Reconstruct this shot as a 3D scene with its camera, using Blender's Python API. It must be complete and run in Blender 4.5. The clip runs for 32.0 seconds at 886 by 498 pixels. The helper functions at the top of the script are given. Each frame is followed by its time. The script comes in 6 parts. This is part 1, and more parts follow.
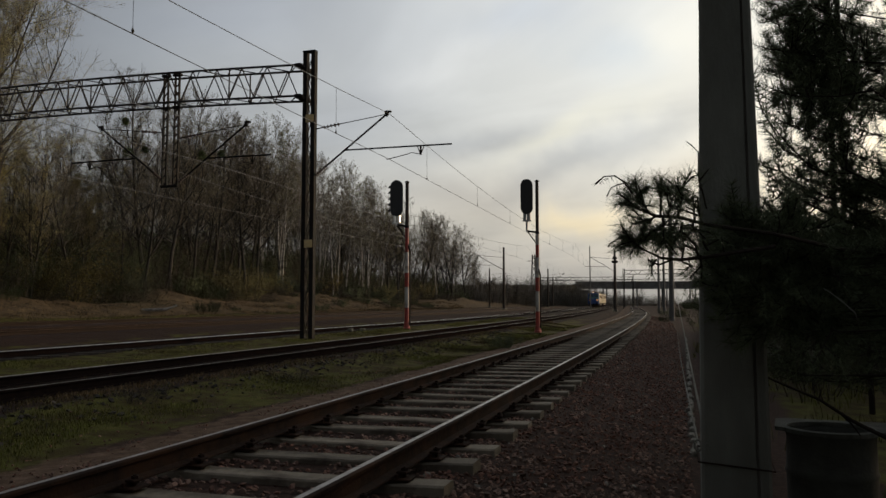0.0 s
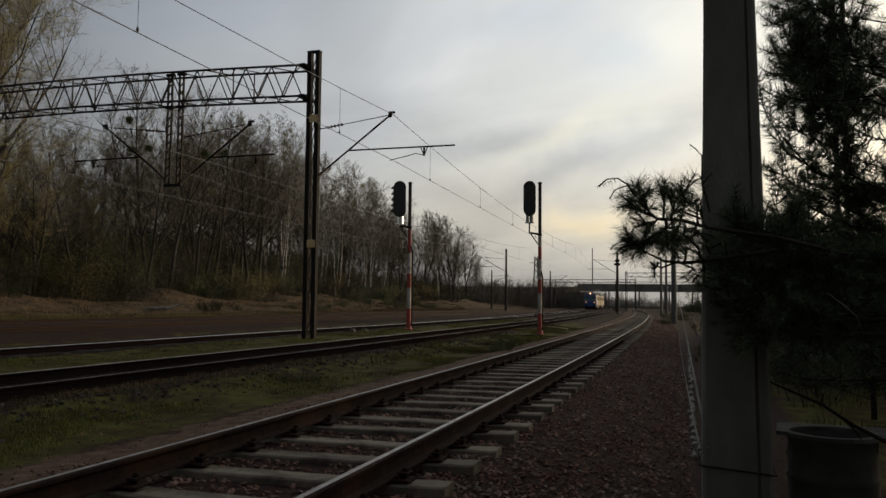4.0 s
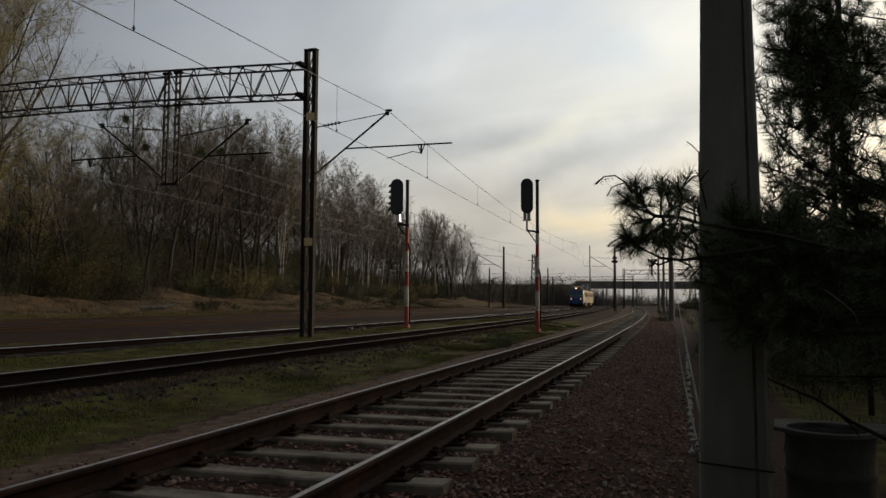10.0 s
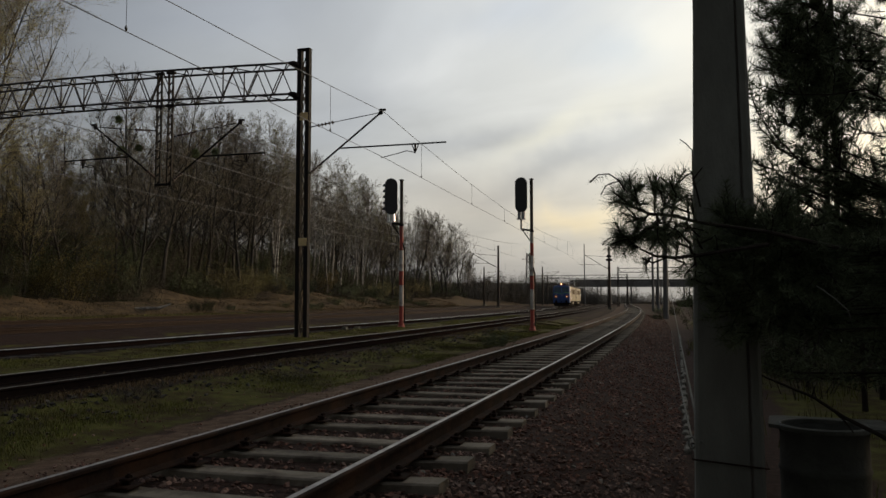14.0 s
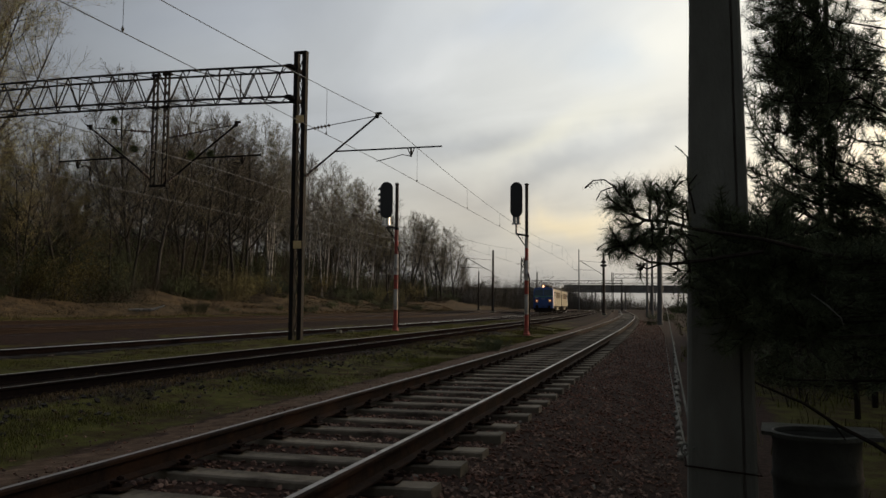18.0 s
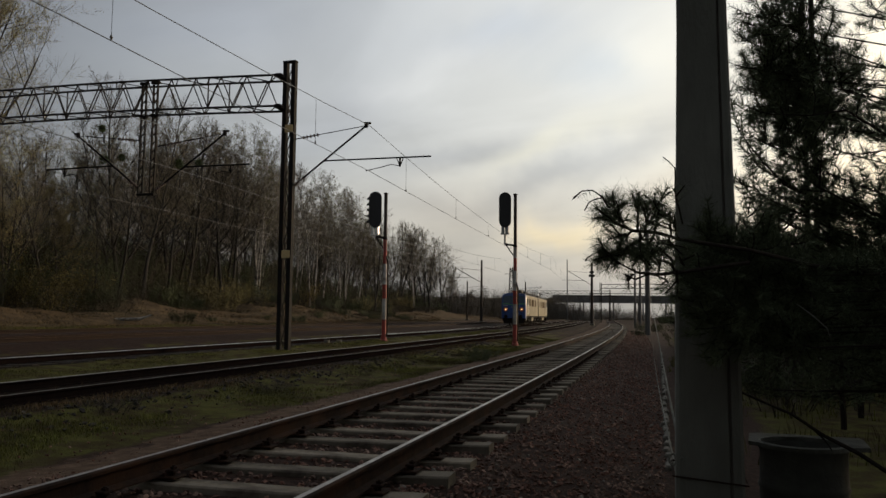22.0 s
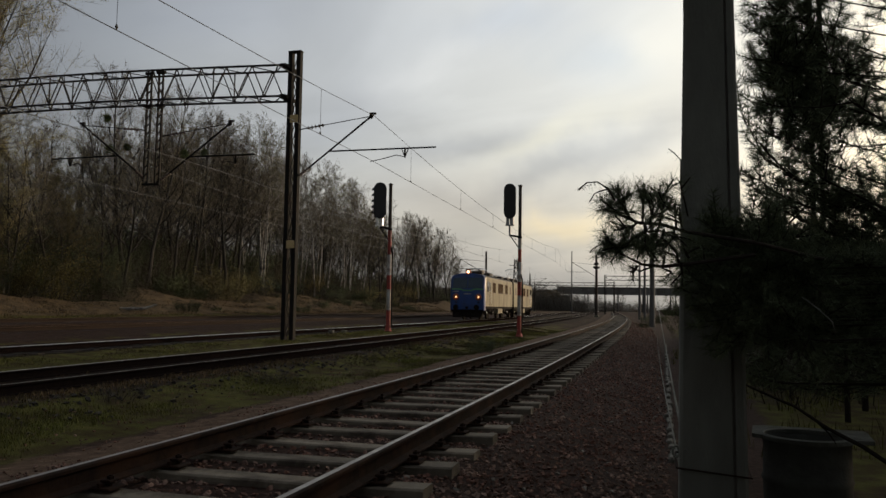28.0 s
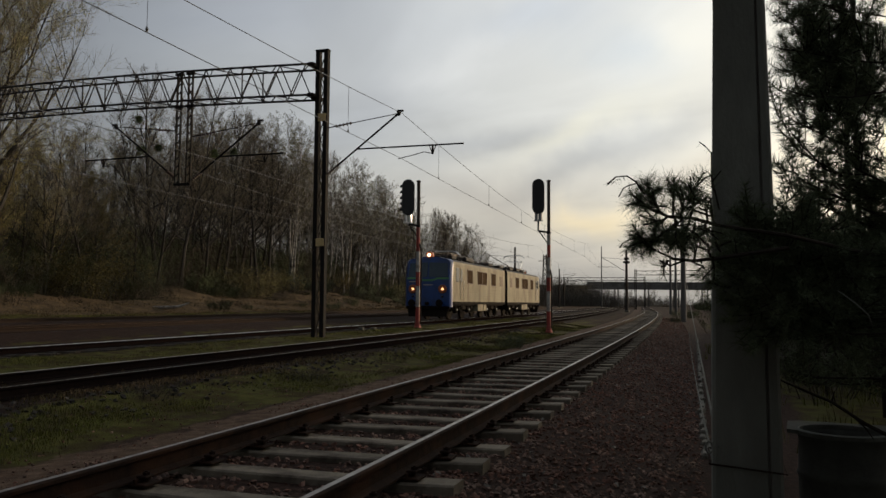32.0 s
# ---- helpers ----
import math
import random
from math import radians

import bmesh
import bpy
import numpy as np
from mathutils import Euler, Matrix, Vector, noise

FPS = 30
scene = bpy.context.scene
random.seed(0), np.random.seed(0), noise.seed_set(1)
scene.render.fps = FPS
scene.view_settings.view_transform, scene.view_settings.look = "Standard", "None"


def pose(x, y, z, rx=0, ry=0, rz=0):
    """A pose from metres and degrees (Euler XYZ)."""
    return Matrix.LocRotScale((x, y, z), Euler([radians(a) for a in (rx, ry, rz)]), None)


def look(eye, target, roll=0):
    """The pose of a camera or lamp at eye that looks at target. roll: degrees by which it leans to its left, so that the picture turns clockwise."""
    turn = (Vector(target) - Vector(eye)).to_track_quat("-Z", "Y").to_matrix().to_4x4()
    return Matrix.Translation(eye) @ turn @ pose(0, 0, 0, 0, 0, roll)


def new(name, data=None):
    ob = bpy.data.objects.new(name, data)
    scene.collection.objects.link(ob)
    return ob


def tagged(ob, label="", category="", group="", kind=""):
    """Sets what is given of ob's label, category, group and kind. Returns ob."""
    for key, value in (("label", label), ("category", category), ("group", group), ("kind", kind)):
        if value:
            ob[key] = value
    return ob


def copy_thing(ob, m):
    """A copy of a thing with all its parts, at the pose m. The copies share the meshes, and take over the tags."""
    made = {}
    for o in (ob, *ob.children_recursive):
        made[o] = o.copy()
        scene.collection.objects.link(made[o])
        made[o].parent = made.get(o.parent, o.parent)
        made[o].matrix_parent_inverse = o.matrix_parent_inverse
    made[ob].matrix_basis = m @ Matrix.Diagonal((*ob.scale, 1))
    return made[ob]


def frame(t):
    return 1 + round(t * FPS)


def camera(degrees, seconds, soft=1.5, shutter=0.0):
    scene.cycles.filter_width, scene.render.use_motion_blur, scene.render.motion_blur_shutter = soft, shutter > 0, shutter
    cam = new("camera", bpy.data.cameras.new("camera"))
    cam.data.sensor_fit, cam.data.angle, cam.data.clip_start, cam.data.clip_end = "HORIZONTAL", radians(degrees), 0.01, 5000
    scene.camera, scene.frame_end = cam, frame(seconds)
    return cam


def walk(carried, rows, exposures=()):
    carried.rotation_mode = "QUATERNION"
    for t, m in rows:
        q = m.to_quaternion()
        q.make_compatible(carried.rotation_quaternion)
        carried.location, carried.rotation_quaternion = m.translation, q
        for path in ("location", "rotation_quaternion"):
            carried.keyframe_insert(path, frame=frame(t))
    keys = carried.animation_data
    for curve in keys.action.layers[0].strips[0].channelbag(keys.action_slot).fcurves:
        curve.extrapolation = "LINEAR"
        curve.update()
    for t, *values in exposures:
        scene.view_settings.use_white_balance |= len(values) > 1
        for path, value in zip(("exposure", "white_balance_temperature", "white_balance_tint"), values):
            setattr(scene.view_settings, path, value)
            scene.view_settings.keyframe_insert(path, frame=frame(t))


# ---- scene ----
cam = camera(58.0, 32.0, soft=1.5)
EYE = (0.0, 0.0, 1.15)
# seconds, yaw, pitch, roll of the hand-held camera, which stays on its spot
PATH = [
    (0, 18.059, 3.880, -0.003),
    (0.5, 18.254, 3.707, 0.360),
    (1, 18.729, 4.147, 0.255),
    (1.5, 18.905, 4.061, 0.400),
    (2, 18.741, 4.020, 0.198),
    (2.5, 18.366, 4.002, 0.143),
    (3, 18.483, 3.888, 0.096),
    (3.5, 18.216, 3.864, -0.482),
    (5.5, 18.091, 4.144, -0.398),
    (6, 18.073, 4.159, -0.103),
    (6.5, 18.006, 3.874, 0.011),
    (7, 18.197, 4.075, -0.046),
    (7.5, 17.831, 3.827, -0.527),
    (8, 17.992, 3.906, -0.242),
    (8.5, 17.870, 3.901, -0.460),
    (9, 17.611, 3.410, -0.177),
    (9.5, 17.943, 3.485, -0.461),
    (10, 18.045, 3.809, -0.278),
    (10.5, 17.966, 3.523, -0.380),
    (11, 17.868, 3.520, -0.299),
    (11.5, 17.934, 3.711, -0.242),
    (12, 17.798, 3.405, -0.150),
    (12.5, 17.671, 3.521, -0.128),
    (13, 17.666, 3.630, -0.111),
    (13.5, 17.596, 3.841, -0.163),
    (14, 17.673, 3.753, 0.070),
    (14.5, 17.995, 3.844, -0.240),
    (16.5, 17.646, 4.114, -0.135),
    (17, 17.609, 4.026, -0.397),
    (17.5, 17.467, 4.170, -0.398),
    (18, 17.271, 4.049, -0.445),
    (18.5, 17.226, 4.098, -0.339),
    (19, 17.536, 4.052, -0.605),
    (19.5, 17.196, 4.416, -0.519),
    (20, 16.786, 4.322, -0.360),
    (20.5, 16.794, 4.725, -0.016),
    (21, 16.706, 5.024, -0.313),
    (21.5, 16.582, 4.911, -0.626),
    (22, 16.446, 4.762, -0.563),
    (22.5, 16.479, 4.816, -0.623),
    (23, 16.702, 4.877, -0.642),
    (23.5, 16.593, 4.969, -0.591),
    (24, 16.615, 4.756, -0.706),
    (24.5, 16.688, 4.515, -0.852),
    (25, 16.896, 5.029, -1.319),
    (25.5, 16.814, 4.590, -1.116),
    (27.5, 16.656, 4.209, -0.672),
    (28, 16.754, 4.116, -0.850),
    (28.5, 17.022, 4.051, -0.563),
    (29, 17.082, 4.110, -0.570),
    (29.5, 17.243, 3.679, -0.462),
    (30, 17.216, 3.305, -0.512),
    (30.5, 17.465, 3.537, -0.241),
    (31, 17.902, 3.713, -0.261),
    (31.5, 18.411, 3.655, -0.253),
    (32, 18.839, 3.834, -0.412)
]
walk(cam, [(t, pose(*EYE, 90 + pitch, roll, yaw)) for t, yaw, pitch, roll in PATH])

# ---- light ----
SUN_AZ, SUN_EL = radians(40.0), radians(8.5)      # to the right of +y, above the horizon
SUN_DIR = Vector((math.sin(SUN_AZ) * math.cos(SUN_EL), math.cos(SUN_AZ) * math.cos(SUN_EL), math.sin(SUN_EL)))
scene.view_settings.exposure = 0.0


def make_world():
    world = bpy.data.worlds.new("evening_sky")
    scene.world = world
    world.use_nodes = True
    nt = world.node_tree
    nt.nodes.clear()
    N, L = nt.nodes.new, nt.links.new

    def node(kind, **kw):
        n = N(kind)
        for k, v in kw.items():
            if k in n.inputs:
                n.inputs[k].default_value = v
        return n

    def math_node(op, a, b=0.0, clamp=False):
        n = N("ShaderNodeMath")
        n.operation, n.use_clamp = op, clamp
        for i, v in enumerate((a, b)):
            if isinstance(v, (int, float)):
                n.inputs[i].default_value = v
            else:
                L(v, n.inputs[i])
        return n.outputs[0]

    def mix(fac, a, b, blend="MIX"):
        n = N("ShaderNodeMix")
        n.data_type, n.blend_type = "RGBA", blend
        for i, v in ((0, fac), (6, a), (7, b)):
            if isinstance(v, (int, float)):
                n.inputs[i].default_value = v
            elif isinstance(v, tuple):
                n.inputs[i].default_value = (*v, 1)
            else:
                L(v, n.inputs[i])
        return n.outputs[2]

    def ramp(fac, stops):
        n = N("ShaderNodeValToRGB")
        e = n.color_ramp.elements
        while len(e) < len(stops):
            e.new(0.5)
        for el, (p, c) in zip(e, stops):
            el.position, el.color = p, (*c, 1) if isinstance(c, tuple) else (c, c, c, 1)
        L(fac, n.inputs[0])
        return n.outputs[0]

    co = N("ShaderNodeTexCoord").outputs["Generated"]
    sky = N("ShaderNodeTexSky")
    sky.sky_type, sky.sun_disc = "NISHITA", False
    sky.sun_elevation, sky.sun_rotation = SUN_EL, SUN_AZ
    sky.air_density, sky.dust_density = 1.5, 4.0
    sep = N("ShaderNodeSeparateXYZ")
    L(co, sep.inputs[0])
    up = math_node("MAXIMUM", sep.outputs[2], 0.0)
    # cloud layer: a flat sheet seen in perspective
    den = math_node("ADD", up, 0.16)
    flat = N("ShaderNodeCombineXYZ")
    L(math_node("DIVIDE", sep.outputs[0], den), flat.inputs[0])
    L(math_node("DIVIDE", sep.outputs[1], den), flat.inputs[1])
    spin = N("ShaderNodeVectorRotate")
    spin.rotation_type = "Z_AXIS"
    spin.inputs["Angle"].default_value = radians(32)
    L(flat.outputs[0], spin.inputs["Vector"])
    turn = N("ShaderNodeMapping")
    turn.inputs["Scale"].default_value = (0.55, 0.85, 1)
    turn.inputs["Location"].default_value = (1.7, 0.35, 0)
    L(spin.outputs[0], turn.inputs[0])
    n1 = node("ShaderNodeTexNoise", Scale=1.25, Detail=3.0, Roughness=0.42, Distortion=1.1)
    L(turn.outputs[0], n1.inputs["Vector"])
    n2 = node("ShaderNodeTexNoise", Scale=2.2, Detail=5.0, Roughness=0.55, Distortion=0.9)
    L(turn.outputs[0], n2.inputs["Vector"])
    dot = N("ShaderNodeVectorMath")
    dot.operation = "DOT_PRODUCT"
    L(co, dot.inputs[0])
    dot.inputs[1].default_value = SUN_DIR
    to_sun = dot.outputs["Value"]
    # brightness of the overcast by its angle from the sun
    glow = ramp(math_node("MULTIPLY", math_node("ADD", to_sun, 1.0), 0.5), [
        (0.0, (0.16, 0.165, 0.17)), (0.40, (0.18, 0.188, 0.20)), (0.56, (0.280, 0.306, 0.345)), (0.73, (0.60, 0.63, 0.66)),
        (0.86, (0.92, 0.93, 0.90)), (0.93, (1.15, 1.10, 0.95)), (0.985, (1.9, 1.65, 1.2)), (1.0, (5.0, 4.0, 2.6))])
    shade = ramp(n1.outputs["Fac"], [(0.36, 0.84), (0.46, 0.95), (0.54, 1.03), (0.66, 1.10)])
    fine = ramp(n2.outputs["Fac"], [(0.32, 0.94), (0.68, 1.05)])
    # heading and height in degrees, their edges frayed, for the broad folds of the cloud sheet
    heading_deg = math_node("MULTIPLY", math_node("ARCTAN2", sep.outputs[0], sep.outputs[1]), 57.2958)
    height_deg = math_node("MULTIPLY", math_node("ARCSINE", sep.outputs[2]), 57.2958)
    n3 = node("ShaderNodeTexNoise", Scale=9.0, Detail=4.0, Roughness=0.5)
    L(co, n3.inputs["Vector"])
    fray = N("ShaderNodeSeparateColor")
    L(n3.outputs["Color"], fray.inputs[0])
    heading_deg = math_node("ADD", heading_deg, math_node("MULTIPLY", math_node("SUBTRACT", fray.outputs[0], 0.5), 9.0))
    height_deg = math_node("ADD", height_deg, math_node("MULTIPLY", math_node("SUBTRACT", fray.outputs[1], 0.5), 4.5))

    def fold(colour, az, el, slope, along, across, tone):
        """A soft bank of cloud of that tone, centred on a heading and height, lying at a slope."""
        c, s = math.cos(radians(slope)), math.sin(radians(slope))
        da, de = math_node("SUBTRACT", heading_deg, az), math_node("SUBTRACT", height_deg, el)
        u = math_node("DIVIDE", math_node("ADD", math_node("MULTIPLY", da, c), math_node("MULTIPLY", de, s)), along)
        v = math_node("DIVIDE", math_node("SUBTRACT", math_node("MULTIPLY", de, c), math_node("MULTIPLY", da, s)), across)
        d = math_node("ADD", math_node("MULTIPLY", u, u), math_node("MULTIPLY", v, v))
        return mix(math_node("POWER", 2.718, math_node("MULTIPLY", d, -1.0)), colour, mix(1.0, colour, tone, "MULTIPLY"))
    low = ramp(up, [(0.0, (0.50, 0.475, 0.45)), (0.04, (0.62, 0.585, 0.545)), (0.11, (0.97, 0.90, 0.79)), (0.20, (1.0, 0.985, 0.95)), (0.32, (1, 1, 1)), (0.55, (0.95, 0.97, 1.0)), (1.0, (0.7, 0.74, 0.8))])
    cloud = mix(1.0, mix(1.0, mix(1.0, glow, shade, "MULTIPLY"), fine, "MULTIPLY"), low, "MULTIPLY")
    for az, el, slope, along, across, tone in (
            (-7.0, 9.9, 22, 8.0, 1.5, (0.70, 0.72, 0.77)), (-16.5, 11.0, 15, 5.0, 1.0, (0.80, 0.81, 0.84)), (-16.5, 7.2, 4, 5.0, 1.5, (0.84, 0.83, 0.84)),
            (-8.2, 5.9, 3, 3.4, 0.85, (1.22, 1.12, 0.92)), (-9.0, 12.0, 20, 6.0, 0.9, (1.10, 1.08, 1.00)), (-6.5, 16.8, -12, 4.0, 1.6, (0.88, 0.92, 0.98)),
            (-12.0, 20.0, 6, 5.0, 1.4, (0.88, 0.91, 0.97)), (-2.5, 18.0, 20, 3.0, 2.0, (1.08, 1.07, 1.04)), (-25.0, 12.6, 25, 5.0, 2.2, (0.86, 0.87, 0.90)),
            (-1.5, 8.8, 15, 4.0, 0.8, (0.86, 0.85, 0.86)), (-20.0, 16.0, 25, 6.0, 1.4, (1.12, 1.11, 1.10)), (-34.0, 19.5, 10, 7.0, 2.0, (0.93, 0.94, 0.97))):
        cloud = fold(cloud, az, el, slope, along, across, tone)
    blue = mix(1.0, sky.outputs[0], (0.09, 0.09, 0.09), "MULTIPLY")
    gaps = ramp(n1.outputs["Fac"], [(0.42, 0.06), (0.70, 0.22)])
    bg = node("ShaderNodeBackground", Strength=1.0)
    L(mix(gaps, cloud, blue), bg.inputs["Color"])
    out = N("ShaderNodeOutputWorld")
    L(bg.outputs[0], out.inputs[0])


make_world()
sun_data = bpy.data.lights.new("sun", "SUN")
sun_data.energy, sun_data.angle, sun_data.color = 1.7, radians(4), (1.0, 0.74, 0.48)
sun = new("sun", sun_data)
sun.matrix_world = look(Vector((0, 0, 50)) + SUN_DIR * 100, (0, 0, 50))

# ---- materials ----
MATS = {}


def mat(name, c1, c2=None, scale=6.0, rough=0.8, metal=0.0, bump=0.0, bump_scale=None, stain=None, stain_scale=0.7,
        vary=0.0, emit=None, power=0.0, stretch=(1, 1, 1), spec=0.5, rough2=None, hold=(0.45, 0.62)):
    """A surface with grain between c1 and c2, broad stains, relief and a shift of tone from piece to piece."""
    if name in MATS:
        return MATS[name]
    m = bpy.data.materials.new(name)
    MATS[name] = m
    m.use_nodes = True
    nt = m.node_tree
    N, L = nt.nodes.new, nt.links.new
    b = nt.nodes["Principled BSDF"]
    b.inputs["Roughness"].default_value, b.inputs["Metallic"].default_value = rough, metal
    b.inputs["Specular IOR Level"].default_value = spec
    co = N("ShaderNodeTexCoord")
    mp = N("ShaderNodeMapping")
    mp.inputs["Scale"].default_value = stretch
    L(co.outputs["Object"], mp.inputs[0])

    def noise_tex(s, detail=5.0, r=0.6):
        n = N("ShaderNodeTexNoise")
        n.inputs["Scale"].default_value, n.inputs["Detail"].default_value, n.inputs["Roughness"].default_value = s, detail, r
        L(mp.outputs[0], n.inputs["Vector"])
        return n.outputs["Fac"]

    def mixed(fac, a, c, blend="MIX"):
        n = N("ShaderNodeMix")
        n.data_type, n.blend_type = "RGBA", blend
        for i, v in ((0, fac), (6, a), (7, c)):
            if isinstance(v, (int, float)):
                n.inputs[i].default_value = v
            elif isinstance(v, tuple):
                n.inputs[i].default_value = (*v, 1)
            else:
                L(v, n.inputs[i])
        return n.outputs[2]

    def span(fac, lo, hi, a=0.0, c=1.0):
        n = N("ShaderNodeMapRange")
        for i, v in enumerate((lo, hi, a, c)):
            n.inputs[i + 1].default_value = v
        L(fac, n.inputs[0])
        return n.outputs[0]

    c2 = c2 or tuple(v * 0.7 for v in c1)
    grain = noise_tex(scale)
    colour = mixed(span(grain, 0.35, 0.65), c1, c2)
    if stain:
        colour = mixed(span(noise_tex(stain_scale, 4.0), *hold), colour, stain)
    if vary:
        rnd = N("ShaderNodeObjectInfo").outputs["Random"]
        colour = mixed(1.0, colour, span(rnd, 0, 1, 1 - vary, 1 + vary), "MULTIPLY")
    L(colour, b.inputs["Base Color"])
    if rough2 is not None:
        L(span(grain, 0.3, 0.7, rough, rough2), b.inputs["Roughness"])
    if bump:
        bp = N("ShaderNodeBump")
        bp.inputs["Strength"].default_value, bp.inputs["Distance"].default_value = min(1, bump), 0.02
        L(noise_tex(bump_scale or scale * 3), bp.inputs["Height"])
        L(bp.outputs[0], b.inputs["Normal"])
    if emit:
        b.inputs["Emission Color"].default_value, b.inputs["Emission Strength"].default_value = (*emit, 1), power
    return m


RUST = mat("rusty_rail_steel", (0.026, 0.016, 0.012), (0.015, 0.010, 0.009), 14, 0.85, 0, 0.3, stain=(0.038, 0.02, 0.013), stain_scale=3, spec=0.05)
RAILTOP = mat("worn_rail_head", (0.330, 0.300, 0.270), (0.190, 0.165, 0.145), 9, 0.40, 0.9, 0.05, rough2=0.5)
RAILBRIGHT = mat("polished_rail_head", (0.60, 0.57, 0.52), (0.46, 0.43, 0.38), 9, 0.33, 1.0, 0.03)
RUSTB = mat("brown_rail_web", (0.030, 0.018, 0.013), (0.019, 0.012, 0.009), 14, 0.9, 0, 0.3, spec=0.15)
# cab glass lightened to blue, standing for reflected sky
CABGLASS = mat("sky_tinted_cab_glass", (0.034, 0.062, 0.092), (0.026, 0.048, 0.074), 1, 0.2)
LAMPRIM = mat("orange_lamp_rim", (0.40, 0.125, 0.055), (0.30, 0.095, 0.045), 6, 0.5, 0.2)
RAILRUST = mat("orange_rust_rail", (0.27, 0.150, 0.084), (0.17, 0.096, 0.056), 9, 0.8, 0, 0.1, spec=0.2)
BROWNGLASS = mat("brown_reflecting_window", (0.080, 0.055, 0.036), (0.052, 0.036, 0.024), 2, 0.7, spec=0.0)
RAILDULL = mat("dull_rail_head", (0.36, 0.325, 0.285), (0.20, 0.175, 0.15), 9, 0.38, 0.8, 0.06, rough2=0.55)
# rail rust darkened to stand for the shaded webs of tracks 2 and 3
SHADERUST = mat("shaded_rail_web", (0.013, 0.009, 0.008), (0.008, 0.006, 0.006), 14, 0.9, 0, 0.3, spec=0.0)
CLINKER = mat("dark_clinker", (0.055, 0.048, 0.042), (0.03, 0.026, 0.024), 7, 0.95, 0, 0.4, 50, spec=0.2)
SLEEPER = mat("weathered_concrete_sleeper", (0.178, 0.150, 0.114), (0.112, 0.092, 0.069), 7, 0.9, 0, 0.5, 40, (0.052, 0.039, 0.029), 2.2, vary=0.35, spec=0.2, hold=(0.48, 0.66))
TIMBER = mat("old_timber_sleeper", (0.040, 0.030, 0.024), (0.024, 0.019, 0.016), 9, 0.9, 0, 0.6, 50, vary=0.3, stretch=(1, 8, 8))
STONE = mat("ballast_stone", (0.150, 0.072, 0.050), (0.088, 0.047, 0.035), 5, 0.9, 0, 0.4, 60, (0.18, 0.118, 0.092), 2.2, spec=0.25)
PALESTONE = mat("pale_stone", (0.20, 0.185, 0.155), (0.12, 0.11, 0.095), 9, 0.9, 0, 0.4, 50, vary=0.25)
KERBSTONE = mat("mossy_edging_stone", (0.135, 0.124, 0.102), (0.080, 0.074, 0.060), 9, 0.95, 0, 0.4, 50, (0.05, 0.046, 0.036), 6, vary=0.25)
GRASS = mat("spring_grass", (0.124, 0.134, 0.030), (0.088, 0.082, 0.024), 1.2, 0.9, stain=(0.052, 0.040, 0.02), spec=0.15, stain_scale=0.5)
DRYGRASS = mat("dry_grass", (0.150, 0.100, 0.052), (0.090, 0.064, 0.035), 0.9, 0.9, spec=0.15, stain=(0.03, 0.033, 0.014), stain_scale=0.12)
MAST = mat("dark_painted_steel", (0.016, 0.015, 0.015), (0.010, 0.010, 0.010), 6, 0.8, 0, 0.2, stain=(0.020, 0.015, 0.013), stain_scale=1.7, spec=0.15)
BOOM = mat("grey_galvanised_steel", (0.030, 0.029, 0.029), (0.019, 0.018, 0.018), 5, 0.8, 0, 0.2, stain=(0.03, 0.022, 0.017), stain_scale=1.3, spec=0.2)
YELLOW = mat("faded_yellow_plate", (0.62, 0.46, 0.22), (0.5, 0.37, 0.18), 9, 0.6)
WIRE = mat("overhead_copper_wire", (0.130, 0.122, 0.112), (0.085, 0.080, 0.074), 5, 0.45, 0.7)
INSUL = mat("brown_porcelain", (0.05, 0.03, 0.022), (0.035, 0.02, 0.016), 9, 0.55, spec=0.3)
BLACK = mat("matt_black_enamel", (0.014, 0.014, 0.015), (0.009, 0.009, 0.01), 5, 0.55, 0, 0.1)
RED = mat("faded_red_paint", (0.36, 0.045, 0.035), (0.25, 0.035, 0.028), 8, 0.6, stain=(0.17, 0.05, 0.04), stain_scale=3)
WHITE = mat("grimy_white_paint", (0.52, 0.50, 0.48), (0.40, 0.38, 0.36), 8, 0.65, stain=(0.26, 0.23, 0.2), stain_scale=3)
GREY = mat("grey_sheet_steel", (0.36, 0.36, 0.36), (0.27, 0.27, 0.27), 6, 0.45, 0.3)
POLE = mat("old_grey_concrete", (0.160, 0.160, 0.138), (0.108, 0.108, 0.093), 4, 0.95, 0, 0.5, 55, (0.09, 0.088, 0.074), 0.9, stretch=(1, 1, 0.35))
SEAM = mat("dark_concrete_recess", (0.110, 0.100, 0.086), (0.078, 0.070, 0.060), 6, 0.95, 0, 0.4, 50)
OLDPOLE = mat("weathered_grey_timber", (0.13, 0.125, 0.12), (0.085, 0.082, 0.08), 3, 0.95, vary=0.2, stretch=(4, 4, 0.5))
# mast steel paled for haze on far masts; also the signals' mast tops
FARMAST = mat("paled_mast_steel", (0.050, 0.043, 0.038), (0.034, 0.030, 0.027), 3, 0.85, stain=(0.06, 0.04, 0.03), stain_scale=0.8, spec=0.2)
BARK = mat("grey_brown_bark", (0.034, 0.029, 0.024), (0.020, 0.017, 0.014), 5, 0.95, 0, 0.4, 18, vary=0.3, stretch=(1, 1, 0.3))
BIRCH = mat("white_birch_bark", (0.34, 0.318, 0.285), (0.21, 0.195, 0.175), 3, 0.85, 0, 0.2, 10, (0.07, 0.06, 0.055), 1.6, vary=0.2, stretch=(1, 1, 2.2))
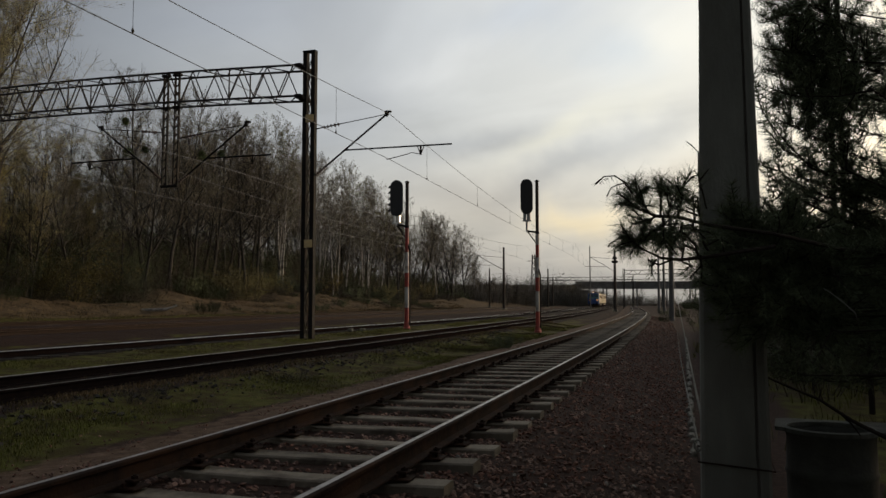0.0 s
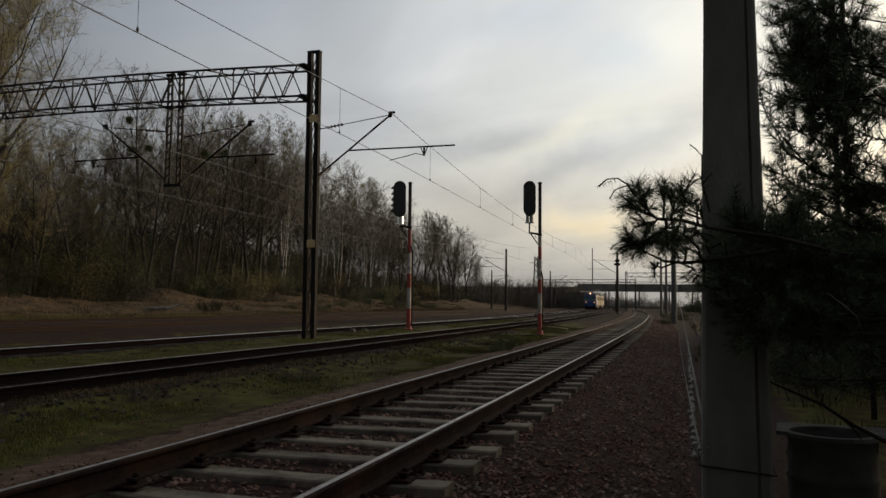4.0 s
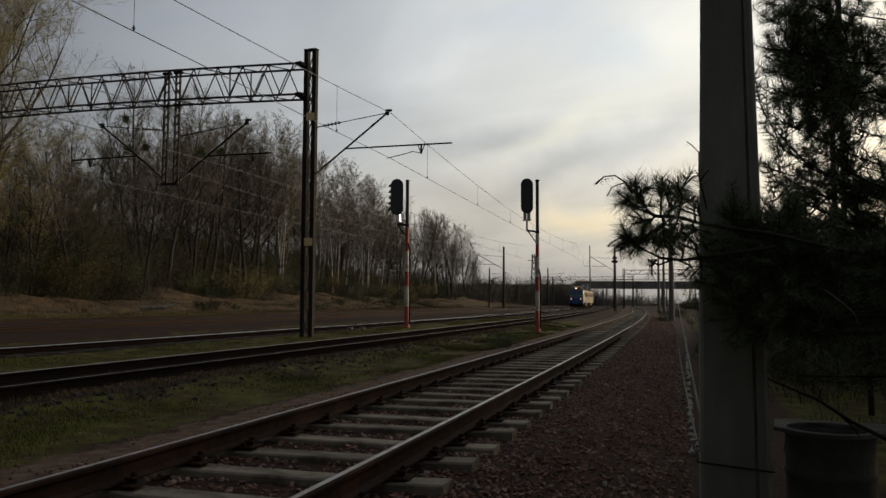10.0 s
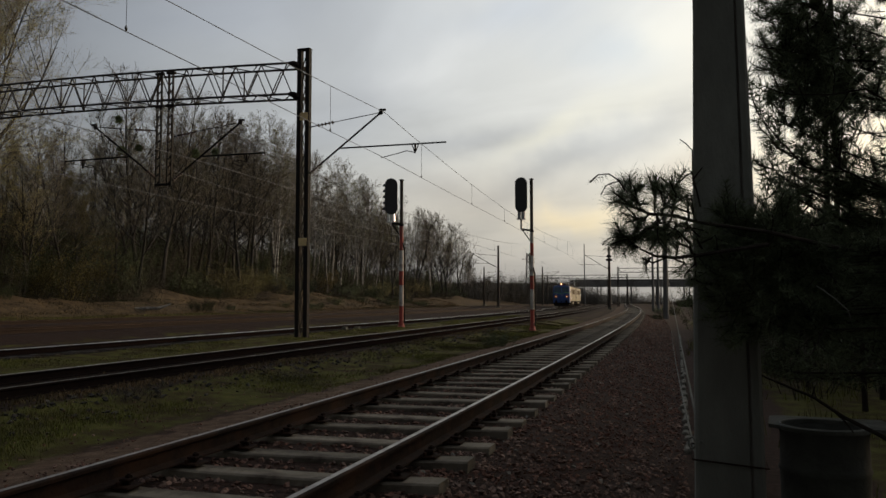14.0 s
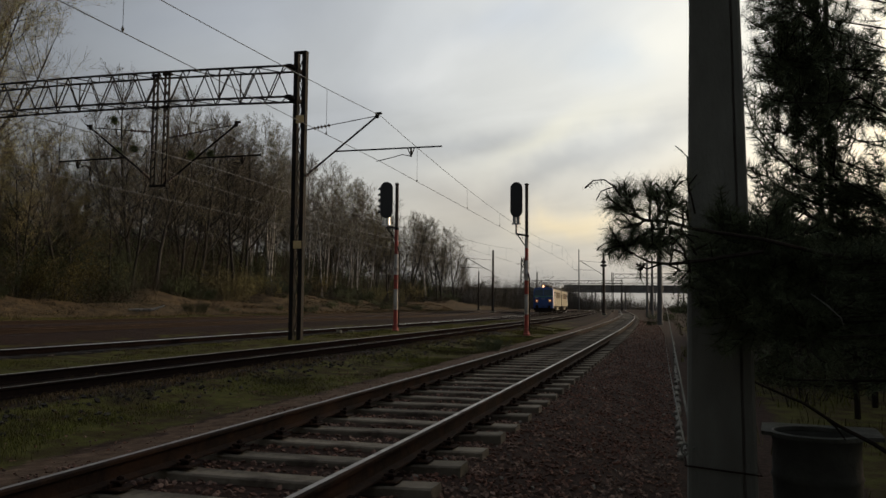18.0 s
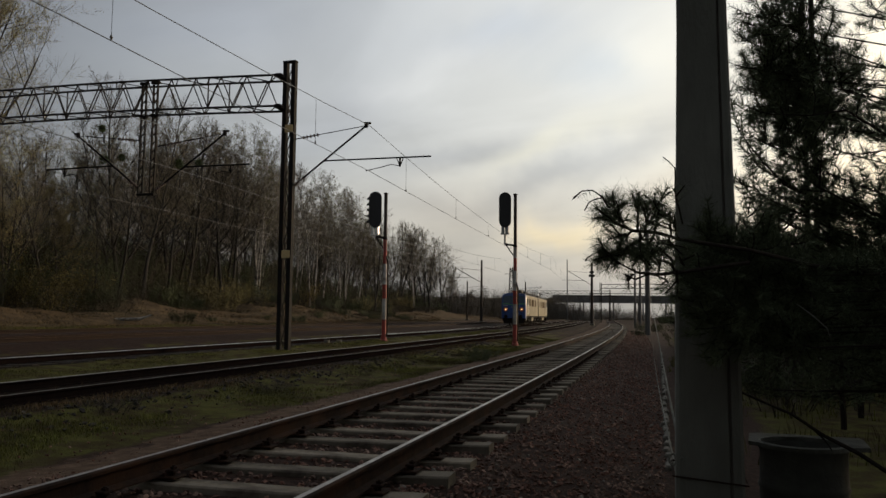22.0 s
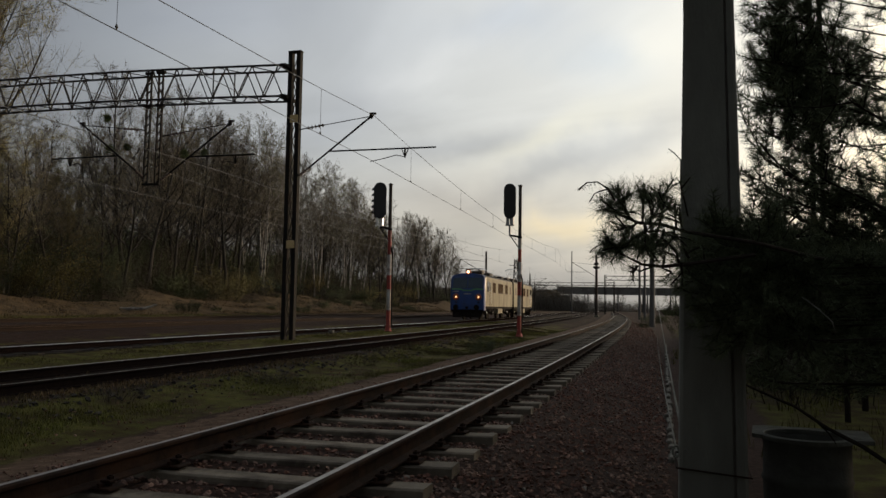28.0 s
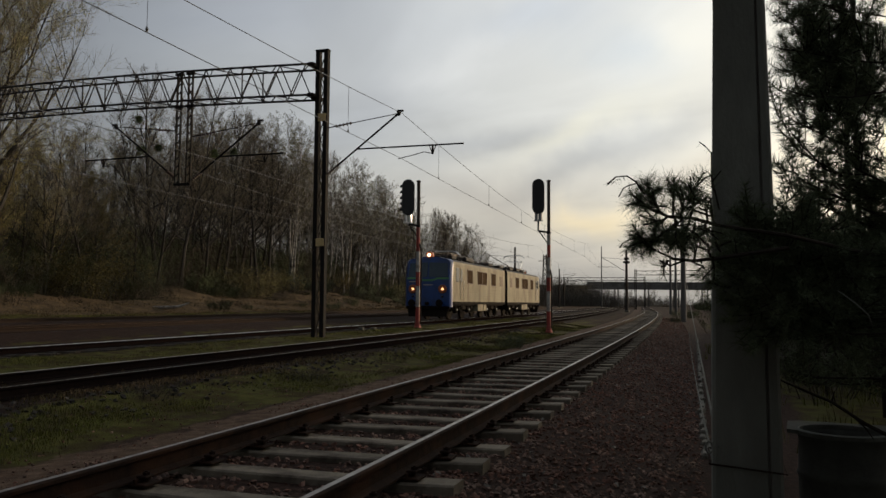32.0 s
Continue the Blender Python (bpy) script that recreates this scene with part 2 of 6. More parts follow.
TWIG = mat("bare_twigs", (0.152, 0.127, 0.090), (0.100, 0.084, 0.060), 0.3, 0.95, vary=0.35)
BUD = mat("opening_spring_leaves", (0.215, 0.200, 0.075), (0.145, 0.134, 0.054), 0.5, 0.8, vary=0.3)
GOLDBUD = mat("golden_catkins_and_leaves", (0.235, 0.195, 0.060), (0.155, 0.130, 0.044), 0.5, 0.8, vary=0.25)
SHRUB = mat("brown_undergrowth", (0.052, 0.039, 0.022), (0.032, 0.026, 0.016), 0.4, 0.95, vary=0.35)
GREENSHRUB = mat("green_undergrowth", (0.064, 0.080, 0.026), (0.040, 0.052, 0.019), 0.4, 0.95, vary=0.3)
NEEDLE = mat("pine_needles", (0.104, 0.122, 0.068), (0.066, 0.080, 0.045), 1.5, 0.85, spec=0.15)
PINEBARK = mat("pine_bark", (0.027, 0.021, 0.017), (0.017, 0.013, 0.011), 12, 0.95, 0, 0.6, 40, spec=0.08)
RUBBER = mat("black_rubber", (0.016, 0.016, 0.016), (0.010, 0.010, 0.010), 8, 0.8, 0, 0.3, 30)
BRIDGE = mat("grey_bridge_concrete", (0.14, 0.135, 0.13), (0.10, 0.097, 0.094), 0.6, 0.9, stain=(0.08, 0.075, 0.07), stain_scale=0.2)
# undergrowth paled to grey: distance haze put into the colour of far scrub
HAZESCRUB = mat("hazed_scrub", (0.150, 0.135, 0.115), (0.105, 0.095, 0.082), 0.4, 0.95, vary=0.3)
BLUE = mat("blue_locomotive_paint", (0.015, 0.062, 0.24), (0.011, 0.048, 0.19), 2, 0.38, 0, 0.05, stain=(0.02, 0.04, 0.12), stain_scale=0.8)
LIME = mat("lime_green_stripe", (0.085, 0.27, 0.10), (0.065, 0.21, 0.085), 4, 0.4)
CREAM = mat("cream_locomotive_paint", (0.315, 0.282, 0.200), (0.255, 0.228, 0.160), 1.2, 0.6, 0, 0.05, spec=0.12, stain=(0.185, 0.152, 0.105), stain_scale=0.7, stretch=(1, 1, 0.4))
ROOF = mat("sooty_roof", (0.052, 0.048, 0.044), (0.03, 0.028, 0.026), 2, 0.8, 0.1, 0.1)
UNDER = mat("brake_dust_steel", (0.020, 0.016, 0.013), (0.010, 0.008, 0.007), 6, 0.9, 0, 0.2, spec=0.08)
BRONZE = mat("dull_brown_steel", (0.13, 0.095, 0.07), (0.08, 0.06, 0.046), 6, 0.6, 0.4)
ALU = mat("bare_aluminium", (0.85, 0.85, 0.83), (0.7, 0.7, 0.7), 8, 0.30, 1.0)
GLASS = mat("dark_cab_glass", (0.012, 0.016, 0.020), (0.010, 0.012, 0.015), 2, 0.06, 0, spec=0.8)
LAMP = mat("warm_headlamp", (0.9, 0.8, 0.6), None, 5, 0.3, emit=(1.0, 0.50, 0.20), power=1.9)
LAMPTOP = mat("top_headlamp", (0.9, 0.8, 0.6), None, 5, 0.3, emit=(1.0, 0.60, 0.32), power=6.5)
REDLENS = mat("unlit_red_lens", (0.10, 0.012, 0.010), (0.07, 0.010, 0.010), 5, 0.2)

# ---- mesh helpers ----


class Shape:
    """Vertices and faces of one mesh; faces may carry a material slot."""

    def __init__(self):
        self.v, self.f, self.m = [], [], []

    def add(self, verts, faces, slot=0):
        n = len(self.v)
        self.v.extend(tuple(p) for p in verts)
        self.f.extend(tuple(i + n for i in f) for f in faces)
        self.m.extend([slot] * len(faces))
        return self

    def box(self, c, s, slot=0, m=None, bevel=0.0):
        hx, hy, hz = s[0] / 2, s[1] / 2, s[2] / 2
        if bevel:
            b = min(bevel, hx * 0.9, hy * 0.9)
            ring = [(-hx + b, -hy), (hx - b, -hy), (hx, -hy + b), (hx, hy - b), (hx - b, hy), (-hx + b, hy), (-hx, hy - b), (-hx, -hy + b)]
            bz = min(b, hz * 0.9)
            k = [(x * (1 - b / hx * 0.7), y * (1 - b / hy * 0.7)) for x, y in ring]
            rows = [[(x, y, -hz) for x, y in k], [(x, y, -hz + bz) for x, y in ring], [(x, y, hz - bz) for x, y in ring], [(x, y, hz) for x, y in k]]
            vs = [p for r in rows for p in r]
            fs = [(r * 8 + i, r * 8 + (i + 1) % 8, r * 8 + 8 + (i + 1) % 8, r * 8 + 8 + i) for r in range(3) for i in range(8)]
            fs += [tuple(range(7, -1, -1)), tuple(range(24, 32))]
        else:
            vs = [(x, y, z) for z in (-hz, hz) for x, y in ((-hx, -hy), (hx, -hy), (hx, hy), (-hx, hy))]
            fs = [(3, 2, 1, 0), (4, 5, 6, 7), (0, 1, 5, 4), (1, 2, 6, 5), (2, 3, 7, 6), (3, 0, 4, 7)]
        vs = [Vector(p) for p in vs]
        if m is not None:
            vs = [m @ p for p in vs]
        return self.add([p + Vector(c) for p in vs], fs, slot)

    def bar(self, a, b, w, h=None, slot=0):
        """A straight rectangular bar from a to b."""
        a, b = Vector(a), Vector(b)
        h = h or w
        d = (b - a).normalized()
        up = Vector((0, 0, 1)) if abs(d.z) < 0.95 else Vector((0, 1, 0))
        s = d.cross(up).normalized() * w / 2
        u = s.normalized().cross(d) * h / 2
        vs = [p + i * s + j * u for p in (a, b) for i, j in ((-1, -1), (1, -1), (1, 1), (-1, 1))]
        return self.add(vs, [(3, 2, 1, 0), (4, 5, 6, 7), (0, 1, 5, 4), (1, 2, 6, 5), (2, 3, 7, 6), (3, 0, 4, 7)], slot)

    def tube(self, pts, radii, n=8, caps=True, slot=0):
        pts = [Vector(p) for p in pts]
        if isinstance(radii, (int, float)):
            radii = [radii] * len(pts)
        vs, fs = [], []
        for i, p in enumerate(pts):
            d = (pts[min(i + 1, len(pts) - 1)] - pts[max(i - 1, 0)]).normalized()
            ref = Vector((0, 0, 1)) if abs(d.z) < 0.9 else Vector((0, 1, 0))
            s = d.cross(ref).normalized()
            u = s.cross(d)
            vs += [p + radii[i] * (math.cos(math.tau * k / n) * s + math.sin(math.tau * k / n) * u) for k in range(n)]
        for i in range(len(pts) - 1):
            fs += [(i * n + k, i * n + n + k, i * n + n + (k + 1) % n, i * n + (k + 1) % n) for k in range(n)]
        if caps:
            fs += [tuple(range(n)), tuple(range(len(vs) - 1, len(vs) - n - 1, -1))]
        return self.add(vs, fs, slot)

    def lathe(self, profile, n=20, m=None, slot=0, close=True):
        """profile of (radius, height), turned about z."""
        vs = [Vector((r * math.cos(math.tau * k / n), r * math.sin(math.tau * k / n), z)) for r, z in profile for k in range(n)]
        if m is not None:
            vs = [m @ p for p in vs]
        fs = [(i * n + k, i * n + (k + 1) % n, i * n + n + (k + 1) % n, i * n + n + k) for i in range(len(profile) - 1) for k in range(n)]
        if close:
            fs += [tuple(range(n - 1, -1, -1)), tuple(range(len(vs) - n, len(vs)))]
        return self.add(vs, fs, slot)

    def grid(self, rows, slot=0):
        w = len(rows[0])
        return self.add([p for r in rows for p in r],
                        [(i * w + j, i * w + j + 1, i * w + w + j + 1, i * w + w + j) for i in range(len(rows) - 1) for j in range(w - 1)], slot)

    def mesh(self, name, mats, smooth=False):
        me = bpy.data.meshes.new(name)
        me.from_pydata(self.v, [], self.f)
        for m in mats if isinstance(mats, (list, tuple)) else [mats]:
            me.materials.append(m)
        if any(self.m):
            me.polygons.foreach_set("material_index", self.m)
        if smooth:
            me.polygons.foreach_set("use_smooth", [True] * len(self.f))
        me.update()
        return me


def part(name, shape, material, parent, label="", smooth=False, at=None):
    me = shape if isinstance(shape, bpy.types.Mesh) else shape.mesh(name, material, smooth)
    ob = new(name, me)
    ob.parent = parent
    if at is not None:
        ob.matrix_basis = at
    return tagged(ob, label)


def thing(name, label, category, at=None, group="", kind=""):
    ob = new(name)
    if at is not None:
        ob.matrix_basis = at
    return tagged(ob, label, category, group, kind)


def solid(name, shape, material, label, category="", group="", kind="", smooth=False, at=None):
    ob = new(name, shape.mesh(name, material, smooth))
    if at is not None:
        ob.matrix_basis = at
    return tagged(ob, label, category, group, kind)


# ---- the plan ----
def bend(y):
    """Sideways shift of all tracks: a curve that runs out straight."""
    if y < 0:
        return -0.022 * y
    return -0.022 * y - 0.00027 * y * y if y < 120 else -6.528 - 0.0868 * (y - 120)


# the main line's own curve: distance along, place across
KNOTS = ((-60, -15.1), (14, -15.75), (30, -16.3), (50, -16.8), (80, -18.02), (120, -21.0), (170, -25.0), (250, -29.8), (330, -32.5), (420, -33.0))


def main_line(y):
    y = max(-60.0, min(y, 420.0))
    for i in range(len(KNOTS) - 1):
        (a, pa), (b, pb) = KNOTS[i], KNOTS[i + 1]
        if y <= b:
            (c, pc), (d, pd) = KNOTS[max(0, i - 1)], KNOTS[min(len(KNOTS) - 1, i + 2)]
            u, h = (y - a) / (b - a), b - a
            ma, mb = (pb - pc) / (b - c) * h, (pd - pa) / (d - a) * h
            return (2 * u ** 3 - 3 * u ** 2 + 1) * pa + (u ** 3 - 2 * u ** 2 + u) * ma + (3 * u ** 2 - 2 * u ** 3) * pb + (u ** 3 - u ** 2) * mb
    return KNOTS[-1][1]


# offset of each track, height of its rail head
T1, T2, T3, T4, T5 = -2.62, -8.9, -15.0, -21.2, -29.5
TOP1, TOP, TOP4 = 0.18, 0.07, 0.25


def shift(q, y):
    """Sideways shift at offset q: the near tracks by one curve, the main lines by the other."""
    y = max(-60.0, min(y, 420.0))
    u = max(0.0, min(1.0, (-10.2 - q) / 2.6))
    return (1 - u) * bend(y) + u * (main_line(y) + 15.0)


def rail_x(c, y):
    return c + shift(c, y)


def heading(y, c=0.0):
    return math.atan2(shift(c, y + 0.5) - shift(c, y - 0.5), 1.0)


PROFILE = [(-3000, 2), (-400, 2.2), (-120, 2.4), (-56, 2.2), (-47, 1.9), (-43, 1.55), (-40.5, 0.9), (-38, 0.35), (-34, 0.02), (-31.3, 0.06), (-27.7, 0.06),
           (-25, -0.06), (-23.0, 0.075), (-19.5, 0.075), (-18.0, -0.12), (-16.7, -0.12), (-13.3, -0.12), (-12.5, -0.02), (-11.4, -0.06),
           (-10.4, -0.10), (-7.4, -0.10), (-6.7, -0.2), (-5.6, -0.26), (-4.7, -0.2), (-4.0, -0.09), (-3.75, -0.055), (-1.6, -0.055), (-1.3, -0.075), (-1.1, -0.11),
           (-0.2, -0.24), (0.15, -0.28), (1.5, -0.32), (8, -0.35), (60, -0.3), (3000, 0)]


def ground_z(x, y):
    q = x - shift(x - bend(max(-60.0, min(y, 420.0))), y)
    for (a, za), (b, zb) in zip(PROFILE, PROFILE[1:]):
        if a <= q <= b:
            z = za + (zb - za) * (q - a) / (b - a)
            break
    else:
        z = 0
    if q < -36:
        k = min(1, (-36 - q) / 8) * max(0.0, min(1, (330 - y) / 120))
        z = (z * max(0.0, min(1, (330 - y) / 120))) + k * (0.30 * math.sin(y * 0.21 + 1.3) + 0.22 * math.sin(y * 0.083) + 0.85 * noise.noise((x * 0.16, y * 0.13, 3)) + 0.42 * noise.noise((x * 0.42, y * 0.30, 9)) + 0.16 * noise.noise((x * 1.1, y * 0.8, 5)))
    elif q < -4.4 and not any(abs(q - c) < 1.5 for c in (T2, T3, T4, T5)):
        z += 0.05 * noise.noise((x * 0.9, y * 0.9, 0))
    return z


def lin(a, b, n):
    return [a + (b - a) * i / n for i in range(n + 1)]


def build_ground():
    qs = sorted(set([-3000, -1200, -400, -200, -120, -80, -65] + lin(-56, -34, 44) + [p[0] for p in PROFILE[7:-2]] + lin(-8, 2, 25) + lin(-14, -8, 12) + lin(-34, -14, 20) + [2.5, 3, 4, 6, 8, 14, 25, 60, 200, 800, 3000]))
    ys = [-1500, -300, -100, -40] + lin(-20, 60, 100) + lin(61, 130, 46) + lin(135, 330, 39) + [380, 450, 600, 1000, 2000, 4500]
    sh = Shape()
    sh.grid([[(q + shift(q, y), y, ground_z(q + shift(q, y), y)) for q in qs] for y in ys])
    m = bpy.data.materials.new("railway_ground")
    m.use_nodes = True
    nt = m.node_tree
    N, L = nt.nodes.new, nt.links.new
    b = nt.nodes["Principled BSDF"]
    b.inputs["Roughness"].default_value = 0.95
    b.inputs["Specular IOR Level"].default_value = 0.06
    co = N("ShaderNodeTexCoord").outputs["Object"]
    at = N("ShaderNodeAttribute")
    at.attribute_name = "cover"
    sepc = N("ShaderNodeSeparateColor")
    L(at.outputs["Color"], sepc.inputs[0])

    def tex(s, d=6.0, r=0.62):
        n = N("ShaderNodeTexNoise")
        n.inputs["Scale"].default_value, n.inputs["Detail"].default_value, n.inputs["Roughness"].default_value = s, d, r
        L(co, n.inputs["Vector"])
        return n.outputs["Fac"]

    def ramp(f, stops):
        n = N("ShaderNodeValToRGB")
        e = n.color_ramp.elements
        while len(e) < len(stops):
            e.new(0.5)
        for el, (p, c) in zip(e, stops):
            el.position, el.color = p, (*c, 1)
        L(f, n.inputs[0])
        return n.outputs[0]

    def mixed(f, a, c):
        n = N("ShaderNodeMix")
        n.data_type = "RGBA"
        L(f, n.inputs[0]), L(a, n.inputs[6]), L(c, n.inputs[7])
        return n.outputs[2]

    def edge(f, wob):
        a = N("ShaderNodeMath")
        a.operation = "MULTIPLY_ADD"
        L(wob, a.inputs[0])
        a.inputs[1].default_value, a.inputs[2].default_value = 2.2, -1.15
        s = N("ShaderNodeMath")
        s.operation = "ADD"
        L(f, s.inputs[0]), L(a.outputs[0], s.inputs[1])
        r = N("ShaderNodeMapRange")
        r.inputs[1].default_value, r.inputs[2].default_value = 0.35, 0.65
        L(s.outputs[0], r.inputs[0])
        return r.outputs[0]

    gravel = ramp(tex(16), [(0.3, (0.013, 0.008, 0.006)), (0.5, (0.030, 0.017, 0.013)), (0.7, (0.062, 0.037, 0.028))])
    grass = ramp(tex(2.6), [(0.32, (0.024, 0.015, 0.007)), (0.45, (0.044, 0.035, 0.011)), (0.57, (0.062, 0.061, 0.014)), (0.72, (0.092, 0.080, 0.024))])
    dry = ramp(tex(1.3, 9.0, 0.72), [(0.30, (0.022, 0.018, 0.011)), (0.45, (0.058, 0.042, 0.026)), (0.56, (0.088, 0.062, 0.036)), (0.72, (0.150, 0.110, 0.066))])
    dirt = ramp(tex(5), [(0.3, (0.054, 0.034, 0.023)), (0.5, (0.094, 0.061, 0.042)), (0.7, (0.16, 0.108, 0.076))])
    wob = tex(0.9)
    # the cover's alpha darkens the gravel
    dimmed = N("ShaderNodeMix")
    dimmed.data_type, dimmed.blend_type = "RGBA", "MULTIPLY"
    dimmed.inputs[0].default_value = 1.0
    L(gravel, dimmed.inputs[6]), L(at.outputs["Alpha"], dimmed.inputs[7])
    gravel = dimmed.outputs[2]
    col = mixed(edge(sepc.outputs[0], wob), gravel, grass)
    col = mixed(edge(sepc.outputs[1], tex(0.35)), col, dry)
    col = mixed(edge(sepc.outputs[2], tex(2.0)), col, dirt)
    L(col, b.inputs["Base Color"])
    bp = N("ShaderNodeBump")
    bp.inputs["Strength"].default_value, bp.inputs["Distance"].default_value = 0.7, 0.04
    L(tex(22), bp.inputs["Height"])
    L(bp.outputs[0], b.inputs["Normal"])
    me = sh.mesh("ground", m, True)
    layer = me.color_attributes.new("cover", "FLOAT_COLOR", "POINT")

    def bump_at(q, c, w, soft):
        return max(0.0, min(1.0, (w + soft - abs(q - c)) / soft))

    cols = []
    for x, y, z in sh.v:
        q = x - shift(x - bend(max(-60.0, min(y, 420.0))), y)
        g = max(0.9 * bump_at(q, -6.4, 0.75, 0.5), bump_at(q, -11.9, 1.1, 0.5), 0.62 * bump_at(q, -17.9, 0.5, 0.5), 0.95 * bump_at(q, -35.3, 1.5, 0.6), 0.8 if q > 1.2 else 0, 0.62 * bump_at(q, -25.0, 1.6, 1.0))
        if y > 45:
            g *= max(0.35, 1 - (y - 45) / 40)
        d = 1.0 if -52 < q < -36.9 else (0.35 if q <= -52 else 0.2 * bump_at(q, -25.0, 1.5, 1.5))
        s = max(1.1 * bump_at(q, -4.55, 0.55, 0.4), 0.15 * bump_at(q, 0.4, 0.3, 0.4), 0.3 if q < -52 else 0)
        # alpha: gravel tone per track zone, dimmed past y = 30 as if shaded
        cols += [g, d, s, (0.26 if -16.9 < q < -13.2 else 0.62 if -17.2 < q < -6.7 else 0.85 if q <= -17.2 else 1.0) * (1.0 if q < -30 else max(0.8, min(1.0, 1 - (y - 30) / 80)))]
    layer.data.foreach_set("color", cols)
    ob = new("ground", me)
    tagged(ob, "dark reddish ballast, gravel and patchy grass between railway tracks", "ground", kind="structure")


build_ground()


# ---- tracks ----
RAIL = [(-0.062, 0.0), (0.062, 0.0), (0.062, 0.012), (0.012, 0.030), (0.009, 0.105), (0.035, 0.118), (0.036, 0.138), (0.030, 0.1445), (0.019, 0.149), (-0.019, 0.149), (-0.030, 0.1445), (-0.036, 0.138), (-0.035, 0.118), (-0.009, 0.105), (-0.012, 0.030), (-0.062, 0.012)]


def cant(y):
    """The main line leans into its curve: the far rail lies lower."""
    return 0.105 * max(0.0, min(1.0, (85 - y) / 40))


def rail_shape(c, side, top, y0, y1):
    bright = (7, 8, 9) if c == T3 or (c == T2 and side < 0) else (8,)
    sh, n = Shape(), len(RAIL)
    ys = lin(y0, min(y1, 60), int((min(y1, 60) - y0) / 1.5)) + lin(61.5, y1, int((y1 - 61.5) / 3))
    vs = []
    for y in ys:
        h = heading(y, c)
        vs += [(rail_x(c, y) + side + u * math.cos(h), y - u * math.sin(h), top - 0.149 + w - (cant(y) if c == T3 and side < 0 else 0.0)) for u, w in RAIL]
    sh.v = vs
    for i in range(len(ys) - 1):
        for k in range(n):
            sh.f.append((i * n + k, i * n + (k + 1) % n, i * n + n + (k + 1) % n, i * n + n + k))
            sh.m.append(1 if k in bright else 0)
    sh.f.append(tuple(range(n - 1, -1, -1)))
    sh.m.append(0)
    return sh


def sleeper_mesh(half, width, height):
    sh = Shape()
    w = width / 2
    # trapezoid section with a slight waist in the middle
    for a, b, za, zb in ((-half, -half * 0.45, 0, -0.02), (-half * 0.45, half * 0.45, -0.02, -0.02), (half * 0.45, half, -0.02, 0)):
        vs = []
        for x, z in ((a, za), (b, zb)):
            vs += [(x, -w, -height), (x, w, -height), (x, w * 0.9, z - 0.012), (x, w * 0.78, z), (x, -w * 0.78, z), (x, -w * 0.9, z - 0.012)]
        fs = [(k, 6 + k, 6 + (k + 1) % 6, (k + 1) % 6) for k in range(6)]
        if a == -half:
            fs.append((0, 1, 2, 3, 4, 5))
        if b == half:
            fs.append((11, 10, 9, 8, 7, 6))
        sh.add(vs, fs)
    return sh


def clip_shape():
    """Ribbed base plate with two spring clips and bolts."""
    sh = Shape()
    sh.box((0, 0, 0.008), (0.34, 0.16, 0.018), bevel=0.006)
    for s in (-1, 1):
        sh.box((s * 0.085, 0, 0.028), (0.022, 0.15, 0.03), bevel=0.004)
        sh.tube([(s * 0.115, 0, 0.01), (s * 0.115, 0, 0.085)], 0.013, 6)
        sh.box((s * 0.108, 0, 0.05), (0.07, 0.09, 0.018), bevel=0.005)
        sh.lathe([(0.024, 0.058), (0.024, 0.078)], 6, Matrix.Translation((s * 0.115, 0, 0)))
    return sh


def build_track(n, c, top, spacing, phase, label, sleeper_mat, near_to, y_end, half=1.17):
    root = thing("track_%d" % n, label, "railway track", kind="structure")
    for side in (-0.7535, 0.7535):
        part("rail", rail_shape(c, side, top, -14, y_end), [RUST if n == 1 else SHADERUST if n < 4 else RUSTB, RAILBRIGHT if n == 3 else RAILTOP if n == 1 else RAILDULL if n == 2 else RAILRUST], root)
    base = top - 0.149 - 0.018
    mesh = sleeper_mesh(half, 0.25, 0.16).mesh("sleeper", sleeper_mat)
    clip = clip_shape().mesh("rail_clip", RUST)
    rest = Shape()
    tmpl = sleeper_mesh(half, 0.25, 0.16)
    y = -12 + phase
    while y < y_end - 5:
        m = pose(rail_x(c, y), y, base + random.uniform(-0.012, 0.004), random.uniform(-0.6, 0.6), random.uniform(-0.5, 0.5), -math.degrees(heading(y, c)) + random.uniform(-0.7, 0.7))
        if y < near_to:
            s = part("sleeper", mesh, None, root, at=m)
            if n == 1 and 1.0 < y < 26:
                for side in (-0.7535, 0.7535):
                    part("rail_clip", clip, None, s, at=pose(side, 0, 0))
        elif y < 150:
            rest.add([m @ Vector(p) for p in tmpl.v], tmpl.f)
        y += spacing
    if rest.v:
        tagged(part("far_sleepers", rest, sleeper_mat, root), kind="stuff")
    return root


build_track(1, T1, TOP1, 0.704, 0.0, "railway track with bright worn rails on grey concrete sleepers", SLEEPER, 75, 345)
build_track(2, T2, TOP, 0.65, 0.1, "dull overgrown railway track sunk in weeds and gravel", TIMBER, 45, 345)
build_track(3, T3, TOP, 0.65, 0.2, "railway track carrying the locomotive, polished rail heads", TIMBER, 40, 345)
build_track(4, T4, TOP4, 0.65, 0.3, "rusty railway track on timber sleepers beside dry grass", TIMBER, 40, 345)
build_track(5, T5, TOP4, 0.65, 0.3, "rust-brown railway siding at the foot of a grassy bank", TIMBER, 30, 300)


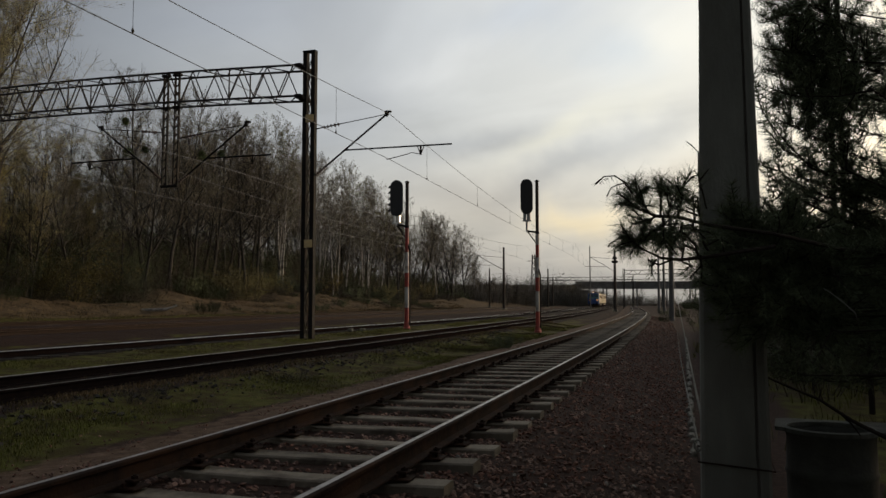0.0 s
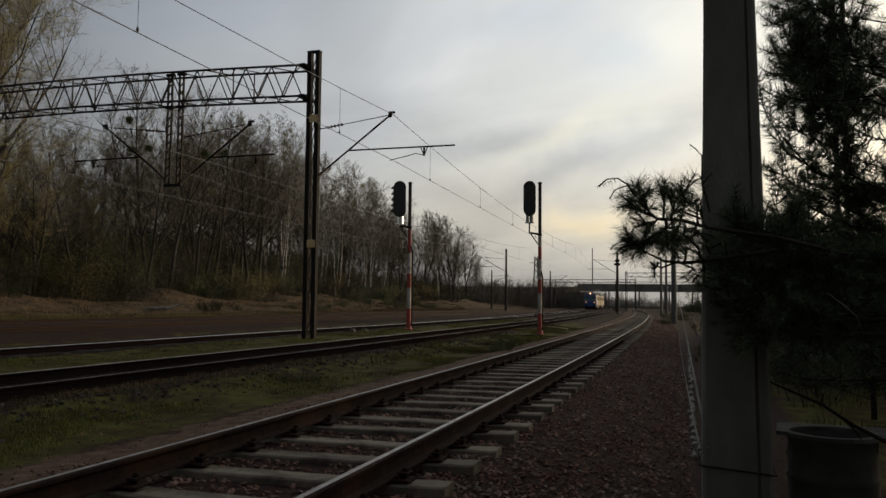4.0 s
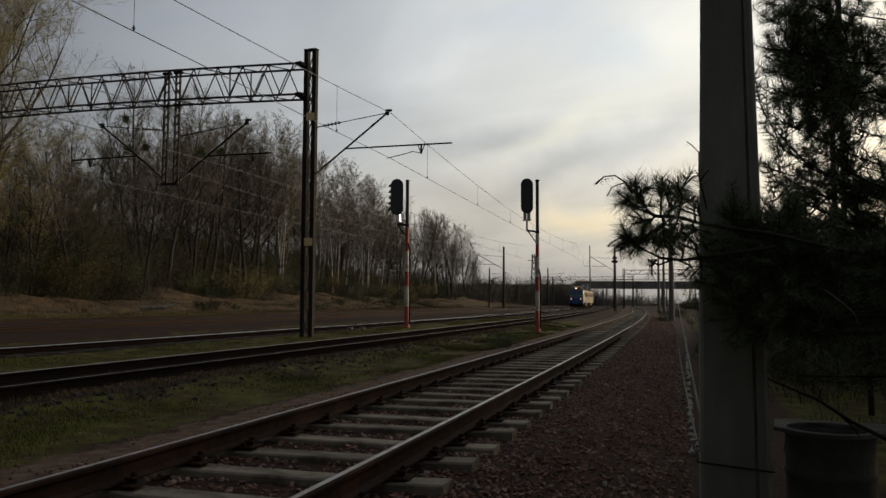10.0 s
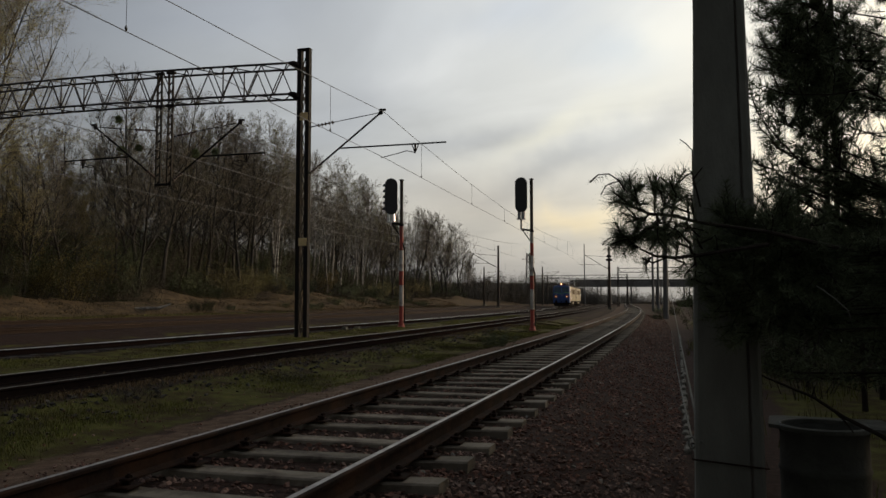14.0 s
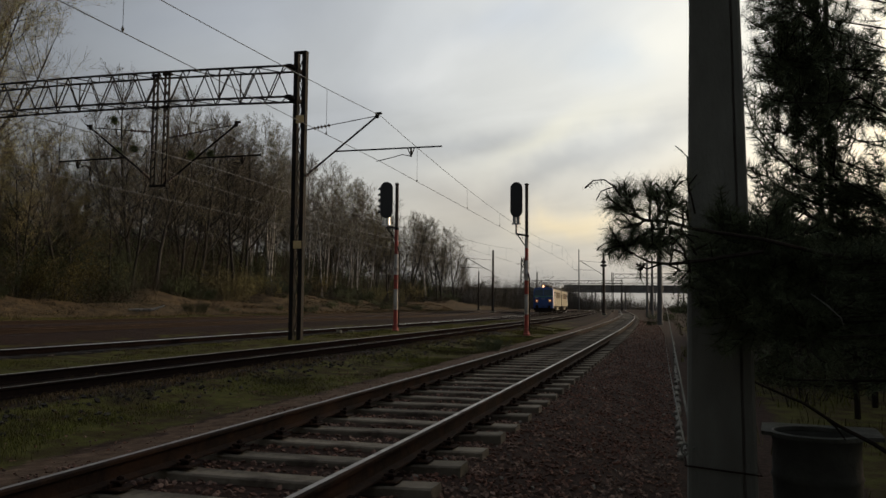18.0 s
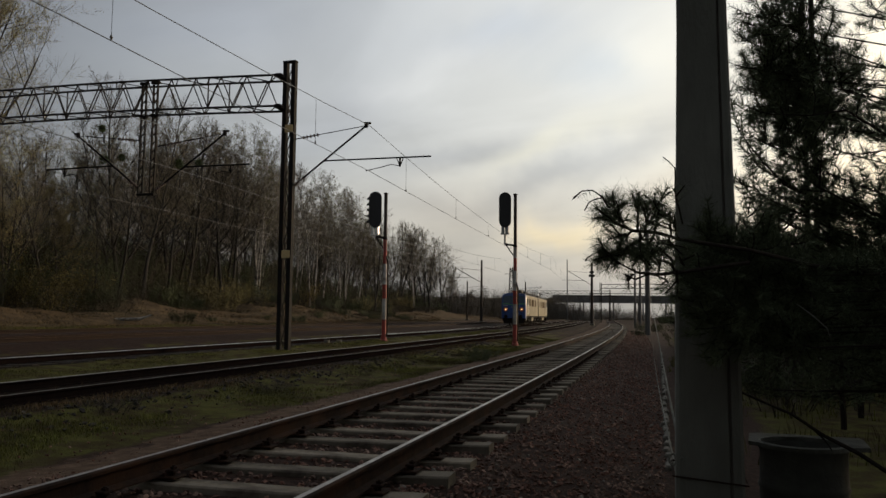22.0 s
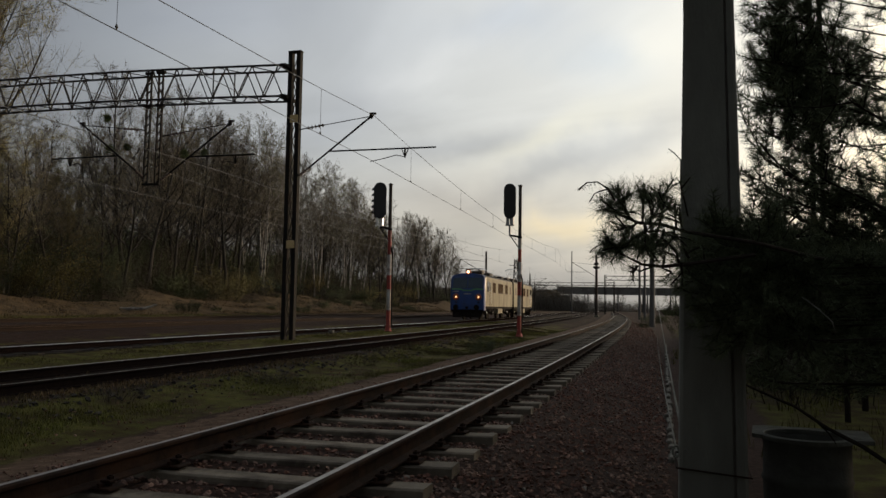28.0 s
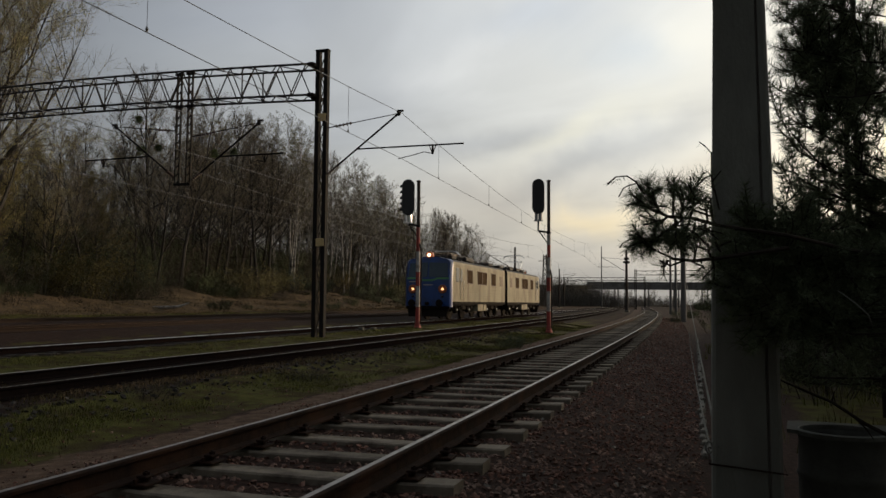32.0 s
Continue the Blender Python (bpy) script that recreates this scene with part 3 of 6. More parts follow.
# ---- loose stones and grass ----
def stone_template(k):
    rnd = random.Random(k)
    pts = [Vector((rnd.uniform(0.7, 1.1) * a, rnd.uniform(0.6, 1.0) * b, rnd.uniform(0.45, 0.8) * c)) for a, b, c in
           ((1, 0, 0), (-1, 0, 0), (0, 1, 0), (0, -1, 0), (0.2, 0.1, 1), (0, 0, -0.7), (0.7, 0.6, 0.4), (-0.6, -0.7, 0.5))]
    bm = bmesh.new()
    for p in pts:
        bm.verts.new(p)
    bmesh.ops.convex_hull(bm, input=bm.verts)
    loose = [v for v in bm.verts if not v.link_faces]
    bmesh.ops.delete(bm, geom=loose, context="VERTS")
    bm.verts.index_update()
    out = ([v.co.copy() for v in bm.verts], [[v.index for v in f.verts] for f in bm.faces])
    bm.free()
    return out


STONES = [stone_template(k) for k in range(8)]


def scatter_stones(name, count, area, size, label, material, seed):
    """area(rnd) gives x, y; stones rest half sunk in the ground."""
    rnd = random.Random(seed)
    sh = Shape()
    for _ in range(count):
        x, y = area(rnd)
        s = rnd.uniform(*size)
        vs, fs = STONES[rnd.randrange(8)]
        m = pose(x, y, ground_z(x, y) + s * rnd.uniform(0.0, 0.35), rnd.uniform(-40, 40), rnd.uniform(-40, 40), rnd.uniform(0, 360)) @ Matrix.Diagonal((s, s, s, 1))
        sh.add([m @ v for v in vs], fs)
    return solid(name, sh, material, label, "stones", kind="stuff")


def shoulder(rnd):
    y = 1.5 + 76 * rnd.random() ** 2.3
    return rnd.uniform(-1.75, 0.05) + bend(y), y


def four_foot(rnd):
    y = 1.0 + 30 * rnd.random() ** 1.7
    return T1 + rnd.uniform(-1.25, 1.05) + bend(y), y


def strip(rnd):
    y = 1.5 + 30 * rnd.random() ** 1.4
    return rnd.choice((rnd.gauss(-4.4, 0.28), rnd.gauss(-4.3, 0.25), rnd.uniform(-8.0, -4.0))) + bend(y), y


def weeds(rnd):
    y = 3 + 34 * rnd.random() ** 1.3
    return rnd.gauss(-7.1, 0.35) + bend(y), y


def randomised(m):
    """Vary a joined mesh from stone to stone."""
    nt = m.node_tree
    b = nt.nodes["Principled BSDF"]
    link = b.inputs["Base Color"].links[0]
    geo = nt.nodes.new("ShaderNodeNewGeometry")
    r = nt.nodes.new("ShaderNodeMapRange")
    r.inputs[3].default_value, r.inputs[4].default_value = 0.45, 1.55
    nt.links.new(geo.outputs["Random Per Island"], r.inputs[0])
    mx = nt.nodes.new("ShaderNodeMix")
    mx.data_type, mx.blend_type = "RGBA", "MULTIPLY"
    mx.inputs[0].default_value = 1.0
    nt.links.new(link.from_socket, mx.inputs[6])
    nt.links.new(r.outputs[0], mx.inputs[7])
    nt.links.new(mx.outputs[2], b.inputs["Base Color"])


for m_ in (STONE, CLINKER, GRASS, DRYGRASS, NEEDLE, BUD, GOLDBUD, SHRUB, GREENSHRUB):
    randomised(m_)
scatter_stones("ballast_stones", 26000, shoulder, (0.011, 0.030), "reddish-brown crushed ballast stones beside the track", STONE, 1)
scatter_stones("ballast_stones", 8500, four_foot, (0.014, 0.036), "dark crushed stones between the sleepers", STONE, 2)
scatter_stones("ballast_stones", 420, shoulder, (0.012, 0.036), "scattered pale limestone pieces on the ballast", PALESTONE, 6)
scatter_stones("gravel_stones", 6500, strip, (0.008, 0.024), "sandy gravel and small stones in the grass strip", STONE, 3)
scatter_stones("clinker_stones", 700, weeds, (0.02, 0.065), "dark clinker lumps along the overgrown track", CLINKER, 4)


def scatter_grass(name, count, area, height, label, material, seed, spread=0.06, blades=7, width=0.006, patchy=True):
    rnd = random.Random(seed)
    v, f = [], []
    for _ in range(count):
        x, y = area(rnd)
        if patchy and noise.noise((x * 0.8, y * 0.45, 7.0)) < rnd.uniform(-0.18, 0.26):
            continue
        z = ground_z(x, y) - 0.01
        far = max(1.0, y / 14)
        for _ in range(blades):
            a, h = rnd.uniform(0, math.tau), rnd.uniform(*height)
            bx, by = x + rnd.gauss(0, spread), y + rnd.gauss(0, spread)
            lx, ly = math.cos(a) * h * rnd.uniform(0.1, 0.7), math.sin(a) * h * rnd.uniform(0.1, 0.7)
            wx, wy = math.cos(a + 1.57) * width * far, math.sin(a + 1.57) * width * far
            n = len(v)
            v += [(bx - wx, by - wy, z), (bx + wx, by + wy, z), (bx + lx * 0.5 + wx * 0.7, by + ly * 0.5 + wy * 0.7, z + h * 0.65),
                  (bx + lx * 0.5 - wx * 0.7, by + ly * 0.5 - wy * 0.7, z + h * 0.65), (bx + lx, by + ly, z + h)]
            f += [(n, n + 1, n + 2, n + 3), (n + 3, n + 2, n + 4)]
    sh = Shape()
    sh.v, sh.f, sh.m = v, f, [0] * len(f)
    return solid(name, sh, material, label, "grass", kind="stuff")


def strip_grass(rnd):
    y = 2 + 48 * rnd.random() ** 1.5
    return min(-5.3 - 0.2 * rnd.random(), rnd.gauss(-6.3, 0.6)) + bend(y), y


def mid_grass(rnd):
    y = 4 + 60 * rnd.random() ** 1.5
    return rnd.gauss(-11.9, 0.55) + shift(-11.9, y), y


def foot_grass(rnd):
    y = 8 + 70 * rnd.random() ** 1.3
    return rnd.gauss(-35.4, 0.7) + shift(-35.4, y), y


def weed_grass(rnd):
    y = 3 + 50 * rnd.random() ** 1.5
    return T2 + rnd.choice((-1.3, 0.0, 1.0, 1.15, 1.3)) + rnd.gauss(0, 0.24) + bend(y), y


def bank_grass(rnd):
    y = 5 + 150 * rnd.random() ** 1.2
    return rnd.uniform(-50, -35) + shift(-40, y), y


def right_grass(rnd):
    y = 3 + 26 * rnd.random() ** 1.5
    return rnd.uniform(0.35, 5) + bend(y), y


scatter_grass("grass_strip", 24000, strip_grass, (0.015, 0.07), "patchy green spring grass between two tracks", GRASS, 11, 0.07, 6, 0.0035)
scatter_grass("grass_verge", 12000, mid_grass, (0.02, 0.07), "low green grass along the signal row", GRASS, 12, 0.10, 6, 0.004)
scatter_grass("grass_fringe", 3600, foot_grass, (0.03, 0.10), "green grass fringe at the foot of the bank", GRASS, 16, 0.25, 6, 0.006)
scatter_grass("track_weeds", 4200, weed_grass, (0.02, 0.085), "sparse weeds growing through the old track", DRYGRASS, 13)
scatter_grass("dry_bank_grass", 13000, bank_grass, (0.05, 0.22), "matted brown dry grass on the bank", DRYGRASS, 14, 0.55, 10, 0.0035)
scatter_grass("shaded_grass", 900, right_grass, (0.06, 0.25), "dark shaded grass under the pine", GRASS, 15)


# ---- overhead line gantry ----
PLANE = 24.2          # where the gantry stands along the tracks
MAST_X, MAST_H = -12.68, 9.75


def lattice_leg(sh, x, y, z0, z1, w, d, chord, step):
    """Two channel chords with flat lacing between them."""
    for s in (-1, 1):
        sh.box((x + s * (w / 2 - chord / 2), y, (z0 + z1) / 2), (chord, d, z1 - z0), bevel=0.008)
    z, s = z0 + 0.2, 1
    while z + step < z1:
        for dy in (-d / 2 + 0.012, d / 2 - 0.012):
            sh.bar((x - s * (w / 2 - chord), y + dy, z), (x + s * (w / 2 - chord), y + dy, z + step), 0.012, 0.05)
        z, s = z + step, -s
    return sh


def insulator(a, b, r=0.06, n=5):
    sh = Shape()
    a, b = Vector(a), Vector(b)
    m = Matrix.Translation(a) @ (b - a).to_track_quat("Z", "Y").to_matrix().to_4x4()
    ln = (b - a).length
    prof = [(0.02, 0)]
    for i in range(n):
        z = ln * (i + 0.3) / n
        prof += [(0.02, z), (r, z + 0.02), (r, z + 0.035), (0.022, z + 0.06)]
    prof.append((0.02, ln))
    return sh.lathe(prof, 10, m)


def cantilever(root, x, z, s, reach, messenger, contact, over):
    """Tubular bracket on a post at (x, z): diagonal tube to the messenger wire, tie rod, registration tube and steady arm. s: its side."""
    y = PLANE
    tip = Vector((x + s * reach, y, messenger))
    foot = Vector((x + s * 0.15, y, z))
    mid = foot.lerp(tip, 0.42)
    part("strut_insulator", insulator(foot, foot.lerp(tip, 0.14)), INSUL, root)
    part("cantilever_tube", Shape().tube([foot.lerp(tip, 0.13), tip], 0.033, 8), MAST, root)
    tie = Vector((x + s * 0.15, y, messenger - 0.32))
    part("tie_insulator", insulator(tie.lerp(tip, 0.1), tie.lerp(tip, 0.35)), INSUL, root)
    part("tie_rod", Shape().tube([tie, tie.lerp(tip, 0.1)], 0.02, 6).tube([tie.lerp(tip, 0.34), tip], 0.014, 6), MAST, root)
    end = Vector((x + s * (reach + over), y, mid.z - 0.02))
    part("registration_tube", Shape().tube([mid, end], 0.026, 8), MAST, root)
    drop = mid.lerp(end, 0.72)
    sh = Shape().bar(drop, drop - Vector((0, 0, 0.30)), 0.05)
    sh.bar(drop + Vector((-0.12, 0, 0)), drop - Vector((0, 0, 0.3)), 0.025).bar(drop + Vector((0.12, 0, 0)), drop - Vector((0, 0, 0.3)), 0.025)
    hook = drop - Vector((0, 0, 0.28))
    sh.tube([hook, hook + Vector((-s * 0.30, 0, 0.07)), hook + Vector((-s * 0.6, 0, 0.0)), Vector((tip.x, y, contact))], 0.014, 6)
    part("steady_arm", sh, MAST, root)
    sh = Shape().lathe([(0.03, -0.1), (0.07, -0.05), (0.07, 0.05), (0.03, 0.1)], 8, Matrix.Translation(tip + Vector((0, 0, 0.02))))
    sh.box(tip + Vector((s * 0.05, 0, 0.08)), (0.22, 0.1, 0.06), bevel=0.01)
    part("wire_clamp", sh, MAST, root)


def build_gantry():
    root = thing("catenary_gantry", "dark lattice steel gantry spanning the tracks with overhead wire brackets", "gantry")
    g = ground_z(MAST_X, PLANE) - 0.05
    part("mast", lattice_leg(Shape(), MAST_X, PLANE, g, MAST_H, 0.46, 0.20, 0.15, 0.55), MAST, root, "dark painted twin-channel mast")
    part("mast_cap", Shape().box((MAST_X, PLANE, MAST_H + 0.02), (0.48, 0.23, 0.05), bevel=0.01), MAST, root)
    part("foundation", Shape().box((MAST_X, PLANE, g - 0.03), (0.66, 0.5, 0.12), bevel=0.03), CLINKER, root, "concrete footing")
    for z in (7.42, 3.15):
        part("number_plate", Shape().box((MAST_X + 0.06, PLANE - 0.13, z), (0.30, 0.02, 0.26), bevel=0.01), YELLOW, root, "faded yellow plate")
    # far leg, out past the last track
    xl = -36.5
    part("mast", lattice_leg(Shape(), xl, PLANE, ground_z(xl, PLANE) - 0.05, MAST_H, 0.46, 0.20, 0.15, 0.55), MAST, root)
    # boom: four chords, zigzag on two faces, ladders above and below
    def chord_z(x, top):
        k = (MAST_X - x) / (MAST_X - xl)
        return (9.22 if top else 8.15) + 0.30 * math.sin(math.pi * k)
    for dy in (-0.38, 0.38):
        for top in (True, False):
            part("boom_chord", Shape().tube([(x, PLANE + dy, chord_z(x, top)) for x in lin(MAST_X - 0.1, xl + 0.1, 12)], 0.040, 4), BOOM, root)
        first = MAST_X - (0.45 if dy < 0 else 0.08)
        xs = lin(first, first - 0.5 * 45, 45)
        for i, (a, b) in enumerate(zip(xs, xs[1:])):
            part("lacing_bar", Shape().bar((a, PLANE + dy, chord_z(a, i % 2 == 0)), (b, PLANE + dy, chord_z(b, i % 2 == 1)), 0.032), BOOM, root)
            if i in (5, 19, 33):
                part("lacing_post", Shape().bar((a, PLANE + dy, chord_z(a, True)), (a, PLANE + dy, chord_z(a, False)), 0.035), BOOM, root)
    for top in (True, False):
        xs = lin(MAST_X - 0.3, xl + 0.3, 36)
        for i, (a, b) in enumerate(zip(xs, xs[1:])):
            part("brace_bar", Shape().bar((a, PLANE - 0.38 * (-1) ** i, chord_z(a, top)), (b, PLANE + 0.38 * (-1) ** i, chord_z(b, top)), 0.028), BOOM, root)
    for z in (9.22, 8.16):
        part("boom_bracket", Shape().box((MAST_X - 0.26, PLANE, z), (0.24, 0.86, 0.12), bevel=0.02), MAST, root)
    # drop post between the third and fourth track
    xd = -18.25
    lattice = Shape()
    for s in (-1, 1):
        for k in (-1, 1):
            lattice.bar((xd + s * 0.24 + k * 0.085, PLANE - 0.05, 5.30), (xd + s * 0.24 + k * 0.085, PLANE - 0.05, 9.48), 0.04, 0.08)
        z = 5.35
        while z < 9.2:
            lattice.bar((xd + s * 0.24 - 0.085, PLANE - 0.05, z), (xd + s * 0.24 + 0.085, PLANE - 0.05, z + 0.16), 0.035)
            z += 0.3
    part("drop_post", lattice, MAST, root)
    for z in (5.36,):
        part("post_brace", Shape().box((xd, PLANE - 0.05, z), (0.72, 0.16, 0.07), bevel=0.01), MAST, root)
    for z in (8.22, 9.42):
        for s in (-1, 1):
            part("post_clamp", Shape().box((xd + s * 0.24, PLANE - 0.05, z), (0.34, 0.14, 0.09), bevel=0.01), MAST, root)
    cantilever(root, MAST_X + 0.08, 5.47, 1, 2.75, 7.385, 5.87, 2.25)
    cantilever(root, xd + 0.2, 5.5, 1, 2.9, 7.42, 5.87, 1.0)
    cantilever(root, xd - 0.2, 5.6, -1, 2.9, 7.67, 5.87, 1.35)
    return root


build_gantry()


# ---- overhead wires ----
def sag(a, b, drop, n=14):
    a, b = Vector(a), Vector(b)
    return [a.lerp(b, i / n) - Vector((0, 0, 4 * drop * (i / n) * (1 - i / n))) for i in range(n + 1)]


def overhead_line(c, stag, label, z_c=5.87, z_m=7.385, spans=(-30, PLANE, 84, 140, 196, 252)):
    root = thing("overhead_line", label, "overhead wire", group="overhead wires")
    contact, carrier = Shape(), Shape()
    for i, (a, b) in enumerate(zip(spans, spans[1:])):
        s = stag if i % 2 == 0 else -stag * 0.4
        e = -stag * 0.4 if i % 2 == 0 else stag
        if i == 0:
            s, e = -stag * 0.4, stag
        elif i == 1:
            s, e = stag, -stag * 0.4
        pa, pb = (rail_x(c, a) + s, a), (rail_x(c, b) + e, b)
        r = (0.0095 if c == T2 else 0.013) if a < 60 else 0.006
        contact.tube(sag((*pa, z_c), (*pb, z_c), 0.05), r, 5)
        line = sag((*pa, z_m), (*pb, z_m), 0.85)
        carrier.tube(line, r, 5)
        k = math.ceil((a + 1 - 2.67) / 8.62)
        while 2.67 + 8.62 * k < b - 1:
            f = (2.67 + 8.62 * k - a) / (b - a)
            k += 1
            q = Vector((*pa, 0)).lerp(Vector((*pb, 0)), f)
            part("dropper", Shape().tube([(q.x, q.y, z_c - 0.2 * f * (1 - f)), (q.x, q.y, z_m - 3.4 * f * (1 - f))], 0.006, 4).lathe([(0.012, -0.05), (0.03, 0), (0.012, 0.05)], 6, Matrix.Translation((q.x, q.y, z_c + 0.02))), WIRE, root)
    part("contact_wire", contact, WIRE, root)
    part("messenger_wire", carrier, WIRE, root)
    return root


overhead_line(T2, -0.15, "contact wire and sagging messenger wire with droppers over the overgrown track")
overhead_line(T3, 0.2, "contact wire and messenger wire over the locomotive's track", z_m=7.3)
overhead_line(T4, -0.2, "contact wire and messenger wire over the rusty track", z_m=7.45)


# ---- colour light signals ----
def build_signal(name, label, x, y, top, head_top, at_turn):
    g = ground_z(x, y)
    root = thing("light_signal", label, "railway signal", pose(x, y, g, 0, 0, at_turn), group="signals by the tracks")
    h = top - g
    part("base", Shape().lathe([(0.17, -0.1), (0.17, 0.06), (0.13, 0.10), (0.12, 0.30), (0.10, 0.36)], 14), RED, root, "grimy red cast foot of the mast")
    # mast tube in red and white bands up to the bracket, plain above
    bands = [(0.35, 1.0, RED), (1.0, 1.95, WHITE), (1.95, 2.6, RED), (2.6, 3.55, WHITE), (3.55, 4.15, RED), (4.15, 4.75, WHITE if name == 2 else RED)]
    for a, b, m in bands:
        part("band", Shape().tube([(0, 0, a), (0, 0, b)], 0.098 if a < 2.9 else 0.088, 14), m, root, "red painted band" if m is RED else "white painted band")
    part("mast_top", Shape().tube([(0, 0, 4.75), (0, 0, h)], 0.078, 12).lathe([(0.11, h - 0.05), (0.11, h - 0.02), (0.03, h + 0.02)], 10), FARMAST, root)
    part("conduit", Shape().tube([(-0.13, 0.08, 0.2), (-0.13, 0.08, 3.6 if name == 1 else 2.7), (-0.05, 0.05, 3.9 if name == 1 else 3.0)], 0.035, 8), UNDER, root)
    hx, hz = 0.49, head_top - g
    part("bracket", Shape().bar((0, 0, 4.75), (hx, 0, 4.82), 0.07, 0.09).bar((0, 0, 4.15), (hx * 0.9, 0, 4.78), 0.05).box((0.0, 0, 4.72), (0.2, 0.2, 0.1), bevel=0.02), MAST, root)
    part("junction_box", Shape().tube([(hx - 0.09, 0, hz - 2.0), (hx - 0.09, 0, hz - 1.62)], 0.095, 16).tube([(hx + 0.10, 0, hz - 2.0), (hx + 0.10, 0, hz - 1.62)], 0.075, 16).box((hx, 0, hz - 2.0), (0.42, 0.18, 0.05), bevel=0.01).tube([(hx, 0, 4.8), (hx, 0, hz - 1.98)], 0.05, 10), GREY if name == 2 else ALU, root, "bright metal connection box")
    # backboard with round ends
    w, bot = 0.29, hz - 1.68
    outline = [(w * math.cos(a), hz - w + w * math.sin(a)) for a in lin(0, math.pi, 10)] + [(w * math.cos(a), bot + w + w * math.sin(a)) for a in lin(math.pi, math.tau, 10)]
    n = len(outline)
    sh = Shape()
    sh.add([(hx + p, d, q) for d in (-0.06, 0.12) for p, q in outline], [tuple(range(n)), tuple(range(2 * n - 1, n - 1, -1))] + [(i, n + i, n + (i + 1) % n, (i + 1) % n) for i in range(n)])
    head = part("head", sh, BLACK, root, "black oval signal head")
    for i in range(5):
        z = hz - 0.3 - i * 0.27
        m = Matrix.Translation((hx, -0.06, z)) @ pose(0, 0, 0, 90, 0, 0)
        part("lens", Shape().lathe([(0.085, -0.01), (0.09, 0.015), (0.04, 0.03)], 14, m), REDLENS if i == 2 and name == 2 else GLASS, head)
        hood = Shape()
        arc = lin(-0.3, math.pi + 0.3, 12)
        # the first signal's hoods are set askew, towards its curve
        for r, ds in ((0.115, (-0.06, -0.34)), (0.107, (-0.34, -0.06))):
            hood.grid([[(hx + r * math.cos(a) - (0.9 * (d + 0.06) if name == 1 else 0.0), d, z + r * math.sin(a)) for a in arc] for d in ds])
        part("hood", hood, BLACK, head)
    return root


build_signal(1, "black five-lamp light signal on a red and white mast with visors", -13.0, 34.5, 6.80, 6.83, 205)
build_signal(2, "black light signal seen from behind on a red and white mast", -7.5, 37.5, 7.02, 7.08, 190)


# ---- locomotive ----
def loco_y(t):
    """Where the front of the locomotive is along the track; it slows gently."""
    return (((-5.27693e-05 * t + 0.00498178) * t - 0.131204) * t - 4.431496) * t + 213.617


def front_back(z):
    """How far the cab front leans back at height z."""
    return 0.0 if z < 2.45 else (z - 2.45) * 0.20


HALF = [(1.0, 0.80), (1.0, 1.14), (1.0, 2.45), (0.99, 3.46), (0.965, 3.60), (0.86, 3.74), (0.45, 3.86), (0.0, 3.90)]


def section_shapes():
    """Hull of one section from its cab (y = 0) to its coupled end (y = 15.15): front, side, roof."""
    def ring(w, dy):
        right = [Vector((w * k, dy + front_back(z), z)) for k, z in HALF]
        return right + [Vector((-p.x, p.y, p.z)) for p in reversed(right[:-1])]
    rings = [ring(1.36, 0.0), ring(1.45, 0.10), ring(1.49, 0.32)]
    body = [ring(1.49, 0.32), ring(1.50, 0.7)]
    last = [Vector((p.x, 15.15, p.z)) for p in ring(1.50, 0)]
    body.append(last)
    nose = Shape().grid(rings)
    r0 = rings[0]
    n = len(HALF)
    left = [Vector((-p.x, p.y, p.z)) for p in r0[:n]]
    nose.grid([[a, a.lerp(b, 0.33), a.lerp(b, 0.67), b] for a, b in zip(r0[:n - 1], left[:n - 1])] + [[r0[n - 1]] * 4])
    m = len(r0)
    side = Shape()
    for a, b in ((1, 4), (m - 5, m - 2)):
        side.grid([[r[i] for i in range(a, b + 1)] for r in body])
    roof = Shape().grid([[r[i] for i in range(4, m - 4)] for r in body])
    end = Shape().add(last, [tuple(range(m))])
    floor = Shape().add([r[i] for r in (rings[2], last) for i in (1, m - 2)], [(0, 1, 3, 2)])
    return nose, side, roof, end, floor


def disc_matrix(x, y, z):
    """Turns a lathe so that its axis points out of the cab front."""
    return Matrix.Translation((x, y, z)) @ pose(0, 0, 0, 90, 0, 0)


def cab_panel(pts, lift=0.012, thick=0.02):
    """A plate on the leaning cab front, from (x, z) corners."""
    sh = Shape()
    n = len(pts)
    out = [Vector((x, front_back(z) - lift - thick, z)) for x, z in pts]
    back = [Vector((x, front_back(z) + 0.05, z)) for x, z in pts]
    sh.add(out + back, [tuple(range(n)), tuple(range(2 * n - 1, n - 1, -1))] + [(i, n + i, n + (i + 1) % n, (i + 1) % n) for i in range(n)])
    return sh


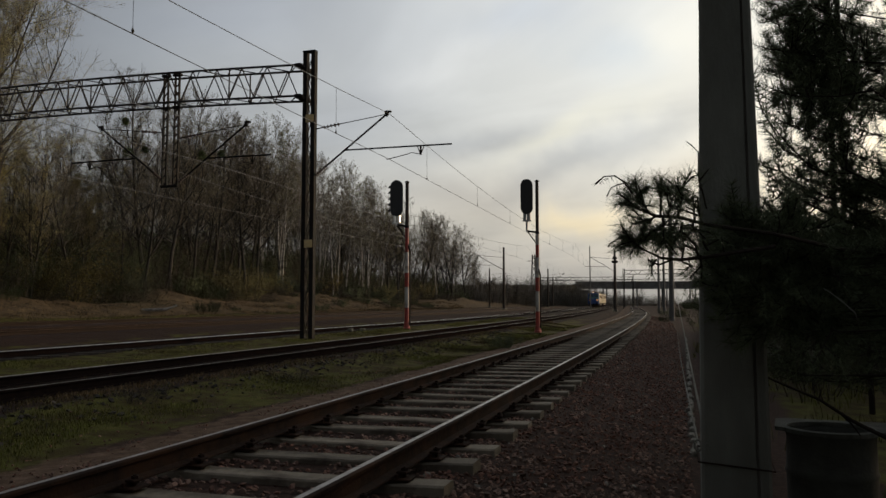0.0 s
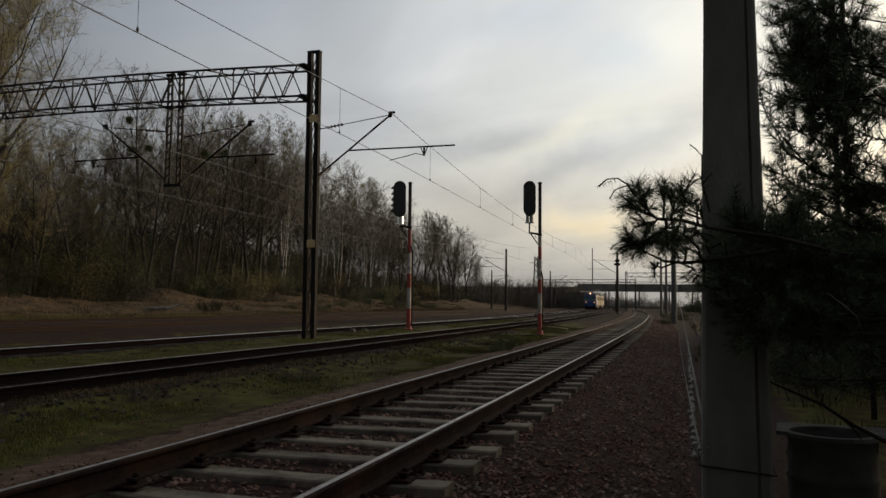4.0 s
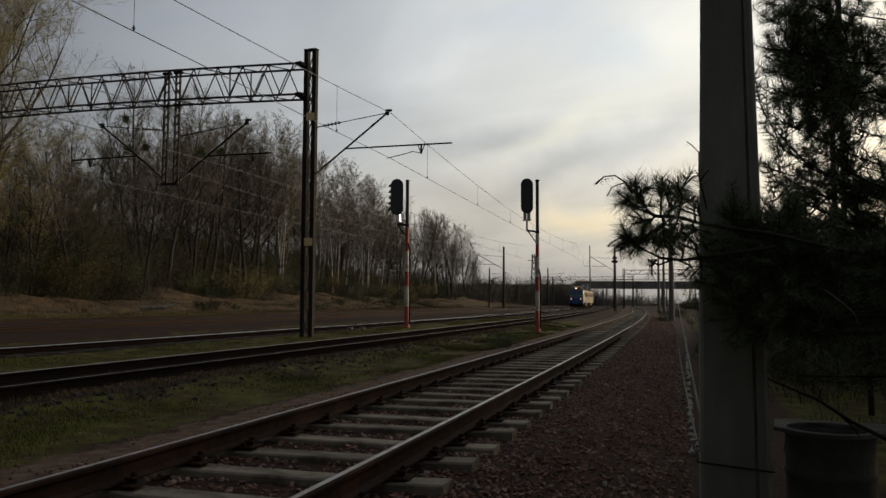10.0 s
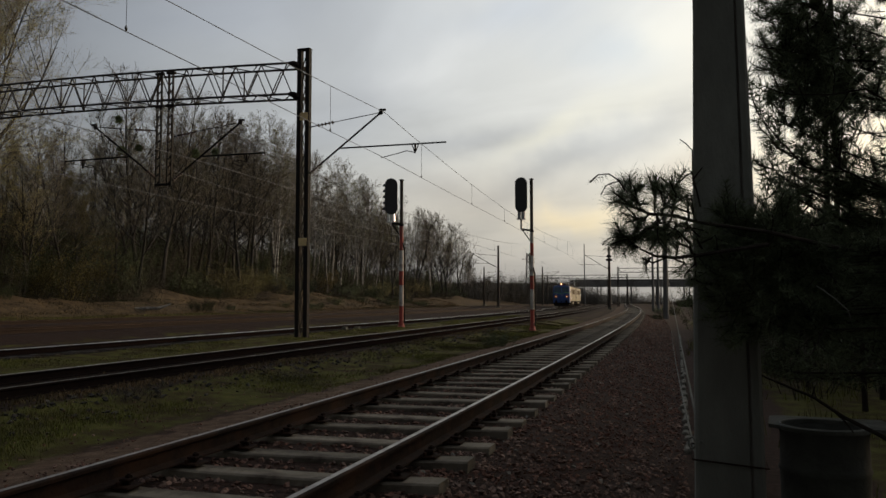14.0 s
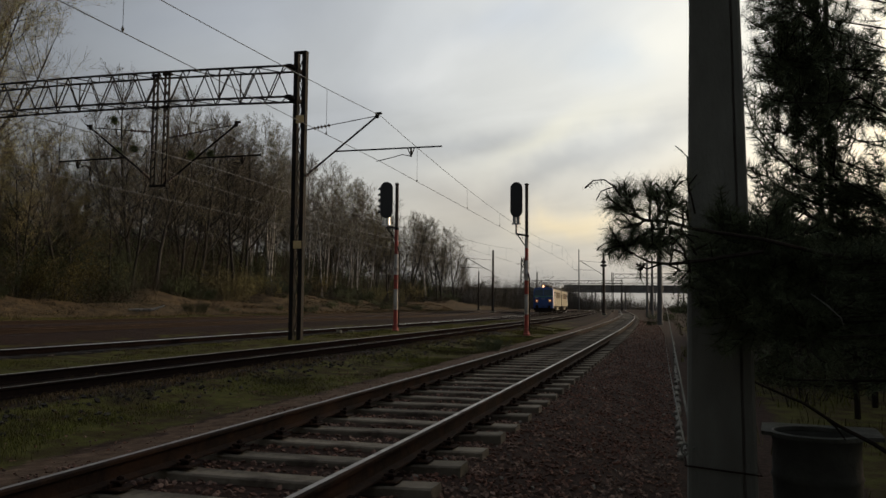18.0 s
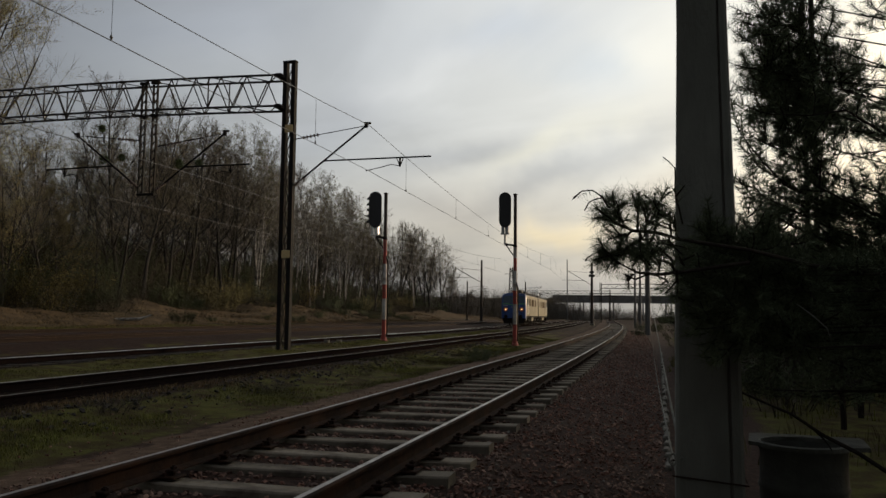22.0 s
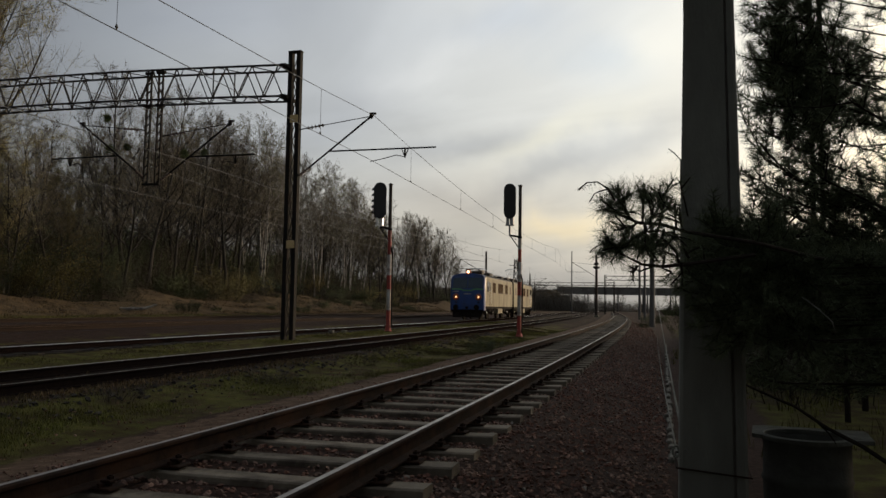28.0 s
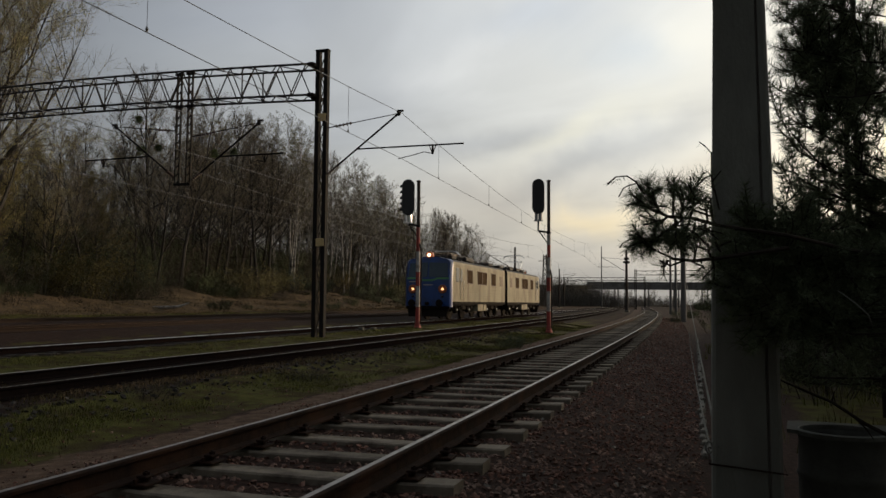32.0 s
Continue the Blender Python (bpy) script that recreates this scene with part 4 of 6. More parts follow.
def build_section(root, flip, y_off):
    """One half of the locomotive; flip turns the cab to the far end."""
    frame_m = Matrix.Translation((0, y_off, 0)) @ (pose(0, 0, 0, 0, 0, 180) if flip else Matrix())

    def add(name, sh, material, parent, label="", smooth=False):
        sh.v = [frame_m @ Vector(p) for p in sh.v]
        return part(name, sh, material, parent, label, smooth)

    nose, side, roof, end, floor = section_shapes()
    body = add("body", side, CREAM, root, "cream body sides")
    add("cab_front", nose, BLUE, body, "blue cab front with lime stripe", True)
    add("roof", roof, ROOF, body, "sooty grey roof", True)
    add("end_wall", end, UNDER, body)
    add("floor_plate", floor, UNDER, body)
    add("front_skirt", cab_panel([(-1.37, 0.70), (1.37, 0.70), (1.37, 0.86), (-1.37, 0.86)], 0.004, 0.01), UNDER, body, "black lower front panel")
    add("underframe", Shape().box((0, 7.8, 1.0), (2.7, 14.9, 0.24), bevel=0.03), UNDER, body)
    # windscreens, two panes with a post
    for s in (-1, 1):
        add("windscreen", cab_panel([(s * 0.045, 2.64), (s * 1.27, 2.64), (s * 1.21, 3.48), (s * 0.045, 3.54)][::s]), CABGLASS, body, "cab windscreen with the sky's reflection in its colour")
    # stripe that dips to a point in the middle, and its dark edging
    stripe = Shape()
    for a, b in ((-1.34, -0.62), (-0.62, -0.30), (-0.30, 0.30), (0.30, 0.62), (0.62, 1.34)):
        za, zb = (2.50 if abs(a) > 0.5 else 2.38), (2.50 if abs(b) > 0.5 else 2.38)
        piece = cab_panel([(a, za), (b, zb), (b, zb + 0.11), (a, za + 0.11)], 0.006, 0.01)
        stripe.add(piece.v, piece.f)
    add("stripe", stripe, LIME, body, "lime green stripe")
    add("number_plate", cab_panel([(-0.30, 2.12), (0.30, 2.12), (0.30, 2.19), (-0.30, 2.19)], 0.004, 0.008), GREY, body, "pale plate with worn bar lettering")
    add("nameplate", cab_panel([(-1.22, 2.32), (-0.72, 2.32), (-0.72, 2.38), (-1.22, 2.38)], 0.004, 0.008), WHITE, body)
    for s in (-1, 1):
        lamp = add("headlamp", Shape().lathe([(0.26, -0.06), (0.27, 0.05), (0.235, 0.07), (0.13, 0.03)], 20, disc_matrix(s * 0.95, -0.02, 1.90)), LAMPRIM, body, "round orange-brown headlamp rim", True)
        add("lamp_glass", Shape().lathe([(0.0001, 0.056), (0.05, 0.052), (0.080, 0.038)], 16, disc_matrix(s * 0.95, -0.02, 1.90), close=False), LAMP if not flip else GLASS, lamp, "glowing warm lamp glass" if not flip else "")
        add("marker_lamp", Shape().lathe([(0.07, -0.04), (0.07, 0.04), (0.02, 0.05)], 12, disc_matrix(s * 0.93, -0.02, 1.45)), GLASS, body)
        buf = add("buffer", Shape().lathe([(0.10, -0.25), (0.10, 0.30), (0.075, 0.30), (0.075, 0.48)], 14, disc_matrix(s * 0.875, 0.0, 1.05)), UNDER, body, "black buffer", True)
        add("buffer_plate", Shape().lathe([(0.22, 0.48), (0.23, 0.50), (0.20, 0.53)], 16, disc_matrix(s * 0.875, 0.0, 1.05)), UNDER, buf)
        add("step", Shape().box((s * 1.25, 0.35, 0.55), (0.30, 0.25, 0.04)).bar((s * 1.12, 0.3, 0.55), (s * 1.12, 0.3, 1.0), 0.03).bar((s * 1.38, 0.3, 0.55), (s * 1.38, 0.3, 1.0), 0.03), UNDER, body)
        add("handrail", Shape().tube([(s * 1.44, 0.50, 1.30), (s * 1.46, 0.46, 1.35), (s * 1.46, 0.46, 2.45), (s * 1.44, 0.52, 2.5)], 0.02, 6), GREY, body)
    top = add("top_lamp", Shape().lathe([(0.20, -0.30), (0.21, 0.08), (0.18, 0.09), (0.15, 0.05)], 20, disc_matrix(0, 0.30, 4.0)).box((0, 0.55, 3.93), (0.36, 0.3, 0.14), bevel=0.03), LAMPRIM, body, "roof-mounted headlamp", True)
    add("lamp_glass", Shape().lathe([(0.0001, 0.095), (0.06, 0.09), (0.10, 0.07)], 16, disc_matrix(0, 0.30, 4.0), close=False), LAMPTOP if not flip else GLASS, top, "bright warm lamp glass" if not flip else "")
    add("buffer_beam", Shape().box((0, 0.10, 0.90), (2.5, 0.16, 0.42), bevel=0.03), UNDER, body)
    plough = Shape()
    plough.add([(-1.3, 0.12, 0.70), (1.3, 0.12, 0.70), (1.2, -0.06, 0.22), (-1.2, -0.06, 0.22), (-1.3, 0.20, 0.70), (1.3, 0.20, 0.70), (1.2, 0.02, 0.22), (-1.2, 0.02, 0.22)],
               [(3, 2, 1, 0), (4, 5, 6, 7), (0, 1, 5, 4), (1, 2, 6, 5), (2, 3, 7, 6), (3, 0, 4, 7)])
    add("plough", plough, UNDER, body)
    add("coupling", Shape().box((0, -0.1, 1.02), (0.16, 0.5, 0.18), bevel=0.03).tube([(0.3, -0.05, 0.9), (0.32, -0.2, 0.6), (0.34, -0.05, 0.4)], 0.03, 6).tube([(-0.3, -0.05, 0.9), (-0.32, -0.2, 0.6), (-0.34, -0.05, 0.4)], 0.03, 6), UNDER, body)
    # sides: cab window, door, engine room windows, ribs and gutter
    for s in (-1, 1):
        def pane(name, y0, y1, z0, z1, material, label="", depth=0.014):
            return add(name, Shape().box((s * 1.497, (y0 + y1) / 2, (z0 + z1) / 2), (depth * 2, y1 - y0, z1 - z0), bevel=0.012), material, body, label)
        pane("cab_window", 1.0, 1.75, 2.38, 3.22, GLASS, "dark cab side window", 0.02)
        pane("cab_door", 1.95, 2.55, 1.28, 3.25, CREAM, "cream cab door", 0.018)
        pane("door_window", 2.05, 2.45, 2.4, 3.16, GLASS, "", 0.026)
        for y0, y1 in ((3.75, 5.05), (6.45, 7.72), (7.86, 9.1), (10.5, 11.85)):
            pane("window_frame", y0 - 0.05, y1 + 0.05, 2.31, 3.24, BRONZE, "", 0.016)
            pane("window", y0, y1, 2.36, 3.19, BROWNGLASS, "brown engine-room window", 0.022)
        pane("grille", 13.3, 14.2, 2.35, 3.1, BRONZE, "ventilation grille", 0.018)
        for k, z in enumerate((1.32, 1.55, 1.78, 2.01, 2.24)):
            add("rib", Shape().tube([(s * 1.503, 2.7, z), (s * 1.503, 15.1, z)], 0.012, 5), CREAM, body)
        add("gutter", Shape().bar((s * 1.44, 0.9, 3.5), (s * 1.44, 15.12, 3.5), 0.05, 0.04), CREAM, body)
        add("sole_bar", Shape().bar((s * 1.49, 0.6, 1.05), (s * 1.49, 15.12, 1.05), 0.04, 0.16), UNDER, body)
        add("battery_box", Shape().box((s * 1.30, 7.35, 0.76), (0.36, 1.5, 0.5), bevel=0.03).box((s * 1.30, 8.7, 0.74), (0.34, 0.9, 0.44), bevel=0.03), CREAM, body, "cream equipment box under the floor")
        add("air_tank", Shape().tube([(s * 1.0, 5.6, 0.72), (s * 1.0, 6.5, 0.72)], 0.19, 12), UNDER, body)
        for yr in (1.87, 2.63):
            add("door_rail", Shape().tube([(s * 1.50, yr, 1.35), (s * 1.56, yr, 1.4), (s * 1.56, yr, 2.5), (s * 1.50, yr, 2.55)], 0.018, 6), ALU, body)
        add("door_step", Shape().box((s * 1.42, 2.25, 0.55), (0.22, 0.5, 0.04)).box((s * 1.45, 2.25, 0.85), (0.2, 0.5, 0.04)).bar((s * 1.5, 2.0, 0.5), (s * 1.5, 2.0, 1.1), 0.03).bar((s * 1.5, 2.5, 0.5), (s * 1.5, 2.5, 1.1), 0.03), UNDER, body)
    # roof gear
    for y0, ln, w, h in ((3.2, 1.1, 1.2, 0.22), (6.2, 1.6, 1.5, 0.26), (8.3, 1.0, 1.0, 0.3), (13.0, 1.4, 1.4, 0.2)):
        add("roof_hatch", Shape().box((0, y0 + ln / 2, 3.96 + h / 2 - 0.04), (w, ln, h), bevel=0.05), ROOF, body)
    for y0 in (2.2, 4.9, 5.6, 7.9, 9.8, 10.9, 12.4, 14.4):
        for s in (-1, 1):
            add("roof_insulator", insulator((s * 0.55, y0, 3.84), (s * 0.55, y0, 4.16), 0.08, 3).tube([(s * 0.55, y0, 4.16), (s * 0.5, y0 + 1.2, 4.22)], 0.02, 5), INSUL, body)
    add("horn", Shape().lathe([(0.03, 0.0), (0.035, 0.3), (0.10, 0.45)], 10, disc_matrix(0.6, 0.95, 3.86)), BRONZE, body)
    # pantograph with its head under the contact wire
    base, pz = (5.4, 5.42) if flip else (3.6, 4.42)
    kz, ky = (4.85, 1.05) if flip else (4.3, 1.5)
    panto = add("pantograph", Shape().bar((-0.6, base - 0.7, 4.16), (0.6, base - 0.7, 4.16), 0.06).bar((-0.6, base + 0.7, 4.16), (0.6, base + 0.7, 4.16), 0.06).bar((-0.6, base - 0.7, 4.16), (-0.6, base + 0.7, 4.16), 0.06).bar((0.6, base - 0.7, 4.16), (0.6, base + 0.7, 4.16), 0.06), BRONZE, root, "raised diamond pantograph" if flip else "folded diamond pantograph")
    arms = Shape()
    for s in (-1, 1):
        for d in (-1, 1):
            arms.tube([(s * 0.55, base + d * 0.12, 4.2), (s * 0.6, base + d * ky, kz)], 0.024, 6).tube([(s * 0.6, base + d * ky, kz), (s * 0.35, base + d * 0.12, pz - 0.12)], 0.018, 6)
        arms.tube([(-0.6, base + s * ky, kz), (0.6, base + s * ky, kz)], 0.018, 6).tube([(-0.6, base + s * ky, kz), (0.35, base + s * 0.12, pz - 0.12)], 0.01, 5)
    add("panto_arm", arms, ALU if flip else BRONZE, panto)
    bow = Shape()
    for d in (-0.14, 0.14):
        bow.tube([(-0.98, base + d, pz - 0.22), (-0.78, base + d, pz - 0.05), (-0.55, base + d, pz), (0.55, base + d, pz), (0.78, base + d, pz - 0.05), (0.98, base + d, pz - 0.22)], 0.028, 6)
    add("panto_head", bow, ALU, panto, "shiny collector bow")
    # bogies
    for yb in (3.6, 11.7):
        fr = Shape()
        for s in (-1, 1):
            fr.bar((s * 1.12, yb - 2.2, 0.78), (s * 1.12, yb + 2.2, 0.78), 0.14, 0.26)
            for d in (-1.5, 1.5):
                fr.box((s * 1.14, yb + d, 0.62), (0.26, 0.42, 0.4), bevel=0.05)
                fr.lathe([(0.11, 0), (0.11, 0.3)], 10, Matrix.Translation((s * 1.2, yb + d - 0.45, 0.62))).lathe([(0.11, 0), (0.11, 0.3)], 10, Matrix.Translation((s * 1.2, yb + d + 0.45, 0.62)))
            fr.box((s * 1.18, yb, 0.85), (0.2, 0.9, 0.42), bevel=0.05)
        fr.box((0, yb, 0.72), (2.2, 0.5, 0.3), bevel=0.05)
        add("bogie_frame", fr, UNDER, root, "dusty bogie frame with axle boxes")
    return [(frame_m @ Vector((0, yb + d, 0.625))).y for yb in (3.6, 11.7) for d in (-1.5, 1.5)]


def wheel_mesh():
    sh = Shape()
    prof = [(0.10, -0.08), (0.50, -0.05), (0.55, -0.065), (0.625, -0.065), (0.63, 0.045), (0.655, 0.06), (0.655, 0.075), (0.55, 0.075), (0.50, 0.03), (0.10, 0.08)]
    sh.lathe(prof, 24, pose(0, 0, 0, 0, 90, 0))
    return sh


def build_loco():
    root = thing("electric_locomotive", "blue and cream two-section electric locomotive with lit headlamps", "locomotive")
    axles = build_section(root, False, 0.55) + build_section(root, True, 31.75)
    part("gangway", Shape().box((0, 16.15, 2.35), (1.5, 1.0, 2.4), bevel=0.1).box((0, 16.15, 1.0), (0.5, 0.6, 0.3)), RUBBER, root, "black rubber gangway bellows")
    wheel = wheel_mesh().mesh("wheel", UNDER, False)
    # bright metal blocks added at the axle ends for glints along the running gear
    cap = Shape().box((0, 0, 0), (0.10, 0.13, 0.16), bevel=0.03).mesh("axle_cap", ALU)
    axle = Shape().tube([(-0.95, 0, 0), (0.95, 0, 0)], 0.09, 10).mesh("axle", UNDER)
    sets = []
    for y in axles:
        w = part("wheelset", axle, None, root, at=pose(0, y, 0.655 - 0.03))
        for s in (-1, 1):
            part("wheel", wheel, None, w, at=pose(s * 0.715, 0, 0, 0, 0, 180 if s > 0 else 0))
            part("axle_cap", cap, None, w, at=pose(s * 1.24, 0, 0))
        sets.append((w, y))
    return root, sets


loco, wheelsets = build_loco()


def loco_pose(t):
    y = loco_y(t)
    ahead, back = rail_x(T3, y + 4.0), rail_x(T3, y + 27.5)
    ang = math.atan2(back - ahead, 23.5)
    # front on the line through both outer bogies
    x = ahead - math.tan(ang) * 4.0
    return pose(x, y, TOP, 0, 0, -math.degrees(ang))


# ---- bare spring trees ----
def tree_shapes(seed, height, trunk_r, spread, clear, limbs, twigs, leaves, lean=0.0, fork=0.35, n_branch=6, leaf_size=(0.018, 0.038)):
    """Trunk and limbs, fine twigs, and leaf buds of one tree."""
    rnd = random.Random(seed)
    wood, fine, leaf = Shape(), Shape(), Shape()
    pts, radii = [Vector((0, 0, -0.2))], [trunk_r * 1.25]
    d = Vector((lean, rnd.gauss(0, 0.03), 1)).normalized()
    n = 9
    for i in range(1, n + 1):
        d = (d + Vector((rnd.gauss(0, 0.05), rnd.gauss(0, 0.05), 0.08))).normalized()
        pts.append(pts[-1] + d * (height * 0.94 / n))
        radii.append(trunk_r * (1 - 0.9 * i / n))
    wood.tube(pts, radii, 7, False)

    def on_trunk(f):
        k = min(n - 1, int(f * n))
        return pts[k].lerp(pts[k + 1], f * n - k), radii[k]

    def sprig(p, d, ln):
        side = d.cross(Vector((rnd.gauss(0, 1), rnd.gauss(0, 1), rnd.gauss(0, 1)))).normalized() * 0.009
        fine.add([p - side, p + side, p + d * ln], [(0, 1, 2)])

    def twig_cloud(p, d, ln):
        for _ in range(twigs):
            f = rnd.random()
            q = p + d * ln * f
            e = (d * 0.8 + Vector((rnd.gauss(0, 0.55), rnd.gauss(0, 0.55), rnd.gauss(0.25, 0.4)))).normalized()
            t = rnd.uniform(0.35, 1.0) * ln * 0.5
            sprig(q, e, t)
            for _ in range(4):
                g = (e + Vector((rnd.gauss(0, 0.6), rnd.gauss(0, 0.6), rnd.gauss(0.1, 0.4)))).normalized()
                sprig(q + e * t * rnd.uniform(0.3, 0.9), g, t * 0.55)
            if leaves:
                for _ in range(leaves):
                    c = q + e * t * rnd.uniform(0.3, 1.1) + Vector((rnd.gauss(0, 0.12), rnd.gauss(0, 0.12), rnd.gauss(0, 0.12)))
                    a = Vector((rnd.gauss(0, 1), rnd.gauss(0, 1), rnd.gauss(0, 1))).normalized() * rnd.uniform(*leaf_size)
                    b = a.orthogonal() * 0.8
                    leaf.add([c - a, c + b, c + a, c - b], [(0, 1, 2, 3)])

    for i in range(limbs):
        f = clear + (1 - clear) * (i + rnd.random()) / limbs * 0.97
        p, r = on_trunk(f)
        a = i * 2.4 + rnd.uniform(-0.5, 0.5)
        ln = spread * (1.08 - f) / (1.08 - clear) * rnd.uniform(0.7, 1.15) + 0.6
        d = Vector((math.cos(a), math.sin(a), rnd.uniform(0.55, 1.3))).normalized()
        lp, lr = [p], [max(0.02, r * 0.45)]
        for k in range(4):
            d = (d + Vector((rnd.gauss(0, 0.14), rnd.gauss(0, 0.14), fork * rnd.random()))).normalized()
            lp.append(lp[-1] + d * ln / 4)
            lr.append(lr[0] * (1 - 0.2 * (k + 1)) + 0.004)
        wood.tube(lp, lr, 4, False)
        for k in range(n_branch):
            g = 0.25 + 0.75 * (k + rnd.random()) / n_branch
            j = min(3, int(g * 4))
            q = lp[j].lerp(lp[j + 1], g * 4 - j)
            e = ((lp[j + 1] - lp[j]).normalized() * 0.7 + Vector((rnd.gauss(0, 0.5), rnd.gauss(0, 0.5), rnd.gauss(0.3, 0.35)))).normalized()
            bl = ln * rnd.uniform(0.28, 0.5) + 0.3
            m = q + e * bl * 0.5 + Vector((rnd.gauss(0, 0.06), rnd.gauss(0, 0.06), 0)) * bl
            wood.tube([q, m, q + e * bl], [0.022, 0.014, 0.006], 3, False)
            twig_cloud(q + e * bl * 0.15, e, bl * 1.25)
    return wood, fine, leaf


def make_tree(name, label, bark, leafmat, **kw):
    root = thing(name, label, "tree", pose(0, 0, -100), group="trees of the lineside wood")
    wood, fine, leaf = tree_shapes(**kw)
    part("trunk", wood, bark, root)
    tagged(part("crown", fine, TWIG, root), kind="stuff")
    if leaf.v:
        tagged(part("foliage", leaf, leafmat, root), kind="stuff")
    return root


PROTO = {
    "bare": make_tree("bare_tree", "tall bare deciduous tree with dark trunk and fine twigs", BARK, BUD, seed=5, height=18, trunk_r=0.17, spread=4.6, clear=0.24, limbs=22, twigs=9, leaves=1),
    "bare_b": make_tree("bare_tree", "tall bare deciduous tree with a broad ragged crown", BARK, BUD, seed=9, height=17, trunk_r=0.18, spread=5.6, clear=0.22, limbs=22, twigs=9, leaves=0, lean=0.04),
    "bud": make_tree("budding_tree", "slender tree just coming into small green leaf", BARK, BUD, seed=14, height=16.5, trunk_r=0.17, spread=4.4, clear=0.22, limbs=20, twigs=8, leaves=5),
    "birch": make_tree("birch_tree", "slim birch with white trunk and thin drooping twigs", BIRCH, BUD, seed=21, height=17, trunk_r=0.12, spread=3.0, clear=0.32, limbs=18, twigs=8, leaves=3, lean=0.05),
    "birch_b": make_tree("birch_tree", "leaning slim birch with pale trunk", BIRCH, BUD, seed=27, height=15, trunk_r=0.10, spread=2.7, clear=0.35, limbs=16, twigs=8, leaves=0, lean=-0.08),
    "gold": make_tree("golden_tree", "tree hung with golden catkins and young leaves", BARK, GOLDBUD, seed=33, height=13, trunk_r=0.16, spread=4.2, clear=0.16, limbs=18, twigs=8, leaves=26),
    "big": make_tree("willow_tree", "large spreading tree in pale yellow-green spring leaf", BARK, BUD, seed=41, height=22, trunk_r=0.30, spread=7.6, clear=0.18, limbs=30, twigs=15, leaves=24, n_branch=11, leaf_size=(0.014, 0.030)),
}


def make_shrub(name, label, seed, height, width, material, leafmat=None, stems=34, length=0.0):
    rnd = random.Random(seed)
    root = thing(name, label, "shrub", pose(0, 0, -100), group="shrubs at the wood's edge")
    st, lf = Shape(), Shape()
    for _ in range(stems):
        a, r = rnd.uniform(0, math.tau), width * rnd.random() ** 0.6 * 0.6
        p = Vector((math.cos(a) * r, math.sin(a) * r + length * rnd.uniform(-0.5, 0.5), -0.1))
        d = Vector((math.cos(a) * 0.35 + rnd.gauss(0, 0.2), math.sin(a) * 0.35 + rnd.gauss(0, 0.2), 1)).normalized()
        h = height * rnd.uniform(0.5, 1.05)
        q = p + d * h * 0.5
        e = q + (d + Vector((rnd.gauss(0, 0.25), rnd.gauss(0, 0.25), 0))).normalized() * h * 0.5
        st.tube([p, q, e], [0.02, 0.013, 0.004], 3, False)
        for _ in range(22):
            s = p.lerp(q, rnd.random()) if rnd.random() < 0.35 else q.lerp(e, rnd.random())
            g = Vector((rnd.gauss(0, 1), rnd.gauss(0, 1), rnd.gauss(0.5, 0.6))).normalized()
            w = g.orthogonal().normalized() * 0.012
            ln = rnd.uniform(0.25, 0.7)
            st.add([s - w, s + w, s + g * ln], [(0, 1, 2)])
            if leafmat:
                for _ in range(6):
                    c = s + g * ln * rnd.random() + Vector((rnd.gauss(0, 0.1), rnd.gauss(0, 0.1), rnd.gauss(0, 0.1)))
                    u = Vector((rnd.gauss(0, 1), rnd.gauss(0, 1), rnd.gauss(0, 1))).normalized() * rnd.uniform(0.022, 0.05)
                    v = u.orthogonal() * 0.8
                    lf.add([c - u, c + v, c + u, c - v], [(0, 1, 2, 3)])
    part("thicket", st, material, root)
    if lf.v:
        tagged(part("foliage", lf, leafmat, root), kind="stuff")
    return root


PROTO["sapling"] = make_shrub("sapling_clump", "clump of tall bare saplings", 17, 7.5, 3.6, SHRUB, None, 46)
PROTO["sapling_b"] = make_shrub("sapling_clump", "clump of tall saplings with a haze of green", 19, 6.5, 3.6, SHRUB, GREENSHRUB, 40)
PROTO["thicket"] = tagged(make_shrub("young_thicket", "long thicket of tall saplings deep in the wood", 29, 7.2, 3.4, SHRUB, GREENSHRUB, 130, 11.5), kind="stuff")
PROTO["brush"] = make_shrub("brown_shrub", "tangled bare brown undergrowth", 3, 2.6, 3.4, SHRUB)
PROTO["brush_b"] = make_shrub("bramble", "low brown brambles and saplings", 6, 1.7, 3.8, SHRUB, None, 30)
PROTO["green"] = make_shrub("green_shrub", "undergrowth with young green leaves", 8, 2.4, 3.0, SHRUB, GREENSHRUB)
# haze-paled scrub, only for the far end of the tracks
PROTO["scrub"] = make_shrub("grey_shrub", "distant leafless scrub, paled to stand for haze", 24, 2.6, 3.2, HAZESCRUB, None, 40)
PROTO["scrub_tall"] = make_shrub("grey_shrub", "tall leafless scrub beside the embankment, paled to stand for haze", 25, 7.2, 4.6, HAZESCRUB, None, 64)
PROTO["goldbush"] = make_shrub("golden_shrub", "shrub with golden spring leaves", 12, 3.6, 3.4, SHRUB, GOLDBUD)


def plant(kind, x, y, s=1.0, rz=0.0, sink=0.0, tilt=0.0):
    src = PROTO[kind]
    ob = copy_thing(src, pose(x, y, ground_z(x, y) - sink, tilt, 0, rz))
    ob.scale = (s, s, s)
    return ob


